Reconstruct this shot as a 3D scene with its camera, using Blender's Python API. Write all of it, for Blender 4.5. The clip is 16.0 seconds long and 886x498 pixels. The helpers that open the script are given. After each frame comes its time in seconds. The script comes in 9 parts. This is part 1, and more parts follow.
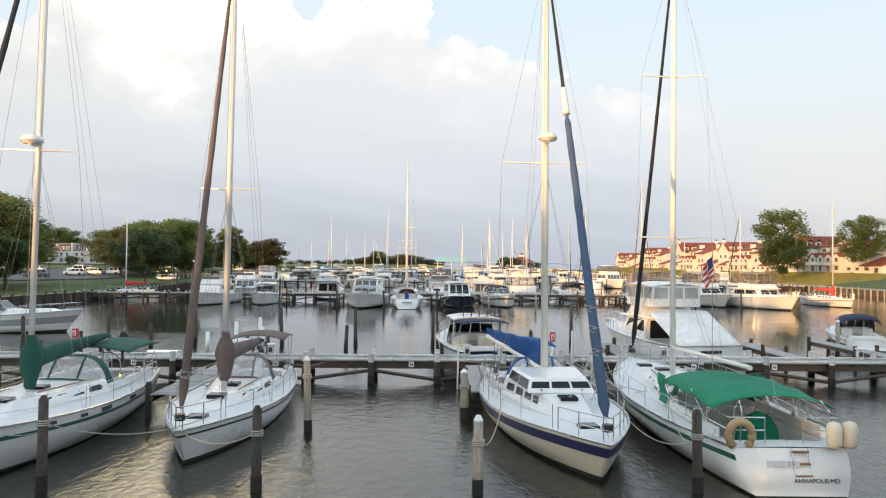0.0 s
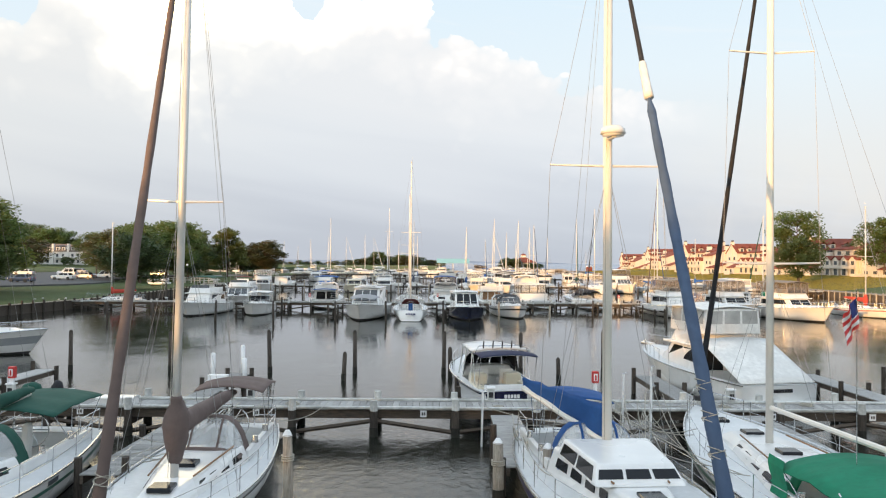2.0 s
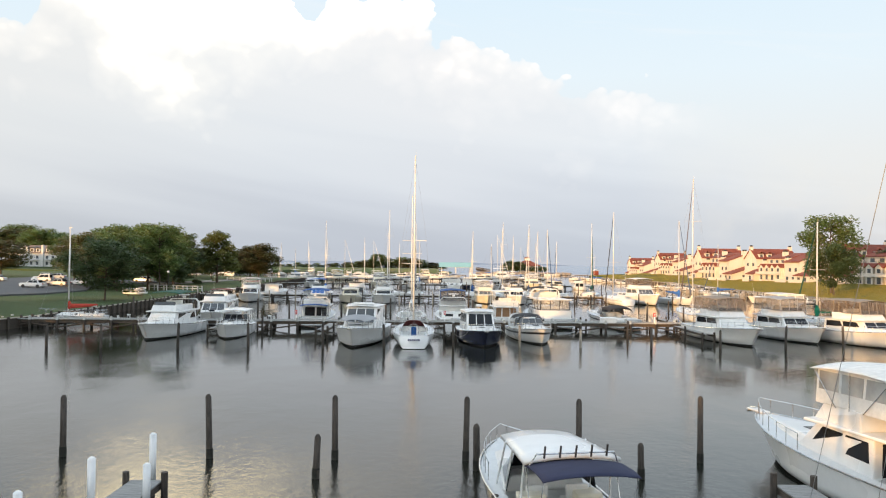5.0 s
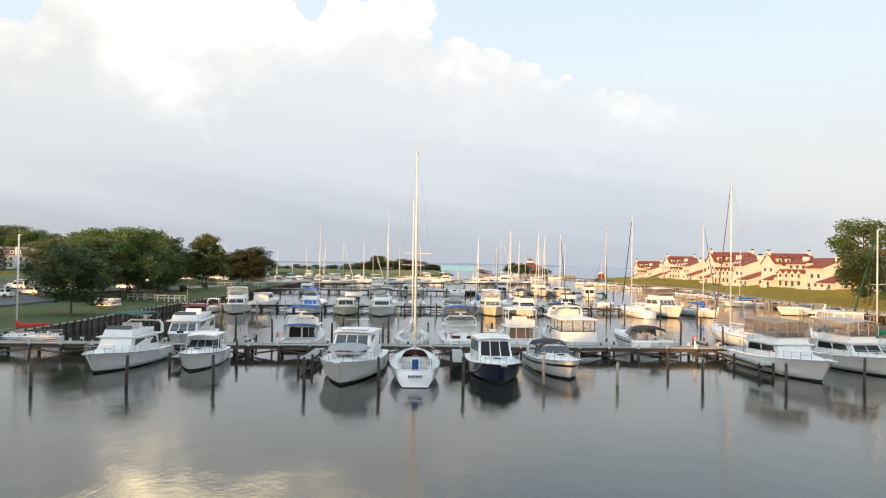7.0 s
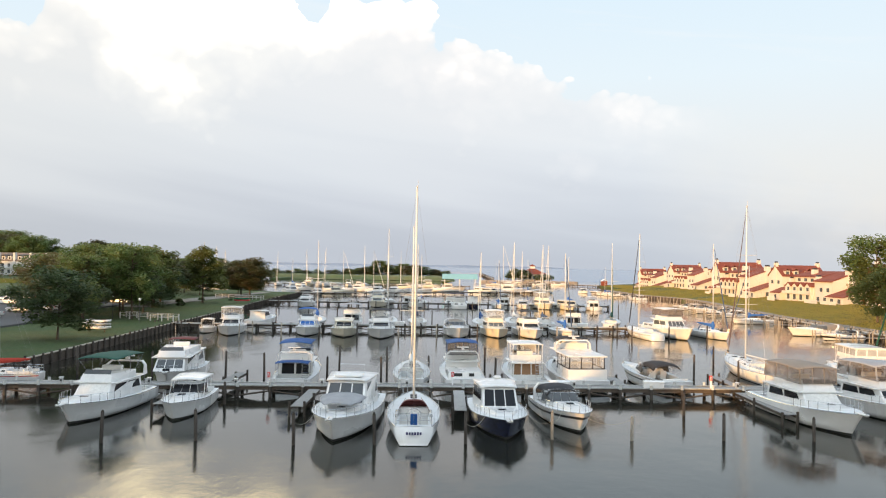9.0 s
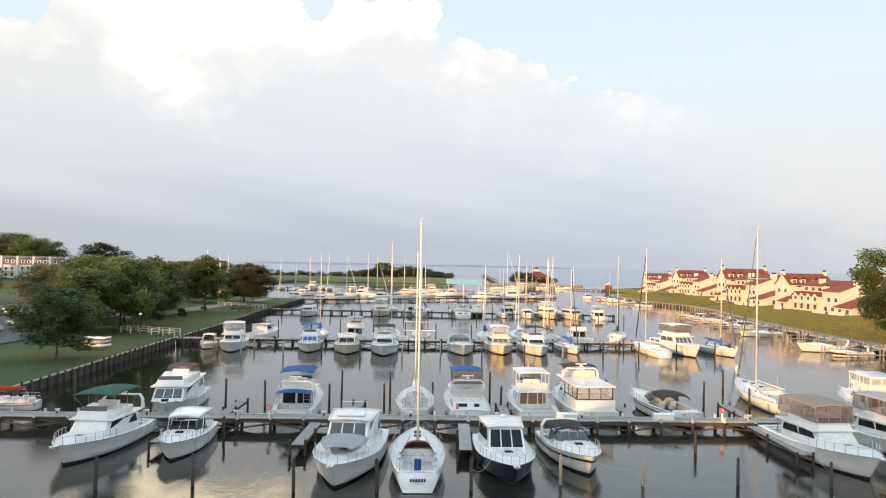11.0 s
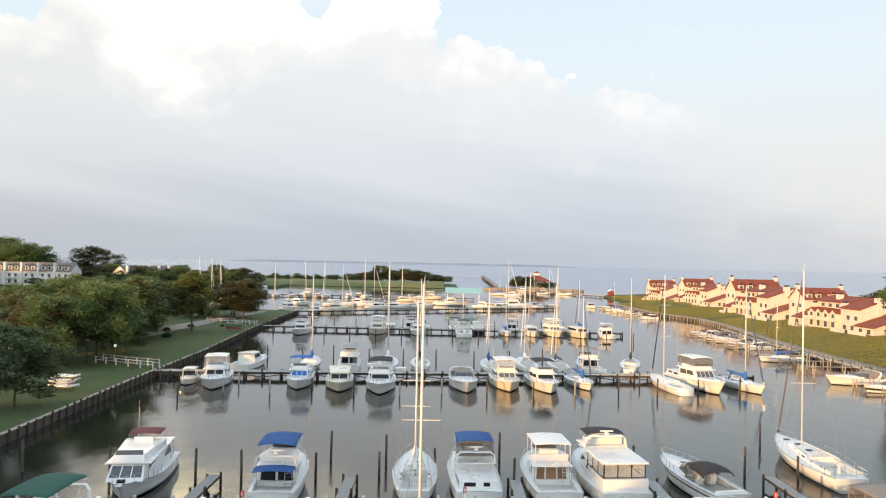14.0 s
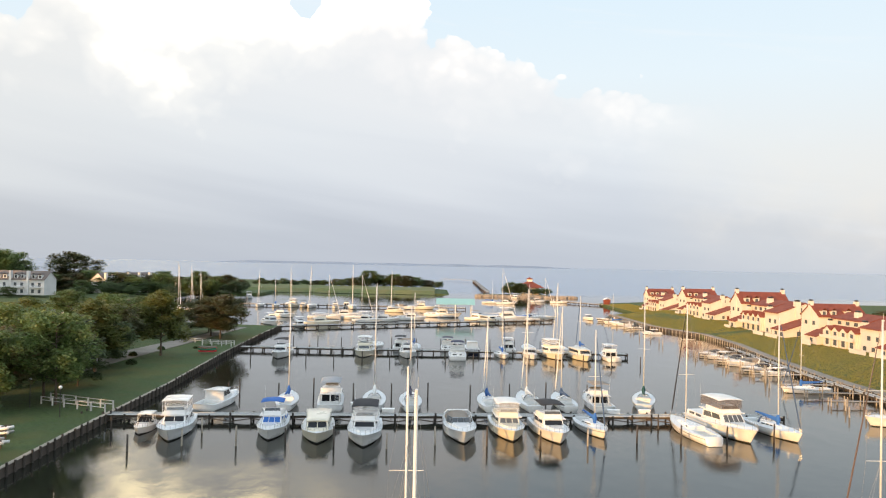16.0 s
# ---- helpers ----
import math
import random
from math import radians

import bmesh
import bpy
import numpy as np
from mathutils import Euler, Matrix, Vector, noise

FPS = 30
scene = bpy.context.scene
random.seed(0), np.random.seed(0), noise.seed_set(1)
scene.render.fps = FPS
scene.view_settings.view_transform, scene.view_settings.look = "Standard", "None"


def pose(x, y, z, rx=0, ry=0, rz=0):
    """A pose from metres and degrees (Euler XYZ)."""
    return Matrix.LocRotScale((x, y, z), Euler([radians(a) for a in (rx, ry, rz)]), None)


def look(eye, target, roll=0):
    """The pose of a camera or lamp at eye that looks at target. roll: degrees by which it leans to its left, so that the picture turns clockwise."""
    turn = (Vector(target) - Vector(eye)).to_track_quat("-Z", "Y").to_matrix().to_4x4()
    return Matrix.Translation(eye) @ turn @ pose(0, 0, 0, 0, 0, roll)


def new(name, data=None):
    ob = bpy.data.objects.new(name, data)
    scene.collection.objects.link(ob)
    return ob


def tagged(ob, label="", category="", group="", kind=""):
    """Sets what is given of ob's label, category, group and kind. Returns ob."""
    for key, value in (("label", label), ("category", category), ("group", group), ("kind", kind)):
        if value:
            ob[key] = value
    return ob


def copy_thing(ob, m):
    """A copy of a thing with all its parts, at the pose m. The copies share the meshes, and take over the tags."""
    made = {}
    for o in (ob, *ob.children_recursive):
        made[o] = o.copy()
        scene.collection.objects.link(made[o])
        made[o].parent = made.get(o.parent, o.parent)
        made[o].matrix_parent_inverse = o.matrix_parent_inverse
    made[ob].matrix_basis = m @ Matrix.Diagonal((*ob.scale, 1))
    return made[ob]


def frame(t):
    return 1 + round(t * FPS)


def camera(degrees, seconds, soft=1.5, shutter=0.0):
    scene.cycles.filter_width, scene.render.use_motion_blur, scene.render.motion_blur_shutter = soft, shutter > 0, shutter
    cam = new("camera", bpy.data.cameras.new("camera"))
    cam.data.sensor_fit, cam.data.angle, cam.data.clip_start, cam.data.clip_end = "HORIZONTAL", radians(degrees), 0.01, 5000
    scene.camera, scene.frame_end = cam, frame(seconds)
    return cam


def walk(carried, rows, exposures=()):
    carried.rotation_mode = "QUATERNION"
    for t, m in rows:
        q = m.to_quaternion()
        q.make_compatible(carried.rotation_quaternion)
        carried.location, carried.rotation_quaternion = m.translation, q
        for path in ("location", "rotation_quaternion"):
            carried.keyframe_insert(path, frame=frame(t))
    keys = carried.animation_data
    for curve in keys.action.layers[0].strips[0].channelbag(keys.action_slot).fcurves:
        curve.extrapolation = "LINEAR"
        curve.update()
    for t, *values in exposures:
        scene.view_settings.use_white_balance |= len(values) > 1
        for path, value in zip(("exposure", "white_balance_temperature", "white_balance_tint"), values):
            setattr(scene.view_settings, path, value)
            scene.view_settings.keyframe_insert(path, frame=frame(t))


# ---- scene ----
cam = camera(60.2, 16.0, soft=1.15)
METRES, EYE, TILT, LEAN, TURN = 64.0, 5.1, 1.0, -0.46, 0.0
ROWS = [
    (0.0, 0.0, 0.0, 0.0, -0.0, 0.0, 0.0),
    (0.5, -0.0019, 0.0182, 0.0031, 0.04, -0.0, -0.05),
    (1.0, -0.0046, 0.0403, 0.0064, 0.03, -0.01, -0.06),
    (1.5, -0.0079, 0.067, 0.0088, 0.01, 0.02, -0.01),
    (2.0, -0.0104, 0.0963, 0.012, 0.01, -0.03, -0.02),
    (2.5, -0.0126, 0.1263, 0.0142, 0.04, -0.04, -0.04),
    (3.0, -0.0148, 0.1577, 0.0162, 0.02, -0.03, -0.1),
    (3.5, -0.0167, 0.1897, 0.0185, 0.02, -0.02, -0.15),
    (4.0, -0.0185, 0.2247, 0.0209, 0.03, 0.02, -0.16),
    (6.5, -0.0291, 0.4308, 0.0376, 0.11, 0.09, -0.33),
    (7.0, -0.0309, 0.4786, 0.0433, 0.11, 0.1, -0.32),
    (7.5, -0.032, 0.5158, 0.0528, 0.1, 0.11, -0.33),
    (8.0, -0.0319, 0.5314, 0.0641, 0.09, 0.16, -0.37),
    (8.5, -0.0311, 0.5355, 0.0757, 0.15, 0.18, -0.4),
    (9.0, -0.0308, 0.5393, 0.0875, 0.24, 0.21, -0.47),
    (11.5, -0.0339, 0.5756, 0.1364, 0.56, 0.13, -0.58),
    (12.0, -0.0352, 0.5921, 0.1466, 0.61, 0.12, -0.61),
    (12.5, -0.0367, 0.6144, 0.1569, 0.68, 0.06, -0.64),
    (13.0, -0.0383, 0.6426, 0.1667, 0.75, 0.04, -0.67),
    (13.5, -0.0401, 0.6765, 0.179, 0.67, -0.01, -0.67),
    (14.0, -0.0431, 0.7157, 0.1931, 0.35, -0.04, -0.65),
    (14.5, -0.0448, 0.7639, 0.207, 0.1, -0.02, -0.67),
    (15.0, -0.0465, 0.8132, 0.2215, -0.07, -0.04, -0.67),
    (15.5, -0.049, 0.869, 0.2342, -0.24, -0.04, -0.67),
    (16.0, -0.052, 0.931, 0.2479, -0.4, -0.01, -0.7),
]
walk(cam, [(t, pose(0, 0, EYE, TILT, LEAN, TURN) @ pose(METRES * x, METRES * y, METRES * z, 90 + pitch, roll, yaw)) for t, x, y, z, yaw, pitch, roll in ROWS], exposures=[(0.0, 0.12), (16.0, 0.12)])

# ---- sky, sun ----
SUN_TO = Vector((-0.66, -0.75, 0.092)).normalized()


def nd(tree, kind, **props):
    n = tree.nodes.new(kind)
    for key, value in props.items():
        if key == "op":
            n.operation = value
        elif key == "blend":
            n.blend_type = value
        elif key == "dtype":
            n.data_type = value
    return n


def mth(tree, op, a, b=None, clamp=False):
    n = nd(tree, "ShaderNodeMath", op=op)
    n.use_clamp = clamp
    for i, v in enumerate((a, b)):
        if v is None:
            continue
        if isinstance(v, (int, float)):
            n.inputs[i].default_value = v
        else:
            tree.links.new(v, n.inputs[i])
    return n.outputs[0]


def mixc(tree, fac, a, b, blend="MIX"):
    n = nd(tree, "ShaderNodeMix", dtype="RGBA", blend=blend)
    for sock, v in ((n.inputs[0], fac), (n.inputs[6], a), (n.inputs[7], b)):
        if isinstance(v, (int, float)):
            sock.default_value = v
        elif isinstance(v, tuple):
            sock.default_value = (*v, 1) if len(v) == 3 else v
        else:
            tree.links.new(v, sock)
    return n.outputs[2]


def ramp(tree, fac, stops):
    n = nd(tree, "ShaderNodeValToRGB")
    el = n.color_ramp.elements
    while len(el) < len(stops):
        el.new(0.5)
    for e, (p, c) in zip(el, stops):
        e.position = p
        e.color = (c, c, c, 1) if isinstance(c, (int, float)) else (*c, 1)
    tree.links.new(fac, n.inputs[0])
    return n.outputs[0]


def noise_tex(tree, vec, scale, detail=4, rough=0.55, dist=0.0):
    n = nd(tree, "ShaderNodeTexNoise")
    n.inputs["Scale"].default_value, n.inputs["Detail"].default_value = scale, detail
    n.inputs["Roughness"].default_value, n.inputs["Distortion"].default_value = rough, dist
    if vec is not None:
        tree.links.new(vec, n.inputs["Vector"])
    return n.outputs[0]


def make_world():
    w = bpy.data.worlds.new("evening_sky")
    scene.world = w
    w.use_nodes = True
    t = w.node_tree
    t.nodes.clear()
    out = nd(t, "ShaderNodeOutputWorld")
    bg = nd(t, "ShaderNodeBackground")
    bg.inputs[1].default_value = 0.1
    t.links.new(bg.outputs[0], out.inputs[0])
    sky = nd(t, "ShaderNodeTexSky")
    sky.sky_type, sky.sun_disc = "NISHITA", False
    sky.sun_elevation = math.asin(SUN_TO.z)
    sky.sun_rotation = math.atan2(SUN_TO.x, SUN_TO.y)
    sky.air_density, sky.dust_density, sky.ozone_density = 1.0, 1.0, 1.5
    tc = nd(t, "ShaderNodeTexCoord")
    vec = tc.outputs["Generated"]
    sep = nd(t, "ShaderNodeSeparateXYZ")
    t.links.new(vec, sep.inputs[0])
    az = mth(t, "ARCTAN2", sep.outputs[0], sep.outputs[1])
    el = mth(t, "ARCSINE", sep.outputs[2])
    # billows and streaks in azimuth and elevation
    comb = nd(t, "ShaderNodeCombineXYZ")
    t.links.new(az, comb.inputs[0])
    t.links.new(mth(t, "MULTIPLY", el, 1.25), comb.inputs[1])
    flat = nd(t, "ShaderNodeCombineXYZ")
    t.links.new(mth(t, "ADD", az, mth(t, "MULTIPLY", el, 1.0)), flat.inputs[0])
    t.links.new(mth(t, "MULTIPLY", mth(t, "ADD", el, mth(t, "MULTIPLY", az, 0.13)), 9.0), flat.inputs[1])
    warp = nd(t, "ShaderNodeVectorMath", op="ADD")
    jig = nd(t, "ShaderNodeTexNoise")
    jig.inputs["Scale"].default_value, jig.inputs["Detail"].default_value = 22.0, 4
    t.links.new(comb.outputs[0], jig.inputs["Vector"])
    jigs = nd(t, "ShaderNodeVectorMath", op="MULTIPLY")
    t.links.new(jig.outputs["Color"], jigs.inputs[0])
    jigs.inputs[1].default_value = (0.030, 0.030, 0.0)
    t.links.new(comb.outputs[0], warp.inputs[0])
    t.links.new(jigs.outputs[0], warp.inputs[1])

    def cells(scale):
        v = nd(t, "ShaderNodeTexVoronoi")
        v.feature = "SMOOTH_F1"
        v.inputs["Scale"].default_value = scale
        v.inputs["Smoothness"].default_value = 0.35
        t.links.new(warp.outputs[0], v.inputs["Vector"])
        return mth(t, "SUBTRACT", 0.42, v.outputs["Distance"])

    big_, mid_, small_ = cells(13.0), cells(30.0), cells(75.0)
    lobes = mth(t, "ADD", mth(t, "ADD", mth(t, "MULTIPLY", big_, 0.075), mth(t, "MULTIPLY", mid_, 0.050)), mth(t, "MULTIPLY", small_, 0.022))
    fine = noise_tex(t, comb.outputs[0], 60.0, 6, 0.6, 0.1)
    lump = noise_tex(t, comb.outputs[0], 6.5, 3, 0.5, 0.2)
    bands = noise_tex(t, flat.outputs[0], 1.7, 4, 0.45, 0.25)
    # height of the bank of cloud along the azimuth
    u = mth(t, "ADD", mth(t, "MULTIPLY", az, 0.5), 0.5, clamp=True)
    edge = ramp(t, u, [(0.0, 0.05), (0.14, 0.16), (0.20, 0.262), (0.248, 0.268), (0.258, 0.39), (0.31, 0.45), (0.38, 0.42), (0.394, 0.36), (0.404, 0.330), (0.414, 0.330), (0.426, 0.375), (0.46, 0.36), (0.48, 0.335),
                       (0.50, 0.312), (0.527, 0.298), (0.5455, 0.286), (0.562, 0.281), (0.5825, 0.260), (0.597, 0.246), (0.6306, 0.243), (0.649, 0.226), (0.682, 0.203), (0.7045, 0.17), (0.75, 0.13), (0.82, 0.10), (1.0, 0.05)])
    above = mth(t, "SUBTRACT", edge, el)
    depth = mth(t, "ADD", mth(t, "ADD", above, lobes), mth(t, "MULTIPLY", mth(t, "SUBTRACT", fine, 0.5), 0.012))
    soft_ = ramp(t, depth, [(0.0, 0.0), (0.05, 0.35), (0.13, 0.75), (0.24, 1.0)])
    hard_ = ramp(t, depth, [(0.0, 0.0), (0.005, 0.75), (0.02, 0.97), (0.06, 1.0)])
    mask = mixc(t, ramp(t, u, [(0.62, 0.0), (0.67, 1.0)]), hard_, soft_)
    # sunlit white heads along the upper rim, smooth grey layers below
    line = ramp(t, u, [(0.20, 0.27), (0.275, 0.285), (0.285, 0.25), (0.33, 0.23), (0.39, 0.27), (0.43, 0.28), (0.47, 0.27), (0.50, 0.265), (0.55, 0.22), (0.585, 0.185), (0.62, 0.19), (0.645, 0.21), (0.67, 0.30), (0.75, 0.45)])
    head = mth(t, "ADD", mth(t, "SUBTRACT", mth(t, "ADD", el, mth(t, "MULTIPLY", lobes, 1.1)), line), mth(t, "MULTIPLY", mth(t, "SUBTRACT", lump, 0.5), 0.21))
    rim = ramp(t, mth(t, "ADD", head, 0.1), [(0.02, 0.0), (0.08, 0.22), (0.105, 0.55), (0.13, 0.85), (0.18, 1.0)])
    low = ramp(t, mth(t, "ADD", el, mth(t, "MULTIPLY", mth(t, "SUBTRACT", bands, 0.5), 0.17)),
               [(0.0, (4.9, 5.25, 5.85)), (0.03, (5.2, 5.55, 6.1)), (0.075, (6.0, 6.35, 6.85)), (0.11, (6.7, 7.05, 7.45)), (0.16, (7.3, 7.62, 7.9)), (0.22, (7.75, 7.95, 8.1)), (0.32, (8.3, 8.4, 8.4))])
    low = mixc(t, 1.0, low, ramp(t, u, [(0.22, (1.0, 0.985, 0.96)), (0.40, (0.985, 0.99, 1.0)), (0.5, (1.0, 1.0, 1.01)), (0.62, (1.03, 1.04, 1.05)), (0.74, (1.12, 1.12, 1.10))]), "MULTIPLY")
    cloud = mixc(t, rim, low, ramp(t, u, [(0.22, (12.6, 11.9, 10.9)), (0.36, (12.4, 11.8, 10.6)), (0.46, (10.6, 10.1, 9.7)), (0.55, (9.9, 9.7, 9.5))]))
    # the tallest heads still stand in full sunlight
    full = mth(t, "MULTIPLY", ramp(t, mth(t, "ADD", head, 0.1), [(0.105, 0.0), (0.165, 1.0)]), ramp(t, u, [(0.24, 0.3), (0.29, 1.0), (0.37, 1.0), (0.43, 0.35), (0.52, 0.12), (0.60, 0.0)]))
    cloud = mixc(t, 1.0, cloud, mixc(t, full, (0.0, 0.0, 0.0), (33.0, 26.0, 13.0)), "ADD")
    # clear sky: pale blue above, warm and hazy towards the horizon on the right
    blue = mixc(t, 1.0, sky.outputs[0], (0.8, 0.8, 0.8), "MULTIPLY")
    clear = ramp(t, el, [(0.0, (6.3, 6.4, 6.7)), (0.06, (7.3, 7.1, 6.9)), (0.14, (7.3, 7.5, 7.6)), (0.24, (7.1, 8.0, 8.6)), (0.36, (6.5, 7.8, 8.8)), (0.60, (6.9, 8.1, 9.4)), (1.0, (7.2, 8.6, 10.2))])
    dot = nd(t, "ShaderNodeVectorMath", op="DOT_PRODUCT")
    t.links.new(vec, dot.inputs[0])
    dot.inputs[1].default_value = tuple(SUN_TO)
    west = ramp(t, mth(t, "ADD", mth(t, "MULTIPLY", dot.outputs["Value"], 0.5), 0.5), [(0.40, 0.10), (0.62, 0.55), (0.85, 0.9)])
    gaps = mixc(t, west, clear, mixc(t, 1.0, mixc(t, 1.0, clear, (1.32, 1.27, 1.20), "MULTIPLY"), blue, "ADD"))
    wisp = ramp(t, noise_tex(t, flat.outputs[0], 3.0, 6, 0.55, 0.3), [(0.56, 0.0), (0.74, 0.5)])
    gaps = mixc(t, wisp, gaps, (8.6, 8.7, 8.8))
    total = mixc(t, mask, gaps, cloud)
    # glow low round the set sun, and tall clouds still lit gold high on the left
    turn01 = mth(t, "ADD", mth(t, "MULTIPLY", dot.outputs["Value"], 0.5), 0.5)
    glow = mth(t, "MULTIPLY", ramp(t, turn01, [(0.45, 0.0), (0.72, 0.55), (0.95, 1.0)]), ramp(t, el, [(0.0, 1.0), (0.20, 0.75), (0.45, 0.15), (0.70, 0.0)]))
    total = mixc(t, 1.0, total, mixc(t, glow, (0.0, 0.0, 0.0), (9.0, 7.8, 6.0)), "ADD")
    gold = mth(t, "MULTIPLY", ramp(t, el, [(0.345, 0.0), (0.42, 1.0), (0.72, 0.6), (1.0, 0.0)]), ramp(t, u, [(0.15, 0.0), (0.24, 0.8), (0.32, 1.0), (0.42, 0.35), (0.55, 0.12), (0.65, 0.0)]))
    total = mixc(t, 1.0, total, mixc(t, gold, (0.0, 0.0, 0.0), (9.0, 6.0, 1.6)), "ADD")
    under = ramp(t, mth(t, "MULTIPLY", el, -1.0), [(0.0, 0.0), (0.02, 1.0)])
    total = mixc(t, under, total, (4.6, 5.2, 6.2))
    t.links.new(total, bg.inputs[0])


make_world()
sun_data = bpy.data.lights.new("sun", "SUN")
sun_data.energy, sun_data.angle, sun_data.color = 5.4, radians(0.6), (1.0, 0.54, 0.18)
sun = new("sun", sun_data)
sun.matrix_world = look((0, 0, 60), tuple(Vector((0, 0, 60)) - SUN_TO))


# ---- materials ----
def mk(name, base, rough=0.5, var=0.12, scale=3.0, bump=0.0, metal=0.0, rnd=0.0, big=0.0, bscale=None, tint=None, spec=None, coat=0.0):
    """A surface with grain at one scale, broad patches at another, and an own shade for every piece."""
    m = bpy.data.materials.new(name)
    m.use_nodes = True
    t = m.node_tree
    b = t.nodes["Principled BSDF"]
    b.inputs["Roughness"].default_value, b.inputs["Metallic"].default_value = rough, metal
    if spec is not None:
        b.inputs["Specular IOR Level"].default_value = spec
    if coat:
        b.inputs["Coat Weight"].default_value = coat
    tc = nd(t, "ShaderNodeTexCoord")
    grain = noise_tex(t, tc.outputs["Object"], scale, 6, 0.6)
    patch = noise_tex(t, tc.outputs["Object"], scale * 0.13, 3, 0.5)
    lo = tuple(c * (1 - var) for c in base)
    hi = tuple(min(1, c * (1 + var)) for c in base)
    col = mixc(t, ramp(t, grain, [(0.3, 0.0), (0.7, 1.0)]), lo, hi)
    other = tint if tint else tuple(c * (1 - (big or var)) for c in base)
    col = mixc(t, ramp(t, patch, [(0.42, 0.0), (0.68, 0.8 if (big or tint) else 0.4)]), col, other)
    if rnd:
        info = nd(t, "ShaderNodeObjectInfo")
        hsv = nd(t, "ShaderNodeHueSaturation")
        t.links.new(mth(t, "ADD", mth(t, "MULTIPLY", info.outputs["Random"], 2 * rnd), 1 - rnd), hsv.inputs["Value"])
        t.links.new(col, hsv.inputs["Color"])
        col = hsv.outputs[0]
    t.links.new(col, b.inputs["Base Color"])
    t.links.new(mth(t, "ADD", mth(t, "MULTIPLY", mth(t, "SUBTRACT", patch, 0.5), 0.25), rough, clamp=True), b.inputs["Roughness"])
    if bump:
        bp = nd(t, "ShaderNodeBump")
        bp.inputs["Strength"].default_value, bp.inputs["Distance"].default_value = 0.6, bump
        src = noise_tex(t, tc.outputs["Object"], bscale or scale * 2, 5, 0.6)
        t.links.new(src, bp.inputs["Height"])
        t.links.new(bp.outputs[0], b.inputs["Normal"])
    return m


def mk_grain(name, base, dark, rough=0.85, along=(1, 14, 14), rnd=0.22, bump=0.004):
    """Weathered wood: grain drawn out along one axis, grey patches, dark cracks."""
    m = bpy.data.materials.new(name)
    m.use_nodes = True
    t = m.node_tree
    b = t.nodes["Principled BSDF"]
    b.inputs["Roughness"].default_value = rough
    tc = nd(t, "ShaderNodeTexCoord")
    mp = nd(t, "ShaderNodeMapping")
    mp.inputs["Scale"].default_value = along
    t.links.new(tc.outputs["Object"], mp.inputs[0])
    g = noise_tex(t, mp.outputs[0], 3.0, 7, 0.65, 0.4)
    p = noise_tex(t, tc.outputs["Object"], 0.9, 4, 0.6)
    col = mixc(t, ramp(t, g, [(0.32, 0.0), (0.62, 1.0)]), dark, base)
    col = mixc(t, ramp(t, p, [(0.4, 0.0), (0.7, 0.55)]), col, tuple(0.55 * a + 0.45 * c for a, c in zip(dark, base)))
    info = nd(t, "ShaderNodeObjectInfo")
    hsv = nd(t, "ShaderNodeHueSaturation")
    t.links.new(mth(t, "ADD", mth(t, "MULTIPLY", info.outputs["Random"], 2 * rnd), 1 - rnd), hsv.inputs["Value"])
    t.links.new(col, hsv.inputs["Color"])
    t.links.new(hsv.outputs[0], b.inputs["Base Color"])
    bp = nd(t, "ShaderNodeBump")
    bp.inputs["Strength"].default_value, bp.inputs["Distance"].default_value = 0.7, bump
    t.links.new(g, bp.inputs["Height"])
    t.links.new(bp.outputs[0], b.inputs["Normal"])
    return m


def mk_leaf(name, a, c, accent):
    m = bpy.data.materials.new(name)
    m.use_nodes = True
    t = m.node_tree
    b = t.nodes["Principled BSDF"]
    b.inputs["Roughness"].default_value = 0.6
    geo = nd(t, "ShaderNodeNewGeometry")
    tc = nd(t, "ShaderNodeTexCoord")
    n = noise_tex(t, tc.outputs["Object"], 0.45, 3, 0.5)
    col = mixc(t, geo.outputs["Random Per Island"], a, c)
    col = mixc(t, ramp(t, n, [(0.48, 0.0), (0.68, 0.75)]), col, accent)
    info = nd(t, "ShaderNodeObjectInfo")
    hsv = nd(t, "ShaderNodeHueSaturation")
    t.links.new(mth(t, "ADD", mth(t, "MULTIPLY", info.outputs["Random"], 0.5), 0.78), hsv.inputs["Value"])
    t.links.new(col, hsv.inputs["Color"])
    t.links.new(hsv.outputs[0], b.inputs["Base Color"])
    tl = nd(t, "ShaderNodeBsdfTranslucent")
    t.links.new(hsv.outputs[0], tl.inputs[0])
    both = nd(t, "ShaderNodeMixShader")
    both.inputs[0].default_value = 0.42
    t.links.new(b.outputs[0], both.inputs[1])
    t.links.new(tl.outputs[0], both.inputs[2])
    t.links.new(both.outputs[0], t.nodes["Material Output"].inputs[0])
    return m


def mk_clear(name, base, alpha, rough=0.12):
    m = bpy.data.materials.new(name)
    m.use_nodes = True
    b = m.node_tree.nodes["Principled BSDF"]
    b.inputs["Base Color"].default_value = (*base, 1)
    b.inputs["Roughness"].default_value = rough
    b.inputs["Alpha"].default_value = alpha
    return m


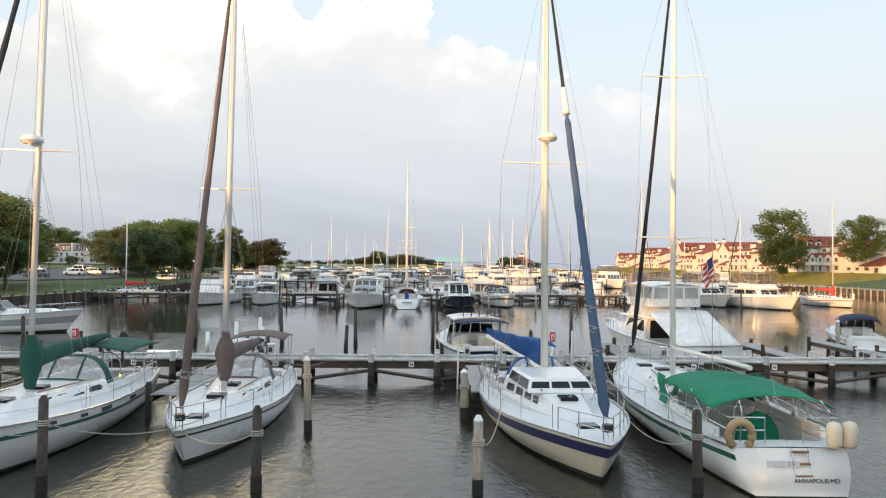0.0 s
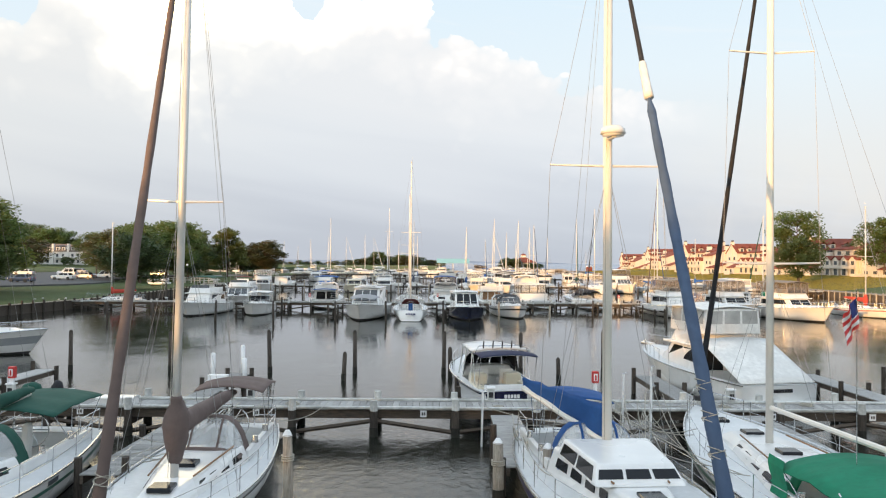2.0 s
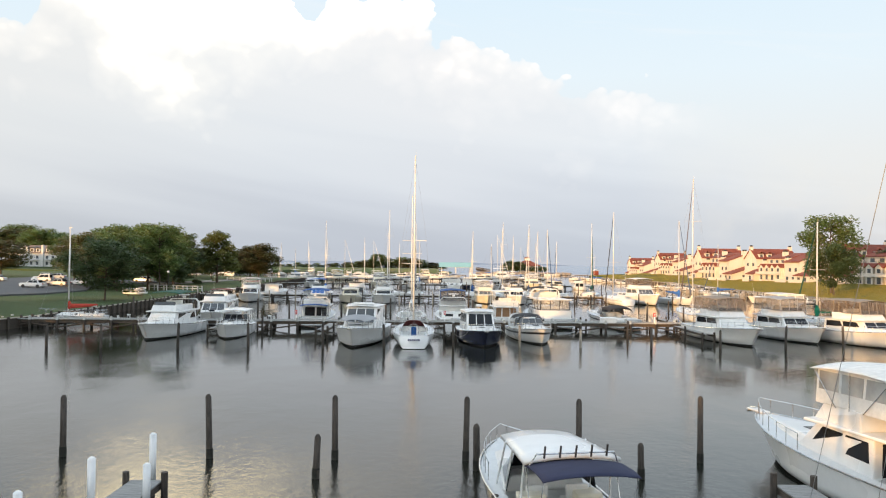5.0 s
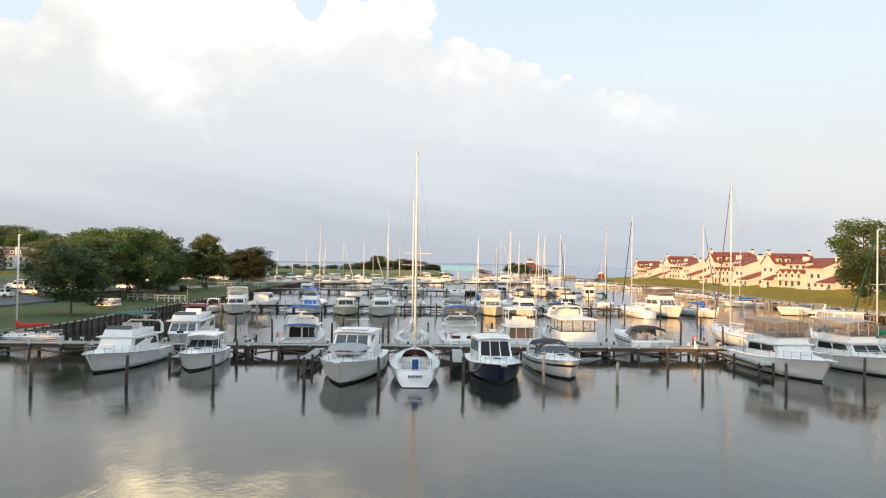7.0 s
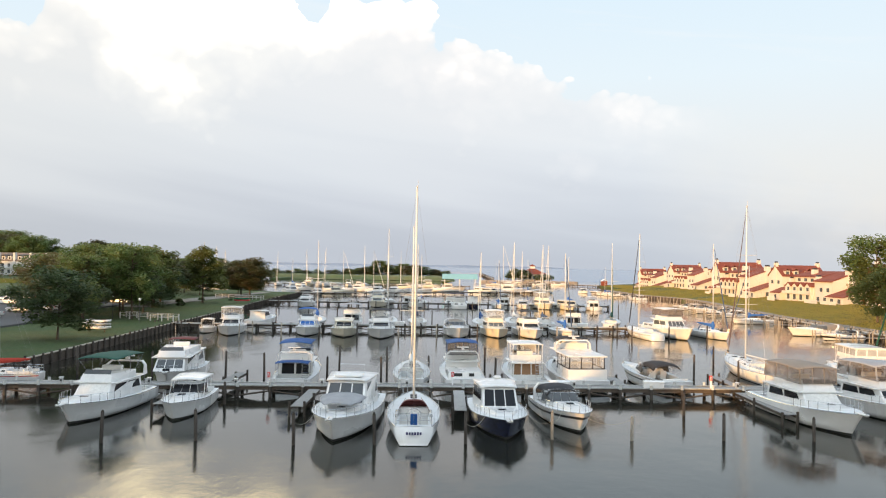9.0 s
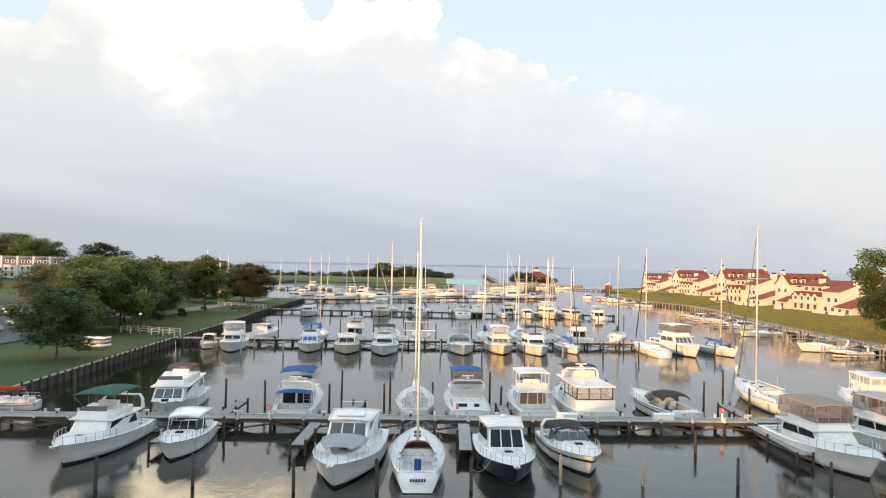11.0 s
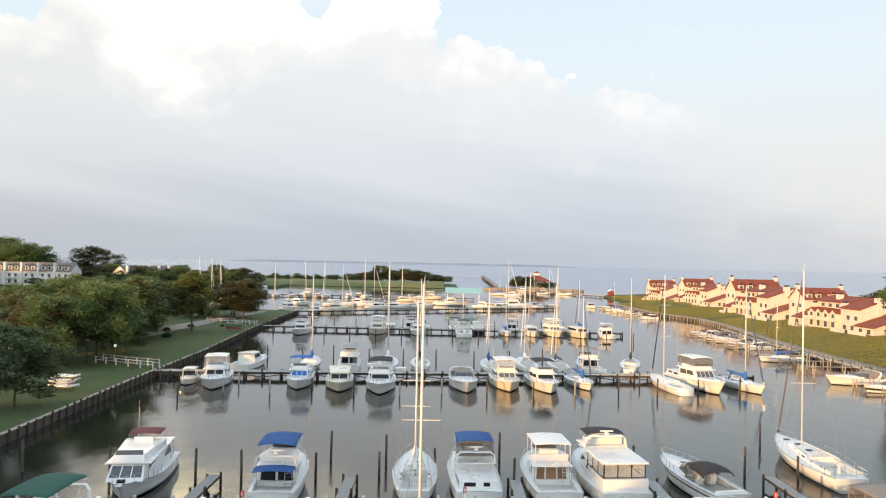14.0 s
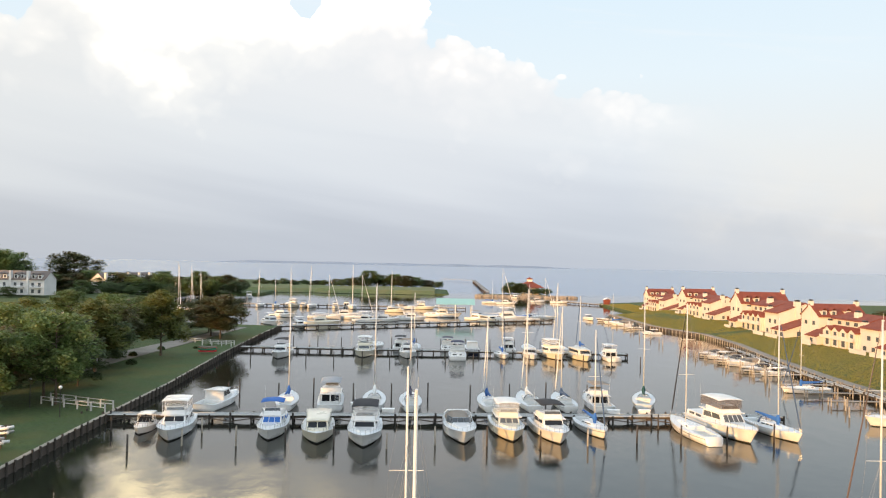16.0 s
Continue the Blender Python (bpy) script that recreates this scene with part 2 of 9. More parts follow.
def mk_water():
    m = bpy.data.materials.new("harbour_water")
    m.use_nodes = True
    t = m.node_tree
    b = t.nodes["Principled BSDF"]
    b.inputs["IOR"].default_value = 1.45
    tc = nd(t, "ShaderNodeTexCoord")
    big = noise_tex(t, tc.outputs["Object"], 0.035, 3, 0.5)
    mp = nd(t, "ShaderNodeMapping")
    mp.inputs["Scale"].default_value = (1.0, 0.55, 1.0)
    t.links.new(tc.outputs["Object"], mp.inputs[0])
    chop = noise_tex(t, mp.outputs[0], 1.7, 4, 0.55, 0.3)
    rip = noise_tex(t, mp.outputs[0], 6.0, 4, 0.6, 0.4)
    swell = noise_tex(t, mp.outputs[0], 0.22, 2, 0.5)
    tiny = noise_tex(t, mp.outputs[0], 15.0, 3, 0.6, 0.3)
    sep = nd(t, "ShaderNodeSeparateXYZ")
    t.links.new(tc.outputs["Object"], sep.inputs[0])
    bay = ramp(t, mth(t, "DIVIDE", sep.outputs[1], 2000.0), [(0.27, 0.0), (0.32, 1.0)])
    # cat's-paws: patches of fine ripple between glassy stretches
    breeze = ramp(t, big, [(0.40, 0.25), (0.62, 1.0)])
    h = mth(t, "MULTIPLY", swell, 0.050)
    h = mth(t, "ADD", h, mth(t, "MULTIPLY", chop, 0.0068))
    h = mth(t, "ADD", h, mth(t, "MULTIPLY", mth(t, "ADD", mth(t, "MULTIPLY", rip, 0.0056), mth(t, "MULTIPLY", tiny, 0.0026)), breeze))
    # the first slips lie open to the wind
    front = ramp(t, mth(t, "DIVIDE", sep.outputs[1], 100.0), [(0.28, 1.0), (0.55, 0.12)])
    h = mth(t, "ADD", h, mth(t, "MULTIPLY", mth(t, "ADD", mth(t, "MULTIPLY", noise_tex(t, mp.outputs[0], 3.4, 5, 0.62, 0.6), 0.024), mth(t, "MULTIPLY", rip, 0.010)), front))
    h = mth(t, "ADD", h, mth(t, "MULTIPLY", mth(t, "MULTIPLY", chop, bay), 0.05))
    bp = nd(t, "ShaderNodeBump")
    bp.inputs["Strength"].default_value = 1.0
    bp.inputs["Distance"].default_value = 1.0
    t.links.new(h, bp.inputs["Height"])
    t.links.new(bp.outputs[0], b.inputs["Normal"])
    t.links.new(mth(t, "ADD", ramp(t, big, [(0.35, 0.0), (0.65, 0.03)]), mth(t, "MULTIPLY", bay, 0.15)), b.inputs["Roughness"])
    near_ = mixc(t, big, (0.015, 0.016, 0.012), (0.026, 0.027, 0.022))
    # open bay: blue of the reflected sky put into the base colour
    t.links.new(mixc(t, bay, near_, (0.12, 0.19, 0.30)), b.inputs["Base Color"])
    return m


M = {}
M["white"] = mk("white_gelcoat", (0.77, 0.775, 0.77), 0.28, 0.05, 2.0, 0, big=0.17, coat=0.3, rnd=0.04)
M["cream"] = mk("cream_gelcoat", (0.74, 0.69, 0.56), 0.3, 0.05, 2.0, 0, big=0.12, coat=0.3)
M["deck"] = mk("nonskid_deck", (0.68, 0.70, 0.71), 0.6, 0.07, 9.0, 0.002, big=0.10, rnd=0.04)
M["sole"] = mk("cockpit_sole", (0.55, 0.54, 0.50), 0.6, 0.1, 6.0, 0.002)
M["navy"] = mk("navy_gelcoat", (0.012, 0.016, 0.045), 0.18, 0.1, 2.0, coat=0.5)
M["bottom"] = mk("bottom_paint", (0.030, 0.028, 0.032), 0.8, 0.3, 4.0, tint=(0.05, 0.055, 0.03))
M["stripe_green"] = mk("green_stripe", (0.03, 0.12, 0.085), 0.35, 0.1)
M["stripe_blue"] = mk("blue_stripe", (0.035, 0.035, 0.11), 0.35, 0.1)
M["stripe_black"] = mk("black_stripe", (0.02, 0.02, 0.024), 0.4, 0.1)
M["stripe_red"] = mk("red_stripe", (0.35, 0.04, 0.03), 0.4, 0.1)
M["stripe_grey"] = mk("grey_stripe", (0.3, 0.32, 0.34), 0.4, 0.1)
M["glass"] = mk("tinted_window", (0.014, 0.016, 0.020), 0.10, 0.1, 1.0, spec=0.25)
M["glass_grey"] = mk("grey_window", (0.09, 0.10, 0.11), 0.10, 0.2, 0.8, spec=0.35)
M["vinyl"] = mk_clear("clear_vinyl", (0.66, 0.68, 0.69), 0.30)
M["vinyl_tan"] = mk_clear("tan_vinyl", (0.17, 0.14, 0.12), 0.5, 0.25)
M["vinyl_pane"] = mk("window_vinyl", (0.40, 0.40, 0.39), 0.12, 0.25, 1.2)
M["alu"] = mk("mast_alloy", (0.66, 0.65, 0.62), 0.38, 0.05, 2.0, metal=0.15)
M["paintmast"] = mk("painted_mast", (0.74, 0.71, 0.65), 0.35, 0.05, 1.5, big=0.08)
M["steel"] = mk("stainless_steel", (0.62, 0.63, 0.64), 0.22, 0.06, 5.0, metal=0.9)
M["wire"] = mk("rigging_wire", (0.30, 0.30, 0.30), 0.4, 0.1, metal=0.5)
M["rope"] = mk("mooring_rope", (0.40, 0.38, 0.33), 0.9, 0.25, 40.0, 0.004)
M["teak"] = mk_grain("teak", (0.30, 0.17, 0.085), (0.13, 0.07, 0.035), 0.6)
M["black"] = mk("black_plastic", (0.025, 0.025, 0.028), 0.45, 0.2)
M["rubber"] = mk("fender_vinyl", (0.62, 0.58, 0.48), 0.5, 0.1)
M["tan"] = mk("tan_cushion", (0.40, 0.29, 0.17), 0.8, 0.12, 6.0)
for key, base in (("c_blue", (0.012, 0.075, 0.25)), ("c_royal", (0.03, 0.13, 0.42)), ("c_navy", (0.022, 0.028, 0.07)), ("c_black", (0.022, 0.023, 0.028)),
                  ("c_green", (0.0, 0.185, 0.10)), ("c_dkgreen", (0.010, 0.075, 0.055)), ("c_brown", (0.135, 0.100, 0.092)), ("c_maroon", (0.13, 0.035, 0.035)),
                  ("c_tan", (0.25, 0.215, 0.18)), ("c_white", (0.74, 0.74, 0.72)), ("c_red", (0.45, 0.05, 0.03)), ("c_grey", (0.33, 0.34, 0.36)), ("c_slate", (0.06, 0.10, 0.18))):
    M[key] = mk("canvas_" + key[2:], base, 0.85, 0.14, 5.0, 0.012, big=0.18, bscale=2.5)
M["plank"] = mk_grain("weathered_plank", (0.40, 0.40, 0.39), (0.20, 0.20, 0.20), along=(9, 1.2, 9), rnd=0.25)
M["kerb"] = mk("whitewashed_timber", (0.52, 0.53, 0.52), 0.8, 0.25, 6.0, 0.003, tint=(0.30, 0.30, 0.28), rnd=0.15)
M["beam"] = mk_grain("tarred_timber", (0.115, 0.09, 0.07), (0.035, 0.03, 0.026), along=(1, 9, 9))
M["pile"] = mk_grain("wet_pile", (0.085, 0.070, 0.058), (0.022, 0.019, 0.017), along=(12, 12, 1.2), bump=0.01)
M["pile_light"] = mk_grain("bleached_pile", (0.42, 0.38, 0.32), (0.18, 0.15, 0.12), along=(12, 12, 1.2), bump=0.01)
M["algae"] = mk("tide_growth", (0.022, 0.022, 0.017), 0.9, 0.4, 8.0, 0.01)
M["pvc"] = mk("white_pvc", (0.80, 0.81, 0.82), 0.4, 0.04, 3.0)
M["grass"] = mk("mown_grass", (0.050, 0.086, 0.022), 0.95, 0.45, 1.8, 0.30, tint=(0.078, 0.092, 0.028), bscale=7)
M["marsh"] = mk("marsh_grass", (0.10, 0.13, 0.04), 0.95, 0.35, 0.5, tint=(0.17, 0.15, 0.06))
M["asphalt"] = mk("asphalt", (0.085, 0.085, 0.09), 0.9, 0.15, 4.0, 0.004, tint=(0.12, 0.12, 0.12))
M["path"] = mk("pale_path", (0.23, 0.21, 0.185), 0.9, 0.16, 2.0, tint=(0.17, 0.16, 0.13))
M["seabed"] = mk("silt", (0.06, 0.055, 0.04), 0.95, 0.3, 0.5)
M["stucco"] = mk("cream_stucco", (0.66, 0.60, 0.53), 0.9, 0.05, 2.0, 0.004, big=0.1)
M["siding"] = mk("pale_siding", (0.62, 0.62, 0.62), 0.8, 0.05, 2.0, big=0.1)
M["roof"] = mk("terracotta_roof", (0.21, 0.052, 0.030), 0.9, 0.25, 3.0, 0.02, tint=(0.15, 0.036, 0.026))
M["roof_grey"] = mk("brown_shingle", (0.17, 0.14, 0.125), 0.9, 0.2, 3.0, 0.01)
M["bark"] = mk_grain("bark", (0.12, 0.09, 0.065), (0.05, 0.04, 0.03), along=(8, 8, 1.5), bump=0.02)
M["leaf_green"] = mk_leaf("leaf_green", (0.082, 0.128, 0.041), (0.154, 0.210, 0.066), (0.194, 0.210, 0.077))
M["leaf_dark"] = mk_leaf("leaf_dark", (0.057, 0.094, 0.039), (0.107, 0.154, 0.060), (0.128, 0.143, 0.060))
M["leaf_rust"] = mk_leaf("leaf_rust", (0.086, 0.102, 0.044), (0.148, 0.144, 0.061), (0.180, 0.116, 0.066))
M["leaf_yellow"] = mk_leaf("leaf_yellow", (0.134, 0.169, 0.046), (0.236, 0.251, 0.072), (0.256, 0.226, 0.072))
M["rock"] = mk("rubble_stone", (0.28, 0.24, 0.20), 0.9, 0.3, 2.0, 0.03, rnd=0.2)
# yellow of the low sun is mixed into these blade colours
M["blade"] = mk_leaf("grass_blade", (0.190, 0.180, 0.040), (0.280, 0.250, 0.062), (0.300, 0.250, 0.075))
# the bluish haze over the bay is mixed into this base colour
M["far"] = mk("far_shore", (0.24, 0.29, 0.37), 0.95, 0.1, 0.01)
M["teal"] = mk("teal_awning", (0.26, 0.47, 0.46), 0.7, 0.08, 2.0)
M["red"] = mk("red_paint", (0.50, 0.03, 0.03), 0.45, 0.12, 4.0)
M["flag_white"] = mk("flag_white", (0.7, 0.7, 0.7), 0.9, 0.05)
M["flag_blue"] = mk("flag_blue", (0.03, 0.04, 0.16), 0.9, 0.05)
for key, base in (("car_white", (0.72, 0.72, 0.71)), ("car_silver", (0.40, 0.41, 0.42)), ("car_black", (0.02, 0.02, 0.023)), ("car_blue", (0.05, 0.07, 0.12)), ("car_red", (0.25, 0.02, 0.02))):
    M[key] = mk(key, base, 0.25, 0.05, 1.0, coat=0.6)
M["water"] = mk_water()


# ---- mesh helpers ----
def part(name, bm, material, parent=None, label="", smooth=False):
    me = bpy.data.meshes.new(name)
    bm.to_mesh(me)
    bm.free()
    if smooth:
        me.polygons.foreach_set("use_smooth", [True] * len(me.polygons))
    me.materials.append(M[material] if isinstance(material, str) else material)
    ob = new(name, me)
    if parent is not None:
        ob.parent = parent
    if label:
        ob["label"] = label
    return ob


def again(ob, x, y, z, rz=0.0, s=1.0, parent=None):
    """The same piece once more, on the same mesh."""
    o = new(ob.name.split(".")[0], ob.data)
    o.parent = parent if parent is not None else ob.parent
    o.location, o.rotation_euler, o.scale = (x, y, z), (0, 0, rz), (s, s, s)
    if "label" in ob:
        o["label"] = ob["label"]
    return o


def thing(name, label, category, x, y, z=0.0, rz=0.0, group="", kind=""):
    """An empty at the base of a thing, to parent its parts. rz in degrees."""
    e = new(name)
    e.empty_display_size = 0.3
    e.matrix_basis = pose(x, y, z, 0, 0, rz)
    return tagged(e, label, category, group, kind)


def box(bm, x0, x1, y0, y1, z0, z1, bev=0.0, seg=1):
    r = bmesh.ops.create_cube(bm, size=1.0)
    for v in r["verts"]:
        v.co = Vector(((x0 + x1) / 2 + v.co.x * (x1 - x0), (y0 + y1) / 2 + v.co.y * (y1 - y0), (z0 + z1) / 2 + v.co.z * (z1 - z0)))
    if bev:
        es = list({e for v in r["verts"] for e in v.link_edges})
        bmesh.ops.bevel(bm, geom=es, offset=bev, segments=seg, affect="EDGES", profile=0.6)
    return bm


def slab(bm, pts, up):
    """A flat polygon with thickness: pts in order, up the offset of the other face."""
    a = [bm.verts.new(p) for p in pts]
    b = [bm.verts.new(Vector(p) + Vector(up)) for p in pts]
    n = len(pts)
    bm.faces.new(b)
    bm.faces.new(a[::-1])
    for i in range(n):
        bm.faces.new((a[i], a[(i + 1) % n], b[(i + 1) % n], b[i]))
    return bm


def tube(bm, pts, r, n=6, r1=None):
    """A round bar along points, tapering from r to r1."""
    r1 = r if r1 is None else r1
    pts = [Vector(p) for p in pts]
    rings = []
    for i, p in enumerate(pts):
        d = (pts[min(i + 1, len(pts) - 1)] - pts[max(i - 1, 0)]).normalized()
        a = d.cross(Vector((0, 0, 1)) if abs(d.z) < 0.9 else Vector((0, 1, 0))).normalized()
        b = d.cross(a)
        rr = r + (r1 - r) * i / max(1, len(pts) - 1)
        rings.append([bm.verts.new(p + (a * math.cos(2 * math.pi * k / n) + b * math.sin(2 * math.pi * k / n)) * rr) for k in range(n)])
    for q, s in zip(rings, rings[1:]):
        for k in range(n):
            bm.faces.new((q[k], q[(k + 1) % n], s[(k + 1) % n], s[k]))
    bm.faces.new(rings[0][::-1])
    bm.faces.new(rings[-1])
    return bm


def sheet(bm, f, nu, nv, th=0.03):
    """A surface f(u, v) with thickness."""
    top = [[bm.verts.new(f(i / nu, j / nv)) for j in range(nv + 1)] for i in range(nu + 1)]
    bot = [[bm.verts.new(Vector(f(i / nu, j / nv)) - Vector((0, 0, th))) for j in range(nv + 1)] for i in range(nu + 1)]
    for i in range(nu):
        for j in range(nv):
            bm.faces.new((top[i][j], top[i + 1][j], top[i + 1][j + 1], top[i][j + 1]))
            bm.faces.new((bot[i][j], bot[i][j + 1], bot[i + 1][j + 1], bot[i + 1][j]))
    for i in range(nu):
        bm.faces.new((top[i][0], bot[i][0], bot[i + 1][0], top[i + 1][0]))
        bm.faces.new((top[i][nv], top[i + 1][nv], bot[i + 1][nv], bot[i][nv]))
    for j in range(nv):
        bm.faces.new((top[0][j], top[0][j + 1], bot[0][j + 1], bot[0][j]))
        bm.faces.new((top[nu][j], bot[nu][j], bot[nu][j + 1], top[nu][j + 1]))
    return bm


def B_():
    return bmesh.new()


class Block:
    """A house on a deck: eight corners, raked front and back; its faces take panels."""

    def __init__(self, y0, y1, wb0, wb1, wt0, wt1, z0, z1, rf=0.0, rb=0.0, z0f=None, z1f=None):
        zf = z0 if z0f is None else z0f
        zt = z1 if z1f is None else z1f
        self.c = [Vector(p) for p in ((-wb0, y0, z0), (wb0, y0, z0), (wb1, y1, zf), (-wb1, y1, zf),
                                      (-wt0, y0 + rb, z1), (wt0, y0 + rb, z1), (wt1, y1 - rf, zt), (-wt1, y1 - rf, zt))]

    def mesh(self, bev=0.05, seg=2):
        bm = B_()
        v = [bm.verts.new(p) for p in self.c]
        for f in ((3, 2, 1, 0), (4, 5, 6, 7), (0, 1, 5, 4), (1, 2, 6, 5), (2, 3, 7, 6), (3, 0, 4, 7)):
            bm.faces.new([v[i] for i in f])
        if bev:
            bmesh.ops.bevel(bm, geom=list(bm.edges), offset=bev, segments=seg, affect="EDGES", profile=0.6)
        return bm

    def quad(self, face):
        i = {"front": (2, 3, 7, 6), "back": (0, 1, 5, 4), "right": (1, 2, 6, 5), "left": (3, 0, 4, 7)}[face]
        return [self.c[k] for k in i]

    def panel(self, bm, face, u0, u1, v0, v1, off=0.012, th=0.03, skew=0.0):
        a, b, c, d = self.quad(face)
        at = lambda u, v: (a * (1 - u) + b * u) * (1 - v) + (d * (1 - u) + c * u) * v
        n = (b - a).cross(d - a).normalized()
        pts = [at(u0, v0) + n * (off - th), at(u1, v0) + n * (off - th), at(u1 - skew, v1) + n * (off - th), at(u0 + skew * 0.3, v1) + n * (off - th)]
        slab(bm, pts, n * th)
        return bm


JOIN = [False]
LITE = [False]    # boats far off: rails, rigging and panes joined to fewer parts


# ---- boats: bow along +y, origin amidships on the waterline ----
class Hull:
    def __init__(self, L, B, fbow, fst, kind, rake=None, tuck=0.0, stern=None):
        self.L, self.B, self.fb, self.fs, self.kind, self.tuck = L, B, fbow, fst, kind, tuck
        self.rake = rake if rake is not None else (0.13 * L if kind == "motor" else 0.10 * L)
        self.stern = stern if stern is not None else (0.88 if kind == "motor" else 0.62)
        self.draft = 0.45

    def w(self, s):
        peak = 0.42 if self.kind == "motor" else 0.45
        if s < peak:
            k = s / peak
            return self.B / 2 * (self.stern + (1 - self.stern) * (1 - (1 - k) ** 2))
        k = (s - peak) / (1 - peak)
        return self.B / 2 * max(0.0, 1 - k ** (2.5 if self.kind == "motor" else 2.0)) ** (0.85 if self.kind == "motor" else 0.95)

    def z(self, s):
        dip = -0.06 * self.L / 10 * math.sin(math.pi * min(1, s * 1.15))
        return self.fs + (self.fb - self.fs) * s ** 1.7 + (dip if self.kind == "sail" else dip * 0.4)

    def at(self, s, v, side=1, off=0.0):
        w, zs = self.w(s), self.z(s)
        z = -self.draft + (zs + self.draft) * v
        if self.kind == "motor":
            c = 0.97 - 0.37 * s ** 3
            g = c * (v / 0.38) ** 0.8 if v < 0.38 else c + (1 - c) * ((v - 0.38) / 0.62) ** (1 + 0.9 * s)
        else:
            g = (1 - (1 - v) ** 2.3) ** (0.55 + 0.35 * s * s)
        y = -self.L / 2 + self.L * s - self.rake * (1 - v) * s ** 4 - self.tuck * (1 - v) * (1 - s) ** 4
        return Vector((side * (w * g + off * (1 if w > 0.01 else 0)), y + (off if s > 0.97 else 0), z))

    def strip(self, bm, v0, v1, nv=5, ns=22, off=0.0, s0=0.0, s1=1.0, close=True):
        ss = [s0 + (s1 - s0) * (1 - (1 - i / ns) ** 1.5) for i in range(ns + 1)]
        for side in (1, -1):
            g = [[bm.verts.new(self.at(s, v0 + (v1 - v0) * j / nv, side, off)) for j in range(nv + 1)] for s in ss]
            for i in range(ns):
                for j in range(nv):
                    q = (g[i][j], g[i + 1][j], g[i + 1][j + 1], g[i][j + 1])
                    bm.faces.new(q if side > 0 else q[::-1])
        if close and s0 == 0.0:
            r = [self.at(0, v0 + (v1 - v0) * j / nv, 1) for j in range(nv + 1)]
            for j in range(nv):
                a, b = r[j], r[j + 1]
                bm.faces.new([bm.verts.new(p) for p in (Vector((-a.x, a.y, a.z)), a, b, Vector((-b.x, b.y, b.z)))])
        bmesh.ops.remove_doubles(bm, verts=bm.verts, dist=0.001)
        return bm

    def vwl(self, z=0.0, s=0.5):
        return (z + self.draft) / (self.z(s) + self.draft)

    def deck(self, bm, well=None, depth=0.5, cw=0.6, camber=0.06):
        """The deck inside the sheer, with a sunken cockpit between two stations."""
        n = 24
        ss = sorted({i / n for i in range(n + 1)} | ({well[0], well[1]} if well else set()))
        rows = []
        for s in ss:
            w, z, y = max(0.0, self.w(s) - 0.03), self.z(s) - 0.03, -self.L / 2 + self.L * s
            c = min(cw * self.B / 2, w * 0.8)
            rows.append([Vector((-w, y, z)), Vector((-c, y, z + camber * 0.7)), Vector((0, y, z + camber)), Vector((c, y, z + camber * 0.7)), Vector((w, y, z))])
        for i in range(len(ss) - 1):
            inside = well and ss[i] >= well[0] - 1e-6 and ss[i + 1] <= well[1] + 1e-6
            for j in range(4):
                if inside and j in (1, 2):
                    continue
                bm.faces.new([bm.verts.new(p) for p in (rows[i][j], rows[i][j + 1], rows[i + 1][j + 1], rows[i + 1][j])])
            if inside:
                for j in (1, 3):
                    a, b = rows[i][j], rows[i + 1][j]
                    d = Vector((0, 0, -depth))
                    q = [a, b, b + d, a + d]
                    bm.faces.new([bm.verts.new(p) for p in (q if j == 1 else q[::-1])])
        if well:
            ends = [next(r for s, r in zip(ss, rows) if abs(s - k) < 1e-6) for k in well]
            d = Vector((0, 0, -depth))
            for r, flip in ((ends[0], False), (ends[1], True)):
                q = [r[1], r[3], r[3] + d, r[1] + d]
                bm.faces.new([bm.verts.new(p) for p in (q[::-1] if flip else q)])
        return bm


def hull_parts(root, h, hull_mat, stripe_mat, stripe=(0.80, 0.87), boot="bottom", deck_mat="deck", well=None, depth=0.5, cw=0.6, rub="steel"):
    v0 = h.vwl(0.06)
    part("hull", h.strip(B_(), v0, 1.0, 6), hull_mat, root, smooth=True)
    part("bottom", h.strip(B_(), 0.0, v0, 4), boot, root, "dark antifouling below the waterline", smooth=True)
    if stripe_mat:
        part("stripe", h.strip(B_(), stripe[0], stripe[1], 1, 22, 0.008, close=False), stripe_mat, root)
    part("deck", h.deck(B_(), well, depth, cw), deck_mat, root)
    if well:
        y0, y1 = -h.L / 2 + h.L * well[0], -h.L / 2 + h.L * well[1]
        z = h.z(sum(well) / 2) - depth
        c = cw * h.B / 2 * 1.02
        part("cockpit_sole", slab(B_(), [(-c, y0 - 0.02, z), (c, y0 - 0.02, z), (c, y1 + 0.02, z), (-c, y1 + 0.02, z)], (0, 0, 0.05)), "sole", root)
    if LITE[0]:
        return
    bm = B_()
    for side in (1, -1):
        tube(bm, [h.at(i / 22, 1.0, side, 0.012) + Vector((0, 0, 0.01)) for i in range(23)], 0.03, 5)
    part("rub_rail", bm, rub, root)


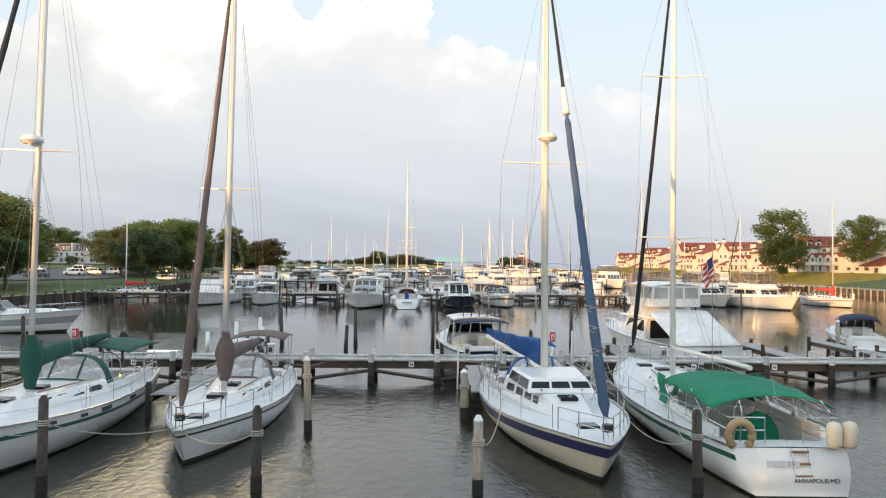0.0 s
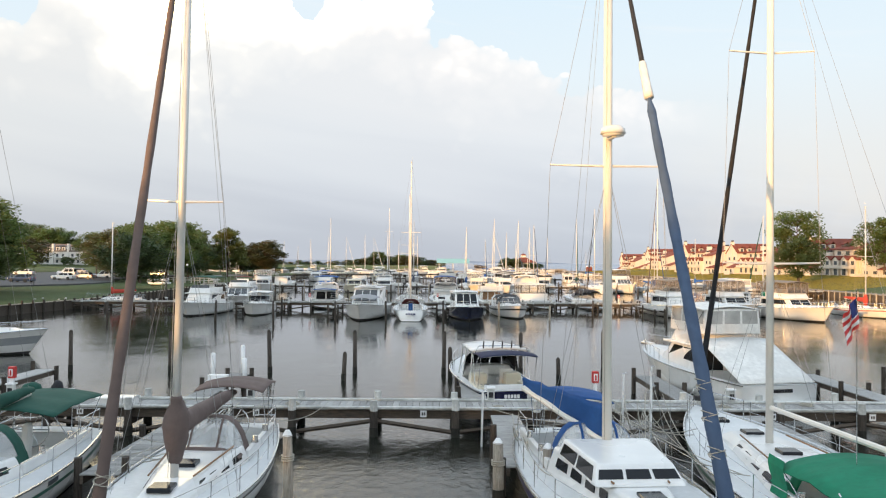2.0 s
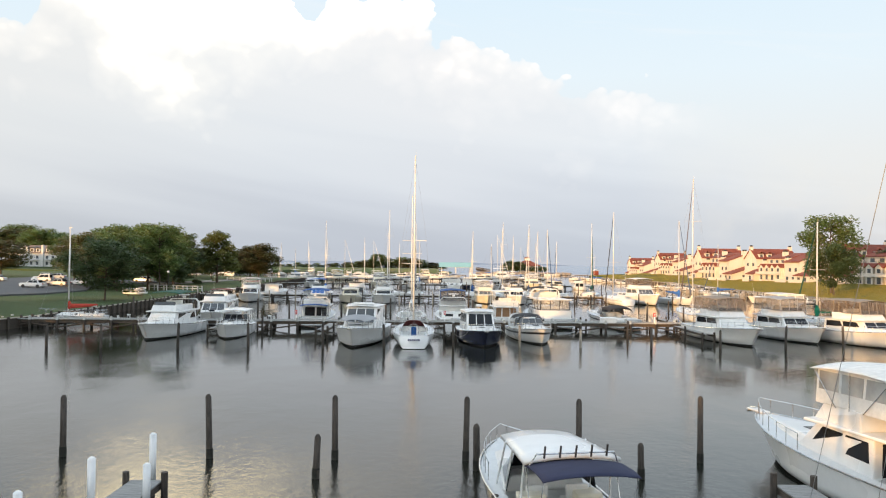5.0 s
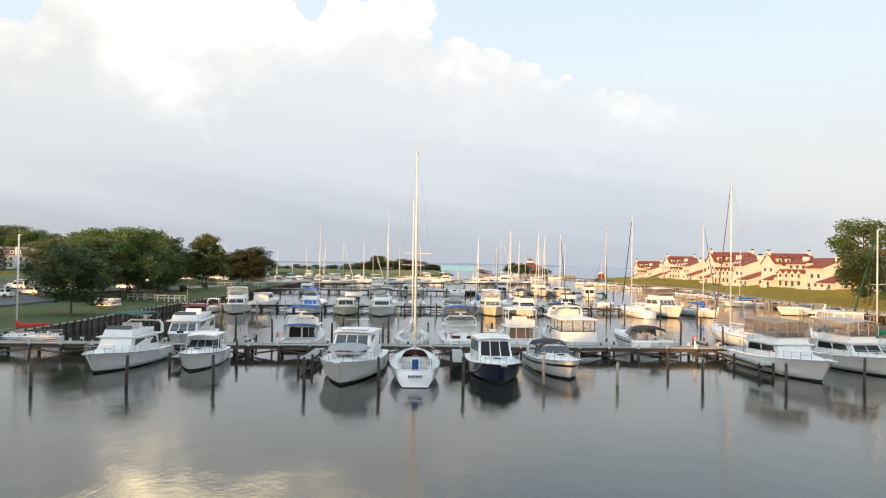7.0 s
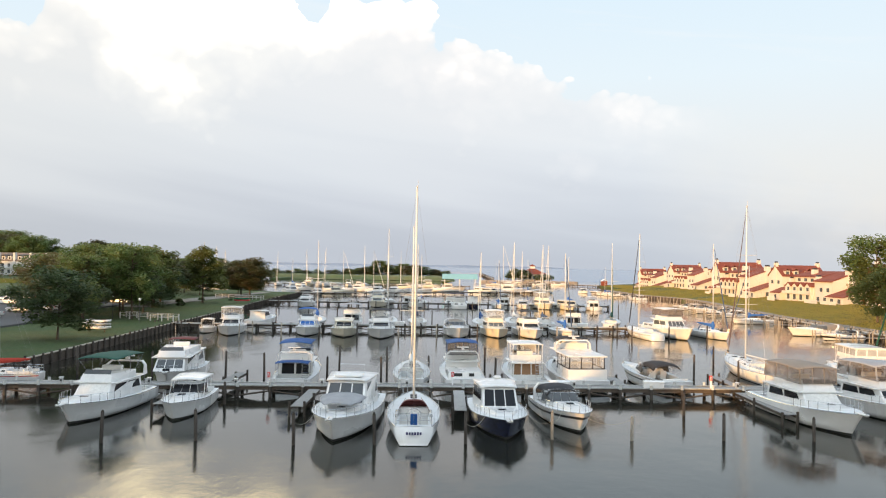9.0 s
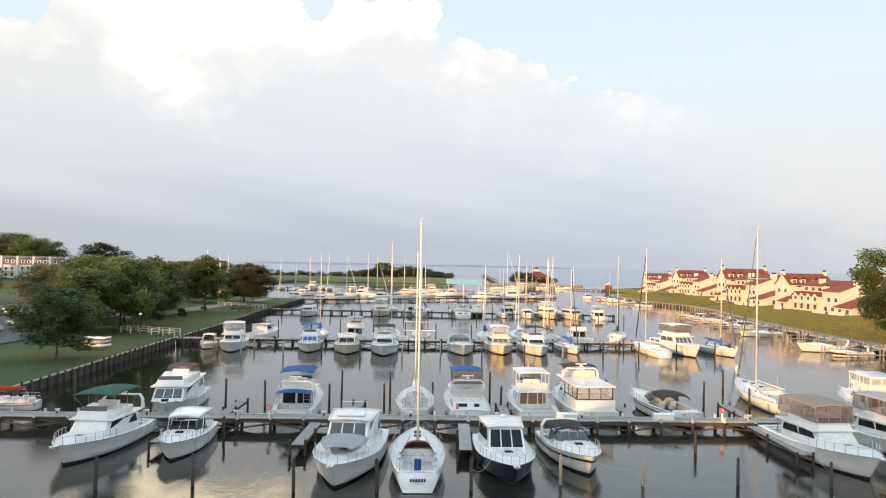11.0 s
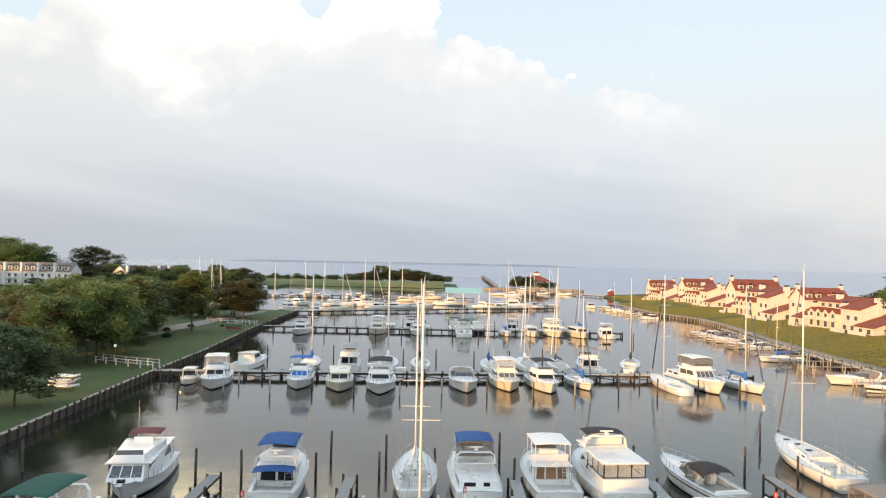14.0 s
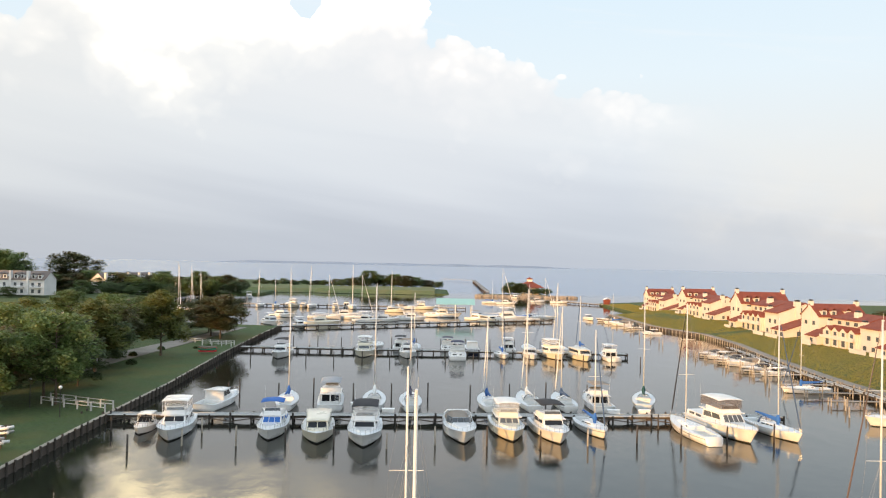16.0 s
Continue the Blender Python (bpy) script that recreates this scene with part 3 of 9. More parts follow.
def rail(root, h, s0, s1, hgt, n, r=0.016, inset=0.12, join=True, mid=False, name="bow_rail"):
    """A rail on single stanchions along both sides of the deck."""
    pts = {}
    for side in (1, -1):
        pts[side] = []
        for i in range(n + 1):
            s = s0 + (s1 - s0) * i / n
            x = max(0.0, h.w(s) - inset) * side
            pts[side].append(Vector((x, -h.L / 2 + h.L * s, h.z(s))))
    if LITE[0] or JOIN[0]:
        if join or not LITE[0]:
            up = Vector((0, 0, hgt))
            e = Vector((0, 0.03, 0))
            runs = [[q for p in pts[side] for q in (p + up, p, p + e, p + up + e)] for side in (1, -1)]
            if join:
                tip = Vector((0, -h.L / 2 + h.L * min(1.0, s1 + 0.025), h.z(s1) + hgt + 0.03))
                part(name, tube(B_(), runs[0] + [tip] + runs[1][::-1], r, 4), "steel", root)
            else:
                for run in runs:
                    part(name, tube(B_(), run, r * 0.7, 4), "steel", root)
        return
    post = None
    for side in (1, -1):
        for p in pts[side]:
            if post is None:
                post = part("stanchion", tube(B_(), [(0, 0, 0), (0, 0, hgt)], r * 0.9, 5), "steel", root)
                post.location = p
            else:
                again(post, p.x, p.y, p.z)
    up = Vector((0, 0, hgt))
    if join:
        tip = Vector((0, -h.L / 2 + h.L * min(1.0, s1 + 0.025), h.z(s1) + hgt + 0.03))
        part(name, tube(B_(), [p + up for p in pts[1]] + [tip] + [p + up for p in pts[-1][::-1]], r, 6), "steel", root)
        if mid:
            part("lower_rail", tube(B_(), [p + up * 0.5 for p in pts[1]] + [tip - up * 0.5] + [p + up * 0.5 for p in pts[-1][::-1]], r * 0.6, 5), "steel", root)
    else:
        for side in (1, -1):
            part(name, tube(B_(), [p + up for p in pts[side]], r * 0.55, 5), "steel", root)
            if mid:
                part(name, tube(B_(), [p + up * 0.5 for p in pts[side]], r * 0.5, 5), "steel", root)


def canopy(root, y0, y1, w, z, arch, mat, drop=0.12, legs=None, name="bimini", label="", frame_mat="steel", taper=1.0, skirt=0.0, sag=0.0):
    """A stretched fabric top on a bent tube frame."""
    def f(u, v):
        x = (2 * u - 1)
        ww = w * (1 + (taper - 1) * v)
        e = abs(2 * v - 1) ** 3
        zz = z + arch * (1 - x * x) - drop * e - skirt * max(0.0, abs(x) - 0.86) / 0.14
        zz -= sag * math.sin(3 * math.pi * v) ** 2
        return Vector((x * ww, y0 + (y1 - y0) * v, zz))
    top = part(name, sheet(B_(), f, 12, 9, 0.025), mat, root, label, smooth=True)
    if legs is not None:
        for k in () if LITE[0] else ((0.04, 0.5, 0.96) if (y1 - y0) > 1.6 else (0.04, 0.96)):
            y = y0 + (y1 - y0) * k
            foot = y0 + (y1 - y0) * (0.5 + (k - 0.5) * 0.35)
            wl = w * (1 + (taper - 1) * k)
            bow = [Vector((-wl * 0.98, foot, legs))] + [Vector(((2 * i / 8 - 1) * wl * 0.97, y, f(i / 8, k).z - 0.04)) for i in range(9)] + [Vector((wl * 0.98, foot, legs))]
            part("frame_bow", tube(B_(), bow, 0.014, 5), frame_mat, root)
    return top


def windows(root, blk, face, spans, v0, v1, mat="glass", off=0.012, skew=0.0, name="window"):
    if LITE[0]:
        bm = B_()
        for u0, u1 in spans:
            blk.panel(bm, face, u0, u1, v0, v1, off, 0.03, skew)
        part("window_band", bm, mat, root)
        return
    for u0, u1 in spans:
        part(name, blk.panel(B_(), face, u0, u1, v0, v1, off, 0.03, skew), mat, root)


def even(n, a=0.06, b=0.94, gap=0.03):
    w = (b - a - gap * (n - 1)) / n
    return [(a + i * (w + gap), a + i * (w + gap) + w) for i in range(n)]


def radome(root, x, y, z, r=0.3):
    bm = B_()
    bmesh.ops.create_cone(bm, cap_ends=True, segments=18, radius1=r, radius2=r * 0.9, depth=0.22)
    bmesh.ops.bevel(bm, geom=[e for e in bm.edges if abs(e.verts[0].co.z - e.verts[1].co.z) < 1e-4], offset=0.05, segments=3, affect="EDGES")
    bmesh.ops.translate(bm, verts=bm.verts, vec=(x, y, z))
    return part("radar_dome", bm, "white", root, "white radar dome", smooth=True)


def scanner(root, x, y, z, w=0.55):
    bm = box(box(B_(), x - 0.14, x + 0.14, y - 0.14, y + 0.14, z, z + 0.2, 0.03), x - w, x + w, y - 0.07, y + 0.07, z + 0.24, z + 0.34, 0.03)
    return part("radar_scanner", bm, "white", root, "white open-array radar scanner")


def fender(root, x, y, z, mat="rubber", r=0.13, hgt=0.55):
    bm = B_()
    prof = [(0.03, 0.0), (r * 0.8, 0.05), (r, 0.14), (r, hgt - 0.14), (r * 0.8, hgt - 0.05), (0.03, hgt)]
    rings = [[bm.verts.new((x + a * math.cos(k * math.pi / 5), y + a * math.sin(k * math.pi / 5), z + b)) for k in range(10)] for a, b in prof]
    for p, q in zip(rings, rings[1:]):
        for k in range(10):
            bm.faces.new((p[k], p[(k + 1) % 10], q[(k + 1) % 10], q[k]))
    return part("fender", bm, mat, root, smooth=True)


def hoop(bm, pts, wide, th):
    """A moulded arch: a flat band of some width in y along points in x and z."""
    pts = [Vector(p) for p in pts]
    c = sum(pts, Vector()) / len(pts)
    rows = []
    for i, p in enumerate(pts):
        d = (pts[min(i + 1, len(pts) - 1)] - pts[max(i - 1, 0)]).normalized()
        n = Vector((d.z, 0, -d.x)).normalized() * th
        k = wide * (0.5 if 0 < i < len(pts) - 1 else 0.85)
        rows.append([bm.verts.new(p + n + Vector((0, -k, 0))), bm.verts.new(p + n + Vector((0, k, 0))), bm.verts.new(p - n + Vector((0, k, 0))), bm.verts.new(p - n + Vector((0, -k, 0)))])
    for a, b in zip(rows, rows[1:]):
        for k in range(4):
            bm.faces.new((a[k], a[(k + 1) % 4], b[(k + 1) % 4], b[k]))
    bm.faces.new(rows[0][::-1])
    bm.faces.new(rows[-1])
    bmesh.ops.recalc_face_normals(bm, faces=bm.faces)
    return bm


def turn_for(hd):
    """Degrees about z for a bow that points hd degrees to the right of straight towards the start."""
    return 180 + hd


def place(name, label, category, bx, by, hd, L, over, group=""):
    """The root of a boat whose stem meets the water at bx, by; over: how far the stem at the waterline lies behind the bow."""
    a = radians(turn_for(hd))
    d = Vector((-math.sin(a), math.cos(a)))
    c = Vector((bx, by)) - d * (L / 2 - over)
    return thing(name, label, category, c.x, c.y, 0.0, turn_for(hd), group)


def place_stern(name, label, category, sx, sy, hd, L, group=""):
    """The same from the middle of the stern."""
    a = radians(turn_for(hd))
    d = Vector((-math.sin(a), math.cos(a)))
    c = Vector((sx, sy)) + d * (L / 2)
    return thing(name, label, category, c.x, c.y, 0.0, turn_for(hd), group)


def heel(root, deg):
    """Leans a boat about its keel line, towards +x for deg above 0."""
    p = root.matrix_basis.translation.copy()
    root.matrix_basis = Matrix.Translation(p) @ Matrix.Rotation(radians(deg), 4, "Y") @ Matrix.Translation(-p) @ root.matrix_basis


def motor_yacht(root, L, B, style="sedan", hull="white", stripe=None, top="bimini", canvas="c_white", fb=None, fs=None, house=(0.30, 0.66), hh=1.15,
                win="glass", fly=True, enclosed=None, arch=False, door=None, tender=None, rubmat="steel", front=3, visor=False, tall=1.0, aft=None, stripe_v=(0.80, 0.86)):
    """A cabin motor boat: hull, decks, a house with windows, a flying bridge and its top."""
    fb, fs = fb or 0.120 * L + 0.12, fs or 0.080 * L + 0.08
    h = Hull(L, B, fb, fs, "motor")
    Y = lambda s: -L / 2 + L * s
    well = (0.03, house[0] - 0.01) if style in ("sedan", "sportfish", "lobster") else None
    hull_parts(root, h, hull, stripe, stripe_v, well=well, depth=0.45 * fs, cw=0.78, rub=rubmat)
    z0 = h.z(house[0]) - 0.02
    zf = h.z(house[1]) - 0.02
    hh *= tall
    wb = B / 2 * 0.80
    blk = Block(Y(house[0]), Y(house[1]), wb, wb * 0.80, wb * 0.94, wb * 0.72, z0, z0 + hh, hh * 0.75, 0.05, zf, max(zf + 0.55 * hh, z0 + hh * 0.98))
    part("house", blk.mesh(0.07), hull if hull in ("cream",) else "white", root)
    if visor:
        windows(root, blk, "front", [(0.05, 0.95)], 0.22, 0.92, "c_white", name="windscreen_cover")
    else:
        windows(root, blk, "front", even(front if LITE[0] != 2 else 1, 0.06, 0.94), 0.25, 0.90, win)
    for side in ("left", "right"):
        sp = [(0.06, 0.45), (0.48, 0.86)] if side == "right" else [(0.14, 0.52), (0.55, 0.94)]
        if LITE[0] == 2:
            sp = [(sp[0][0], sp[1][1])]
        if style == "sportfish" and not LITE[0]:
            sp = [(0.05, 0.45), (0.46, 0.86)] if side == "right" else [(0.14, 0.54), (0.55, 0.95)]
        windows(root, blk, side, sp, 0.36 if style == "sportfish" else 0.42, 0.88, win, skew=0.03)
    # trunk over the forward cabin
    f0, f1 = house[1] - 0.03, min(0.90, house[1] + 0.20)
    trunk = Block(Y(f0), Y(f1), wb * 0.78, wb * 0.34, wb * 0.70, wb * 0.26, h.z(f0), h.z(f0) + 0.34, 0.25, 0.0, h.z(f1), h.z(f1) + 0.16)
    part("trunk_cabin", trunk.mesh(0.06), "white" if hull != "cream" else "cream", root)
    LITE[0] or part("hatch", box(B_(), -0.28, 0.28, Y(f0) + L * 0.07, Y(f0) + L * 0.07 + 0.5, h.z(f0) + 0.20, h.z(f0) + 0.36, 0.02), "glass", root, "smoked deck hatch")
    zt = z0 + hh
    if style in ("sedan", "sportfish"):
        sole = Y(house[0]) - 0.02
        if door == "wood":
            for u0, u1 in ((0.12, 0.32), (0.36, 0.62), (0.66, 0.88)):
                part("door_panel", blk.panel(B_(), "back", u0, u1, 0.04, 0.92, 0.02), "teak", root, "varnished wooden cockpit door")
        else:
            windows(root, blk, "back", [(0.10, 0.46), (0.52, 0.90)], 0.05, 0.88, win, name="saloon_door")
        LITE[0] or part("transom_seat", box(B_(), -B * 0.28, B * 0.28, Y(0.045), Y(0.045) + 0.5, fs - 0.42, fs - 0.06, 0.05, 2), "white", root)
    if style == "aft_cabin":
        a0 = 0.05
        cab = Block(Y(a0), Y(house[0] + 0.02), wb * 0.96, wb, wb * 0.92, wb * 0.95, fs - 0.02, fs + 0.62, 0, 0.10)
        part("aft_cabin", cab.mesh(0.06), "white" if hull != "cream" else "cream", root)
        windows(root, cab, "back", [(0.12, 0.42), (0.62, 0.78)], 0.35, 0.80, win)
        for side in ("left", "right"):
            windows(root, cab, side, [(0.15, 0.45), (0.55, 0.85)], 0.35, 0.80, win)
    if style == "sundeck":
        cab = Block(Y(0.03), Y(house[0] + 0.02), wb, wb, wb * 1.02, wb, fs - 0.02, fs + 0.95, 0, 0.05)
        part("aft_cabin", cab.mesh(0.06), "white", root)
        sd = Block(Y(0.06), Y(house[0] + 0.06), wb * 0.94, wb * 0.94, wb * 0.92, wb * 0.92, fs + 0.95, fs + 2.05, 0, 0.0)
        part("sundeck_glazing", sd.mesh(0.03), "vinyl", root, "clear panels round the sundeck")
        for face, n in (("back", 3), ("left", 3), ("right", 3)):
            for k in range(n + 1):
                u = 0.01 + 0.98 * k / n
                part("pillar", sd.panel(B_(), face, max(0, u - 0.012), min(1, u + 0.012), 0, 1, 0.02, 0.04), "c_black", root)
            part("sill", sd.panel(B_(), face, 0, 1, 0.0, 0.07, 0.02, 0.04), "c_black", root)
        part("hardtop", box(B_(), -wb * 1.04, wb * 1.04, Y(0.04), Y(house[0] + 0.10), fs + 2.05, fs + 2.17, 0.04, 2), "white", root)
        zt = fs + 2.12
    if not fly:
        part("house_roof", sheet(B_(), lambda u, v: Vector(((2 * u - 1) * wb * (0.99 - 0.20 * v), Y(house[0]) - 0.35 + (Y(house[1]) - hh * 0.62 - Y(house[0]) + 0.35) * v, z0 + hh + 0.03 + 0.09 * (1 - (2 * u - 1) ** 2) - 0.03 * v)), 8, 4, 0.08), "white" if hull != "cream" else "cream", root, smooth=True)
    if fly:
        y0, y1 = Y(house[0] - (0.06 if style != "sundeck" else -0.10)), Y(house[1]) - hh * 0.72
        zf0 = max(zt, z0 + hh)
        part("bridge_deck", box(B_(), -wb * 1.0, wb * 1.0, y0, y1 + 0.1, zf0 - 0.01, zf0 + 0.09, 0.03), "white", root)
        co = Block(y0 + 0.35 * (y1 - y0), y1 + 0.12, wb * 0.95, wb * 0.72, wb * 0.97, wb * 0.66, zf0 + 0.08, zf0 + 0.66, 0.38, 0.0)
        bm = co.mesh(0.05)
        part("flybridge_coaming", bm, "white" if hull != "cream" else "cream", root)
        LITE[0] or part("helm_seat", box(B_(), -0.75, 0.75, y0 + 0.42 * (y1 - y0), y0 + 0.42 * (y1 - y0) + 0.45, zf0 + 0.6, zf0 + 1.0, 0.06, 2), "white", root)
        part("venturi_screen", co.panel(B_(), "front", 0.04, 0.96, 0.92, 1.45, 0.0, 0.02), "glass_grey", root)
        zc = zf0 + (1.80 if style != "sundeck" else 1.15)
        ya, yb = y0 + 0.1, y1 - 0.05
        if top == "hardtop":
            part("hardtop", sheet(B_(), lambda u, v: Vector(((2 * u - 1) * wb * 0.92, ya + (yb - ya) * v, zc + 0.07 * (1 - (2 * u - 1) ** 2))), 8, 2, 0.08), "white", root)
            post = None
            for sx in (-1, 1):
                for yy in (ya + 0.15, (ya + yb) / 2, yb - 0.1):
                    tp = part("pillar", tube(B_(), [(sx * wb * 0.88, yy, zf0 + 0.08), (sx * wb * 0.86, yy, zc)], 0.028, 6), "white", root)
        elif top == "bimini":
            canopy(root, ya, yb, wb * 0.92, zc, 0.16, canvas, 0.10, zf0 + 0.6, sag=0.02)
        if enclosed:
            en = Block(ya + 0.05, yb - 0.02, wb * 0.93, wb * 0.80, wb * 0.86, wb * 0.80, zf0 + 0.60, zc - 0.03, 0.12, 0.0)
            solid = canvas == "c_white" and not LITE[0]
            part("enclosure", en.mesh(0.05 if solid else 0.02, 2 if solid else 1), canvas if solid else enclosed, root, "white canvas round the bridge" if solid else "clear vinyl enclosure with zips")
            for face in ("front", "left", "right", "back") if solid else ():
                for u in (0.04, 0.36, 0.68):
                    part("enclosure_window", en.panel(B_(), face, u, u + 0.28, 0.40, 0.90, 0.006, 0.02), "vinyl_pane", root)
            for face in ("front", "left", "right"):
                for u in () if LITE[0] or solid else (0.01, 0.34, 0.66, 0.99):
                    part("zip_strip", en.panel(B_(), face, max(0, u - 0.012), min(1, u + 0.012), 0, 1, 0.012, 0.02), canvas, root)
        if arch:
            ar = part("radar_arch", hoop(B_(), [(-wb, y0 + 0.2, zf0 + 0.05), (-wb * 0.92, y0 - 0.05, zf0 + 0.75), (-wb * 0.74, y0 - 0.2, zf0 + 1.02), (wb * 0.74, y0 - 0.2, zf0 + 1.02), (wb * 0.92, y0 - 0.05, zf0 + 0.75), (wb, y0 + 0.2, zf0 + 0.05)], 0.34, 0.05), "white", root)
            scanner(root, 0, y0 - 0.25, zf0 + 1.12)
        elif top != "hardtop":
            part("aerial", tube(B_(), [(wb * 0.8, y0 + 0.2, zf0), (wb * 0.85, y0 - 0.3, zf0 + 3.2)], 0.014, 5, 0.006), "white", root)
        if style == "sportfish" and aft:
            sl = sheet(B_(), lambda u, v: Vector(((2 * u - 1) * B * 0.44, Y(0.01) + (y0 - Y(0.01)) * v, fs + 0.10 + (zf0 + 0.3 - fs) * v + 0.10 * (1 - (2 * u - 1) ** 2) * v)), 10, 6, 0.02)
            part("cockpit_cover", sl, aft, root, "white canvas stretched down over the cockpit", smooth=True)
        elif style in ("sedan", "sportfish"):
            for sx in () if LITE[0] == 2 else (-1, 1):
                part("bridge_post", tube(B_(), [(sx * wb * 0.92, y0 + 0.05, fs - 0.1), (sx * wb * 0.92, y0 + 0.05, zf0)], 0.025, 6), "steel", root)
            lad = B_()
            for k in range(6):
                zz = fs - 0.3 + (zf0 - fs + 0.3) * (k + 0.5) / 6
                tube(lad, [(wb * 0.45, y0 - 0.3 + 0.04 * k, zz), (wb * 0.80, y0 - 0.3 + 0.04 * k, zz)], 0.02, 5)
            for x in (wb * 0.45, wb * 0.80):
                tube(lad, [(x, y0 - 0.35, fs - 0.4), (x, y0 - 0.02, zf0 + 0.5)], 0.02, 5)
            lad.free() if LITE[0] == 2 else part("ladder", lad, "steel", root)
    rail(root, h, 0.60, 0.965, 0.55, 6)
    if LITE[0]:
        return h
    part("swim_platform", box(B_(), -B * 0.42, B * 0.42, Y(0) - 0.55, Y(0) + 0.02, 0.22, 0.32, 0.04), "teak" if rubmat == "teak" else "white", root)
    part("pulpit_plank", box(B_(), -0.2, 0.2, Y(0.955), Y(1.0) + 0.45, h.z(1) + 0.0, h.z(1) + 0.09, 0.03), "white", root)
    part("anchor", tube(tube(B_(), [(0, Y(1) + 0.45, h.z(1) + 0.1), (0, Y(1) + 0.15, h.z(1) + 0.14)], 0.03, 5), [(-0.2, Y(1) + 0.42, h.z(1) - 0.05), (0.2, Y(1) + 0.42, h.z(1) - 0.05)], 0.03, 5), "steel", root)
    if tender:
        tb = B_()
        y0, y1, z = Y(f0) + 0.1, Y(f1) + 0.2, h.z(f0) + 0.42
        for sx in (-1, 1):
            tube(tb, [(sx * 0.5, y0, z), (sx * 0.55, (y0 + y1) / 2, z), (sx * 0.3, y1 - 0.2, z + 0.05), (0, y1, z + 0.1)], 0.2, 8)
        part("tender", tb, "c_grey", root, "grey inflatable tender upside down on the foredeck", smooth=True)
    return h


def express(root, L, B, hull="white", stripe=None, canvas="c_black", cover=None, hard=False, arch=True, seats="tan", side_glass="glass", stripe_v=(0.55, 0.8)):
    """A low open cruiser: long foredeck, raked screen, cockpit under canvas."""
    fb, fs = 0.125 * L + 0.2, 0.085 * L + 0.15
    h = Hull(L, B, fb, fs, "motor")
    Y = lambda s: -L / 2 + L * s
    hull_parts(root, h, hull, stripe, stripe_v, well=(0.03, 0.46), depth=0.5, cw=0.80)
    w = B / 2
    tr = Block(Y(0.44), Y(0.86), w * 0.80, w * 0.36, w * 0.66, w * 0.22, h.z(0.5) - 0.04, h.z(0.5) + 0.42, 0.5, 0.0, h.z(0.86) - 0.02, h.z(0.86) + 0.16)
    part("foredeck_cabin", tr.mesh(0.10, 3), "white", root, smooth=False)
    LITE[0] or part("hatch", box(B_(), -0.27, 0.27, Y(0.64), Y(0.64) + 0.5, h.z(0.6) + 0.25, h.z(0.6) + 0.40, 0.02), "glass", root, "smoked deck hatch")
    z = h.z(0.45)
    sc = Block(Y(0.38), Y(0.57), w * 0.84, w * 0.62, w * 0.74, w * 0.50, z + 0.12, z + 0.95, 0.62, 0.0, z + 0.36, z + 0.95)
    for face, sp in (("front", even(3, 0.02, 0.98, 0.025)), ("left", [(0.02, 0.98)]), ("right", [(0.02, 0.98)])):
        windows(root, sc, face, sp, 0.05, 0.97, "glass_grey" if not hard else side_glass, name="windscreen")
    bm = B_()
    fr = [sc.c[4], sc.c[7], sc.c[6], sc.c[5]]
    tube(bm, fr, 0.022, 6)
    part("screen_frame", bm, "steel", root)
    for sx in () if LITE[0] == 2 else (-1, 1):
        part("helm_seat", box(box(B_(), sx * 0.55 - 0.3, sx * 0.55 + 0.3, Y(0.34), Y(0.34) + 0.5, fs - 0.3, fs + 0.05, 0.05, 2), sx * 0.55 - 0.3, sx * 0.55 + 0.3, Y(0.34) - 0.12, Y(0.34) + 0.03, fs, fs + 0.5, 0.05, 2), "white", root)
    part("aft_bench", box(box(B_(), -w * 0.7, w * 0.7, Y(0.05), Y(0.05) + 0.55, fs - 0.42, fs - 0.08, 0.06, 2), -w * 0.7, w * 0.7, Y(0.035), Y(0.035) + 0.16, fs - 0.1, fs + 0.22, 0.05, 2), "white", root)
    if hard:
        ya, yb, zc = Y(0.20), Y(0.55), z + 1.35
        part("hardtop", sheet(B_(), lambda u, v: Vector(((2 * u - 1) * w * (0.84 - 0.16 * v), ya + (yb - ya) * v, zc + 0.12 * (1 - (2 * u - 1) ** 2) - 0.10 * max(0, v - 0.7))), 10, 4, 0.09), "white", root, smooth=True)
        for sx in (-1, 1):
            for (y0, y1) in ((Y(0.26), Y(0.24)), (Y(0.42), Y(0.36)), (Y(0.52), Y(0.44))):
                part("pillar", tube(B_(), [(sx * w * 0.80, y0, z), (sx * w * 0.76, y1, zc)], 0.03, 6), "white", root)
        if canvas:
            canopy(root, Y(0.05), Y(0.22), w * 0.80, zc - 0.08, 0.10, canvas, 0.06, fs, name="awning")
    elif cover:
        part("cockpit_cover", sheet(B_(), lambda u, v: Vector(((2 * u - 1) * w * 0.80 * (1 - 0.10 * v), Y(0.05) + (Y(0.50) - Y(0.05)) * v, fs + 0.2 + 1.15 * math.sin(math.pi * min(1, 0.18 + 0.62 * v)) * (1 - abs(2 * u - 1) ** 3.5))), 14, 10, 0.03), cover, root, smooth=True)
    else:
        canopy(root, Y(0.17), Y(0.47), w * 0.80, z + 1.12, 0.20, canvas, 0.22, z + 0.1, taper=0.88, skirt=0.25)
        side = sheet(B_(), lambda u, v: Vector(((2 * u - 1) * w * 0.79, Y(0.455) - 0.02, z + 0.85 + 0.22 * v + 0.1 * (1 - (2 * u - 1) ** 2) * v)), 8, 1, 0.02)
        part("front_curtain", side, "vinyl", root)
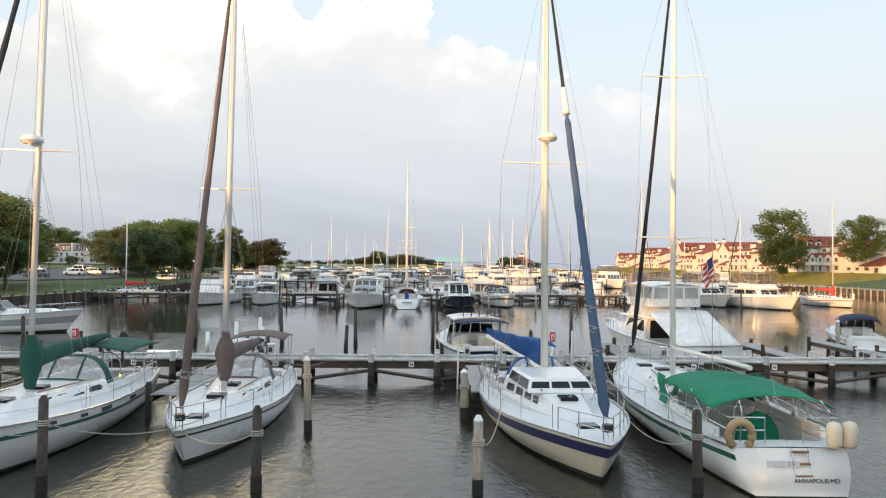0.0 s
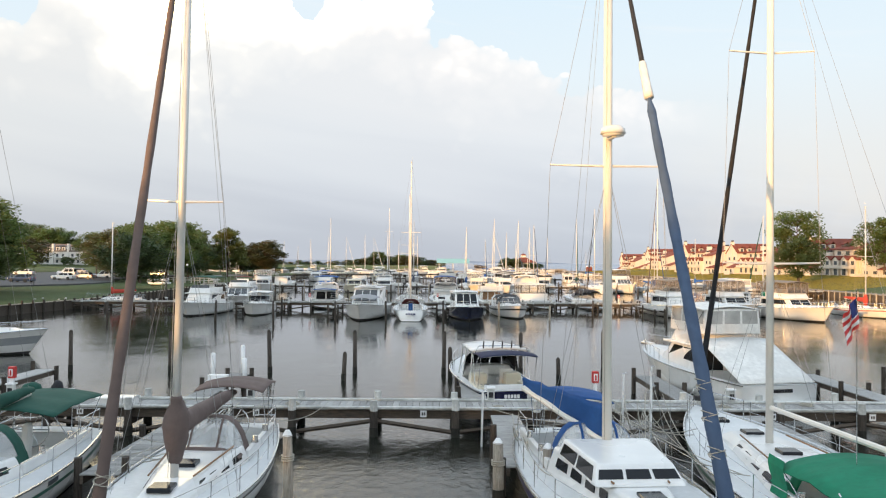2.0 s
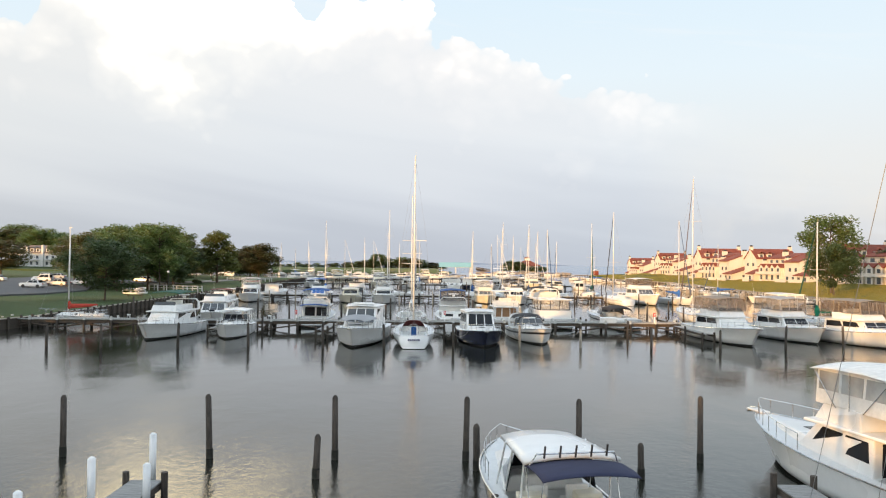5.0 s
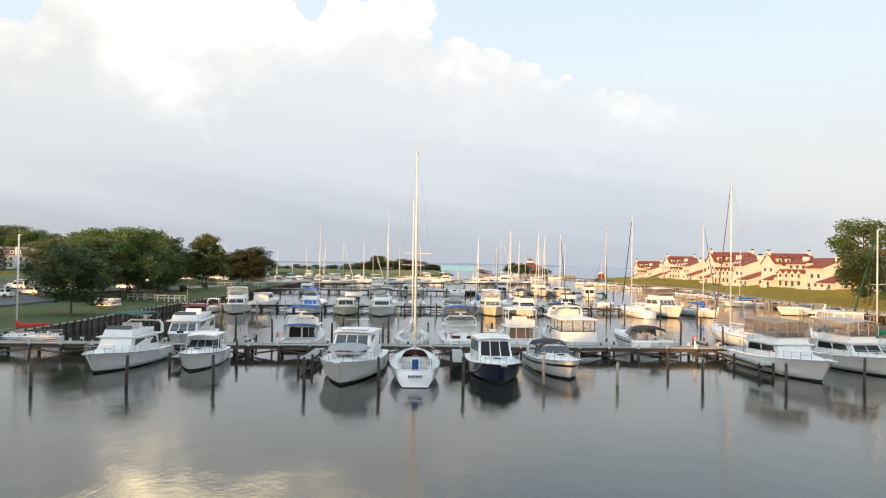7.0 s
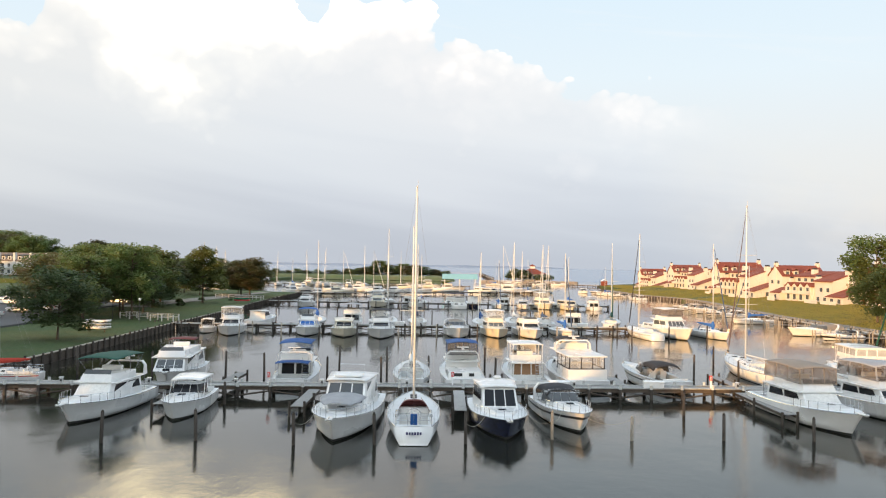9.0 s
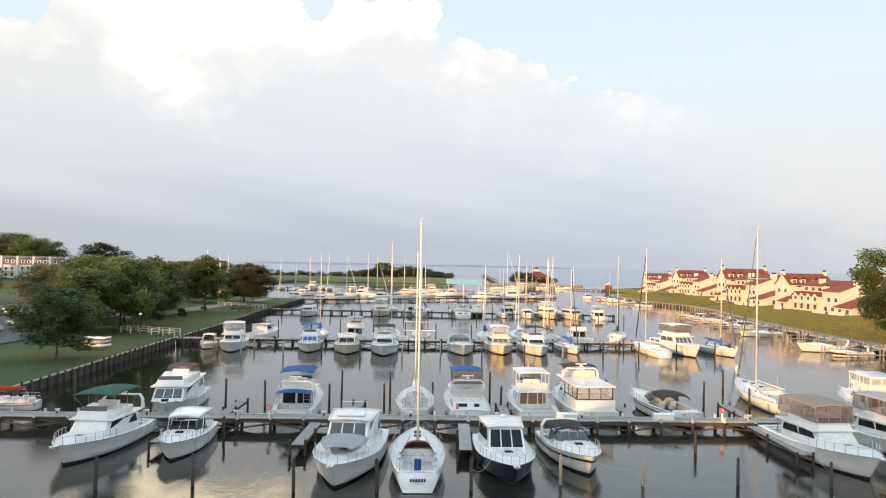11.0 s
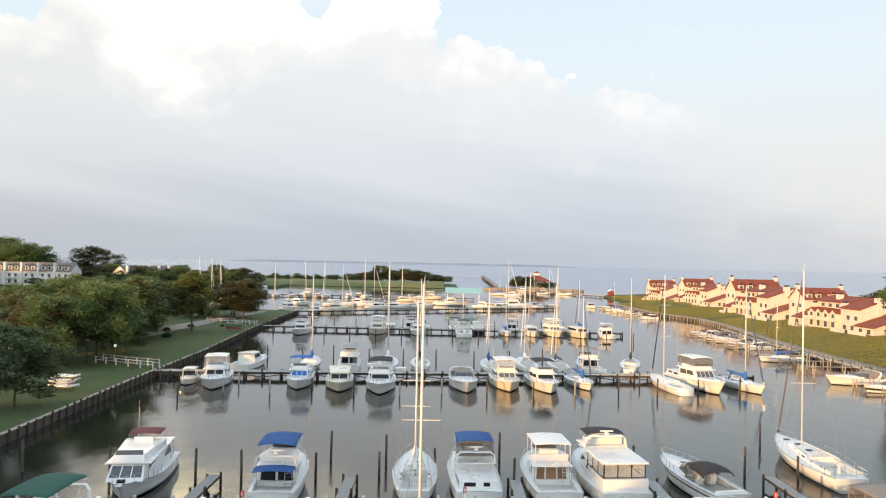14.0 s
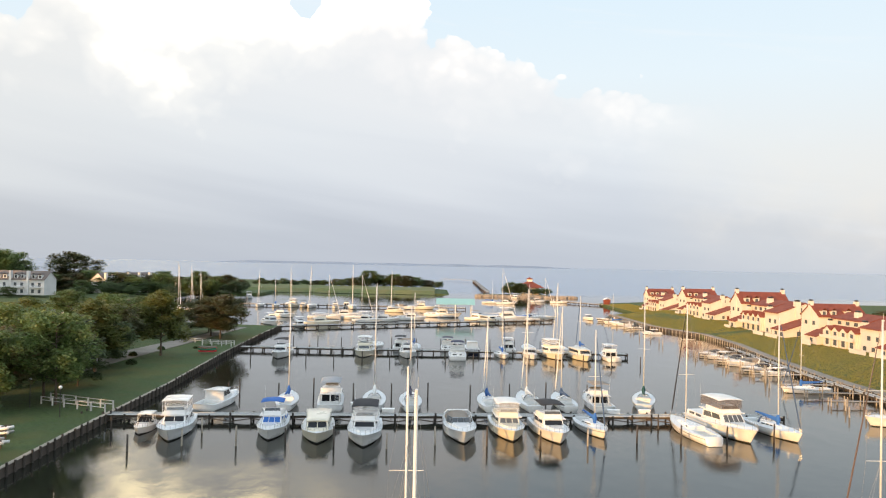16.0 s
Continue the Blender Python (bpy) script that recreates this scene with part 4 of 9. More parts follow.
    if arch:
        part("radar_arch", hoop(B_(), [(-w * 0.92, Y(0.24), fs), (-w * 0.86, Y(0.19), z + 0.75), (-w * 0.66, Y(0.17), z + 1.12), (w * 0.66, Y(0.17), z + 1.12), (w * 0.86, Y(0.19), z + 0.75), (w * 0.92, Y(0.24), fs)], 0.42, 0.05), "white", root)
    rail(root, h, 0.56, 0.965, 0.5, 6)
    if LITE[0]:
        return h
    part("swim_platform", box(B_(), -w * 0.82, w * 0.82, Y(0) - 0.6, Y(0) + 0.02, 0.22, 0.34, 0.05), "white", root)
    return h


def sailboat(root, L, B, hull="white", stripe=None, mast_h=14.0, mast_s=0.60, jib="c_white", main="c_blue", bimini=None, dodger=None, spreaders=(0.52,), radar=None,
             boot="bottom", tuck=0.0, fb=None, fs=None, stripe_v=(0.80, 0.87), cabin=(0.36, 0.74), cock=(0.05, 0.34), mizzen=None, mast_mat="alu", pilot=False,
             boom_on=True, mast_r=0.085, jib_r=0.09, deck="deck", lines=True, rub="steel", spr=0.30, win="glass", stack=True, shift=0.0, hood_win="vinyl", bim=1.12, boom_up=0.6, boom_tilt=0.16, two_tone=False, bim_y=None, bim_w=0.66, bag=False, hood_h=0.78, swing=0.0):
    """A sloop (or ketch) on her mooring: furled jib, covered main, standing rigging."""
    fb, fs = fb or 0.085 * L + 0.35, fs or 0.065 * L + 0.28
    h = Hull(L, B, fb, fs, "sail", tuck=tuck)
    Y = lambda s: -L / 2 + L * s
    hull_parts(root, h, hull, stripe, stripe_v, boot, deck, cock, 0.42, 0.52, rub)
    w = B / 2
    z0, z1 = h.z(cabin[0]), h.z(cabin[1])
    hc = 0.42 if not pilot else 0.62
    cab = Block(Y(cabin[0]), Y(cabin[1]), w * 0.66, w * 0.30, w * 0.56, w * 0.22, z0 - 0.02, z0 + hc, 0.75, 0.04, z1 - 0.02, z1 + hc * 0.66)
    part("coach_roof", cab.mesh(0.07, 3), "white" if hull != "cream" or pilot else "cream", root)
    for side in ("left", "right"):
        sp = [(0.10, 0.24), (0.30, 0.42), (0.48, 0.58), (0.64, 0.72)] if side == "right" else [(0.76, 0.90), (0.58, 0.70), (0.42, 0.52), (0.28, 0.36)]
        windows(root, cab, side, sp, 0.38, 0.72, win, name="portlight")
    if pilot:
        ph = Block(Y(cabin[0] + 0.05), Y(cabin[1] - 0.12), w * 0.60, w * 0.50, w * 0.52, w * 0.42, z0 + hc - 0.06, z0 + hc + 0.34, 0.42, 0.1, z1 + hc * 0.7, z0 + hc + 0.30)
        part("raised_saloon", ph.mesh(0.06, 2), "white", root)
        windows(root, ph, "front", even(3, 0.03, 0.97, 0.04), 0.34, 0.74, win, name="saloon_window")
        for side in ("left", "right"):
            windows(root, ph, side, even(2, 0.08, 0.92, 0.05), 0.18, 0.80, win, name="saloon_window")
    for s in () if LITE[0] else ((cabin[1] - 0.07), (cabin[1] - 0.22), 0.84):
        zz = (z1 + hc * 0.66 if s < cabin[1] - 0.02 else h.z(s) + 0.03)
        if s == cabin[1] - 0.22:
            zz = z0 + (z1 - z0) * 0.5 + hc * 0.86
        part("hatch", box(B_(), -0.25, 0.25, Y(s) - 0.24, Y(s) + 0.24, zz - 0.04, zz + 0.07, 0.02), "glass", root, "smoked acrylic deck hatch")
    for sx in () if LITE[0] else (-1, 1):
        part("grab_rail", tube(B_(), [(sx * w * 0.46, Y(cabin[0] + 0.04), z0 + hc + 0.06), (sx * w * 0.30, Y(cabin[1] - 0.12), z1 + hc * 0.72 + 0.08)], 0.022, 5), "teak", root)
        part("coaming", box(B_(), sx * w * 0.62 - 0.07, sx * w * 0.62 + 0.07, Y(cock[0] + 0.02), Y(cock[1] + 0.02), fs - 0.02, fs + 0.24, 0.04, 2), "white", root)
        for s in (cock[0] + 0.12, cock[1] - 0.05):
            wb = B_()
            bmesh.ops.create_cone(wb, cap_ends=True, segments=12, radius1=0.10, radius2=0.075, depth=0.18)
            bmesh.ops.translate(wb, verts=wb.verts, vec=(sx * w * 0.62, Y(s), fs + 0.32))
            part("winch", wb, "steel", root)
    wheel = B_()
    tube(wheel, [(0.48 * math.cos(a * math.pi / 10), Y(cock[0] + 0.09), fs + 0.35 + 0.48 * math.sin(a * math.pi / 10)) for a in range(21)], 0.018, 5)
    for a in range(3):
        tube(wheel, [(-0.47 * math.cos(a * math.pi / 3), Y(cock[0] + 0.09), fs + 0.35 - 0.47 * math.sin(a * math.pi / 3)), (0.47 * math.cos(a * math.pi / 3), Y(cock[0] + 0.09), fs + 0.35 + 0.47 * math.sin(a * math.pi / 3))], 0.01, 4)
    if not LITE[0]:
        part("steering_wheel", wheel, "steel", root)
        part("pedestal", box(B_(), -0.1, 0.1, Y(cock[0] + 0.09) + 0.04, Y(cock[0] + 0.09) + 0.3, fs - 0.4, fs + 0.55, 0.04), "white", root)
    # rig
    zm = z0 + hc * 0.8
    rigs = [(mast_s, mast_h, mast_r, zm)] + ([(mizzen[0], mizzen[1], mast_r * 0.75, fs)] if mizzen else [])
    for k, (ms, mh, mr, zb) in enumerate(rigs):
        ym = Y(ms) + shift
        mast = B_()
        tube(mast, [(0, ym, zb - 0.3), (0, ym - 0.004 * mh, mh)], mr, 10, mr * 0.85)
        part("mast", mast, mast_mat, root, smooth=True)
        LITE[0] or part("masthead", box(tube(B_(), [(0.06, ym - 0.004 * mh, mh), (0.06, ym - 0.004 * mh, mh + 0.55)], 0.01, 4), -0.05, 0.05, ym - 0.004 * mh - 0.22, ym - 0.004 * mh + 0.12, mh - 0.02, mh + 0.07, 0.01), "alu", root)
        ends = []
        for f in (spreaders if k == 0 else (0.6,)):
            zs = zb + (mh - zb) * f
            sw = w * (0.62 - 0.18 * f) * (spr / 0.30)
            if LITE[0] == 2:
                part("spreader", tube(B_(), [(-sw, ym - 0.12, zs + 0.03), (0, ym, zs), (sw, ym - 0.12, zs + 0.03)], 0.032, 5), mast_mat, root)
            for sx in () if LITE[0] == 2 else (-1, 1):
                part("spreader", tube(B_(), [(sx * mr * 0.7, ym, zs), (sx * sw, ym - 0.12, zs + 0.03)], 0.032, 5, 0.022), mast_mat, root)
            ends.append((sw, ym - 0.12, zs + 0.03))
        wires = B_()
        for sx in (-1, 1):
            chain = Vector((sx * w * 0.84, ym - 0.1, h.z(ms)))
            pts = [chain] + [Vector((sx * e[0], e[1], e[2])) for e in ends] + [Vector((0, ym, mh - 0.15))]
            if LITE[0] == 2:
                tube(wires, pts, 0.008, 4)
                continue
            part("shroud", tube(B_(), pts, 0.0055, 4), "wire", root)
            if LITE[0]:
                continue
            part("lower_shroud", tube(B_(), [chain + Vector((-sx * 0.08, 0.35, 0)), Vector((0, ym, ends[0][2] - 0.1))], 0.005, 4), "wire", root)
            part("lower_shroud", tube(B_(), [chain + Vector((-sx * 0.08, -0.45, 0)), Vector((0, ym, ends[0][2] - 0.1))], 0.005, 4), "wire", root)
        if k == 0:
            if LITE[0] == 2:
                tube(wires, [(0, Y(0.01), fs + 0.05), (0, ym - 0.2, mh)], 0.008, 4)
                part("rigging", wires, "wire", root)
            else:
                wires.free()
                part("backstay", tube(B_(), [(0, Y(0.01), fs + 0.05), (0, ym - 0.2, mh)], 0.0045, 4), "wire", root)
            LITE[0] or part("halyard", tube(B_(), [(0.1, ym + 0.12, zm), (0.06, ym + 0.08, mh - 0.2)], 0.007, 4), "rope", root)
            bow = Vector((0, Y(0.975), h.z(1) + 0.1))
            head = Vector((0, ym + 0.05, mh * 0.985))
            LITE[0] == 2 or part("forestay", tube(B_(), [bow, head], 0.009, 4), "wire", root)
            if jib:
                n = 26
                d = head - bow
                jb = B_()
                rings = []
                for i in range(n + 1):
                    q = 0.03 + (0.57 if two_tone else 0.93) * i / n
                    rr = jib_r * (0.45 + 0.75 * (1 - q)) * (0.35 if i in (0, n) else 1.0) * (1 + 0.08 * math.sin(i * 2.3))
                    c = bow + d * q
                    rings.append([jb.verts.new(c + Vector((rr * math.cos(a * math.pi / 4), rr * math.sin(a * math.pi / 4), 0))) for a in range(8)])
                for p, q in zip(rings, rings[1:]):
                    for a in range(8):
                        jb.faces.new((p[a], p[(a + 1) % 8], q[(a + 1) % 8], q[a]))
                part("furled_jib", jb, jib, root, smooth=True)
                if two_tone:
                    part("sail_band", tube(B_(), [bow + d * 0.60, bow + d * 0.61, bow + d * 0.63, bow + d * 0.655, bow + d * 0.66], 0.10, 9, 0.075), "c_white", root, "pale band where the cover ends", smooth=True)
                    part("bare_stay", tube(B_(), [bow + d * 0.66, bow + d * 0.985], 0.055, 7, 0.03), "c_black", root, "dark rolled sail above the cover")
                drum = B_()
                bmesh.ops.create_cone(drum, cap_ends=True, segments=12, radius1=0.13, radius2=0.13, depth=0.16)
                bmesh.ops.translate(drum, verts=drum.verts, vec=bow + d * 0.012 + Vector((0, 0, 0.05)))
                drum.free() if LITE[0] else part("furler_drum", drum, "black", root)
        if boom_on:
            bl = (ym - Y(cock[0] + 0.10)) if k == 0 else L * 0.16
            zb2 = zm + boom_up if k == 0 else fs + 1.3
            y1 = ym - bl
            part("boom", tube(B_(), [(0, ym - 0.1, zb2), (swing, y1, zb2 + boom_tilt)], 0.085 if bag else 0.065, 8), mast_mat, root)
            if main and bag:
                def cov(u, v):
                    up_ = 1 - abs(2 * u - 1)
                    tall_ = 0.80 * (1 - v) + 0.22 * v + 0.02 * math.sin(v * 26)
                    return Vector(((0.035 * (1 - up_) + 0.02 * up_) * (1 if u > 0.5 else -1) + 0.02 * math.sin(v * 17 + up_ * 3) + swing * v, ym - 0.16 - (bl - 0.1) * v, zb2 + boom_tilt * v + 0.07 + tall_ * up_))
                part("sail_cover", sheet(B_(), cov, 10, 20, 0.015), main, root, "tall flat blue sail bag on the boom", smooth=True)
            elif main:
                def cov(u, v):
                    a = (u - 0.5) * 2 * math.pi * 0.92 + math.pi / 2
                    hgt = 0.34 * (1 - v) ** 0.6 + 0.12 if not (v < 0.06) else 0.55
                    wid = 0.17 - 0.06 * v + (0.03 if int(v * 9) % 2 else 0)
                    return Vector((wid * math.cos(a), ym + 0.02 - (bl + 0.05) * v, zb2 + boom_tilt * v + 0.12 + hgt * math.sin(a) * 0.6 + (0.28 if v < 0.09 else 0) * max(0, math.sin(a))))
                part("sail_cover", sheet(B_(), cov, 12, 18, 0.02), main, root, smooth=True)
                if stack and k == 0:
                    st = B_()
                    prof = ((-0.70, 0.11), (-0.62, 0.16), (-0.40, 0.19), (-0.15, 0.27), (0.12, 0.30), (0.38, 0.25), (0.60, 0.17), (0.68, 0.13), (0.74, 0.15), (0.80, 0.11))
                    rings = [[st.verts.new((r_ * math.cos(q * math.pi / 6) * (1 + 0.08 * math.sin(5 * q + 9 * d_)), ym - 0.04 * (1 if d_ < 0.6 else 0) + r_ * math.sin(q * math.pi / 6), zb2 + d_)) for q in range(12)] for d_, r_ in prof]
                    for p_, q_ in zip(rings, rings[1:]):
                        for q in range(12):
                            st.faces.new((p_[q], p_[(q + 1) % 12], q_[(q + 1) % 12], q_[q]))
                    st.faces.new(rings[0][::-1])
                    st.faces.new(rings[-1])
                    part("mast_boot_cover", st, main, root, smooth=True)
            LITE[0] == 2 or part("topping_lift", tube(B_(), [(0, y1, zb2 + 0.2), (0, ym - 0.2, mh - 0.1)], 0.004, 4), "wire", root)
    if radar:
        ym = Y(mast_s) + shift
        radome(root, 0, ym + 0.38, radar)
        part("radar_bracket", box(B_(), -0.05, 0.05, ym + 0.05, ym + 0.5, radar - 0.16, radar - 0.10, 0.01), "alu", root)
    if dodger:
        def dg(u, v):
            x = 2 * u - 1
            return Vector((x * w * 0.58, Y(cabin[0]) - 0.5 + 1.15 * v, z0 + 0.22 + (hood_h - (hood_h - 0.16) * max(0, v - 0.45) / 0.55) * (1 - abs(x) ** 4) * (1 if v > 0 else 1)))
        part("sprayhood", sheet(B_(), lambda u, v: dg(u, v * 0.36), 12, 4, 0.025), dodger, root, smooth=True)
        part("sprayhood_window", sheet(B_(), lambda u, v: dg(u, 0.36 + v * 0.64), 12, 4, 0.02), hood_win, root, "" if hood_win != "vinyl" else "clear vinyl sprayhood window", smooth=True)
        for (u0, u1, v0, v1) in () if LITE[0] or JOIN[0] else ((0.0, 1.0, 0.93, 1.0), (0.30, 0.325, 0.36, 1.0), (0.675, 0.70, 0.36, 1.0), (0.0, 0.03, 0.0, 1.0), (0.97, 1.0, 0.0, 1.0)):
            part("hood_binding", sheet(B_(), lambda u, v: dg(u0 + (u1 - u0) * u, v0 + (v1 - v0) * v) + Vector((0, 0.012, 0.012)), 10, 4, 0.03), dodger, root)
    if bimini:
        ba, bb = bim_y or (cock[0] - 0.02, cock[1] - 0.04)
        canopy(root, Y(ba), Y(bb), w * bim_w, fs + bim, 0.15, bimini, 0.08, fs + 0.2, sag=0.03)
    rail(root, h, 0.86, 0.975, 0.58, 2, 0.018, 0.08, True, True, "pulpit")
    rail(root, h, 0.10, 0.84, 0.60, 6, 0.014, 0.10, False, True, "lifeline")
    if LITE[0]:
        return h
    yb = Y(0.02)
    ws = h.w(0.02) - 0.08
    for sx in (-1, 1):
        push = B_()
        for zz in (0.33, 0.62):
            tube(push, [(sx * ws, Y(0.12), h.z(0.1) + zz), (sx * ws, yb, h.z(0) + zz), (sx * ws * 0.35, yb, h.z(0) + zz)], 0.016, 5)
        for x, y in ((ws, Y(0.12)), (ws, yb), (ws * 0.35, yb)):
            tube(push, [(sx * x, y, h.z(0)), (sx * x, y, h.z(0) + 0.63)], 0.016, 5)
        part("pushpit", push, "steel", root)
    return h


# ---- ground, water, banks ----
def along(pts, y):
    """A value that runs piecewise straight through (y, value) pairs."""
    for (y0, a), (y1, b) in zip(pts, pts[1:]):
        if y <= y1:
            return a + (b - a) * max(0.0, (y - y0) / (y1 - y0))
    return pts[-1][1]


def shore_left(y):
    return along(((60, -50.0), (100, -44.5), (120, -45.0), (152, -46.6), (186, -47.6), (232, -50.6), (280, -52.4), (300, -52.6)), y)


def shore_right(y):
    return along(((100, 71.5), (205, 72.0), (240, 75.0), (270, 79.0), (298, 79.8), (314, 75.0), (328, 71.6), (386, 70.5)), y)


def land_height(x, y):
    if -28 <= y <= 386:
        if x > 55:
            x -= shore_right(y) - 68
        elif x < -35 and y <= 300:
            x -= shore_left(y) + 50
    if y < -28:
        return 1.2
    if x <= -50.2 and y <= 300:
        return 1.0 + min(1.6, 0.018 * (-50 - x)) + 0.15 * noise.noise(Vector((x * 0.03, y * 0.03, 0)))
    if x <= -150 and 380 < y < 900:
        return 1.0 + 0.02 * min(120, -150 - x)
    if x <= -110 and 520 < y < 900:
        return 1.2
    if -150 < x <= -2 and 570 < y < 700:
        return 0.8 + 0.3 * noise.noise(Vector((x * 0.05, y * 0.05, 0)))
    if x >= 68.2 and y <= 386:
        return 0.9 + min(2.5, 0.11 * (x - 68.2)) + 0.1 * noise.noise(Vector((x * 0.03, y * 0.03, 0)))
    if x >= 86 and 386 < y <= 480:
        return 1.0 + min(1.8, 0.05 * (x - 86))
    if 26 < x < 74 and 560 < y < 600:
        return 0.9
    return -2.5


def make_ground():
    xs = [-4900, -2400, -1200, -700, -450, -330, -260] + [-230 + 8 * i for i in range(22)] + [-52, -50.2, -50, -30, -2.2, -2, 26, 26.2, 50, 68, 68.2] + [72 + 5 * i for i in range(24)] + [220, 280, 400, 700, 1400, 2600, 4900]
    xs = sorted(set(xs) | {-150, -149.8, -110, -109.8, 74, 74.2, 85.8, 86})
    ys = [-4900, -2000, -800, -300, -120, -60, -28.2, -28] + [-20 + 10 * i for i in range(33)] + [386, 386.2, 400, 420, 440, 460, 480, 480.2, 520, 520.2, 560, 560.2, 570, 570.2, 585, 600, 600.2, 630, 660, 700, 700.2, 800, 900, 900.2, 1400, 2600, 4900]
    ys = sorted(set(ys) | {300, 300.2, 305, 328, 380, 380.2})
    bm = B_()
    def at(x, y):
        if -28 <= y <= 386 and 68 <= x < 220:
            x += shore_right(y) - 68
        elif -28 <= y <= 300 and -330 < x <= -50:
            x += shore_left(y) + 50
        return (x, y, land_height(x, y))
    g = [[bm.verts.new(at(x, y)) for y in ys] for x in xs]
    for i in range(len(xs) - 1):
        for j in range(len(ys) - 1):
            bm.faces.new((g[i][j], g[i + 1][j], g[i + 1][j + 1], g[i][j + 1]))
    return tagged(part("ground", bm, "grass"), "mown green lawn and low banks round the basin", "ground", kind="structure")


make_ground()
wb_ = B_()
wx = [-4900, -1200, -300, -100, 0, 100, 300, 1200, 4900]
wy = [-4900, -300, 0, 100, 200, 400, 800, 1600, 4900]
wg = [[wb_.verts.new((x, y, 0)) for y in wy] for x in wx]
for i in range(8):
    for j in range(8):
        wb_.faces.new((wg[i][j], wg[i + 1][j], wg[i + 1][j + 1], wg[i][j + 1]))
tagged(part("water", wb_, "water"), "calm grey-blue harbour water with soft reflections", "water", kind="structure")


def flat_area(name, pts, mat, label, category, z=0.012):
    bm = B_()
    slab(bm, [(x, y, land_height(x, y) - 0.05) for x, y in pts], (0, 0, 0.05 + z))
    return tagged(part(name, bm, mat), label, category, kind="structure")


def seawall(name, shore, ys, side, mat, step, label):
    """Timber bulkhead that follows the shore: boards, a cap and a row of posts. side: +1 where the water lies to the right."""
    root = thing(name, label, "seawall", 0, 0, 0, 0, kind="structure")
    post = None
    for y0, y1 in zip(ys, ys[1:]):
        x0, x1 = shore(y0), shore(y1)
        for nm, w, z0, z1, m in (("boarding", 0.14, -1.5, 1.02, "beam"), ("cap", 0.24, 1.02, 1.10, mat)):
            part(nm, slab(B_(), [(x0 - w, y0, z0), (x0 + w, y0, z0), (x1 + w, y1, z0), (x1 - w, y1, z0)], (0, 0, z1 - z0)), m, root)
        n = max(1, int((y1 - y0) / step))
        for i in range(n):
            k = (i + 0.5) / n
            x, y = x0 + (x1 - x0) * k, y0 + (y1 - y0) * k
            if post is None:
                post = part("post", tube(B_(), [(0, 0, -1.5), (0, 0, 1.25)], 0.15, 8, 0.13), "pile" if side > 0 else "pile_light", root)
                post.location = (x + side * 0.30, y, 0)
            else:
                again(post, x + side * 0.30 + random.uniform(-0.04, 0.04), y, random.uniform(-0.15, 0.2))
    return root


seawall("seawall_left", shore_left, (60, 80, 100, 120, 136, 152, 170, 186, 210, 232, 256, 280, 300), 1, "pile_light", 1.7, "dark timber bulkhead with a row of posts along the lawn")
seawall("seawall_right", shore_right, (105, 140, 172, 205, 224, 240, 255, 270, 284, 298, 306, 314, 328, 350, 386), -1, "pile_light", 1.9, "weathered timber bulkhead with posts below the lawn")
bw = B_()
for y0, y1 in zip(range(105, 386, 6), range(111, 392, 6)):
    x0, x1 = shore_right(y0) + 0.35, shore_right(min(386, y1)) + 0.35
    slab(bw, [(x0, y0, 0.98), (x0 + 1.5, y0, 1.10), (x1 + 1.5, y1, 1.10), (x1, y1, 0.98)], (0, 0, 0.10))
tagged(part("footpath", bw, "path"), "pale footpath along the bulkhead below the houses", "path", kind="structure")


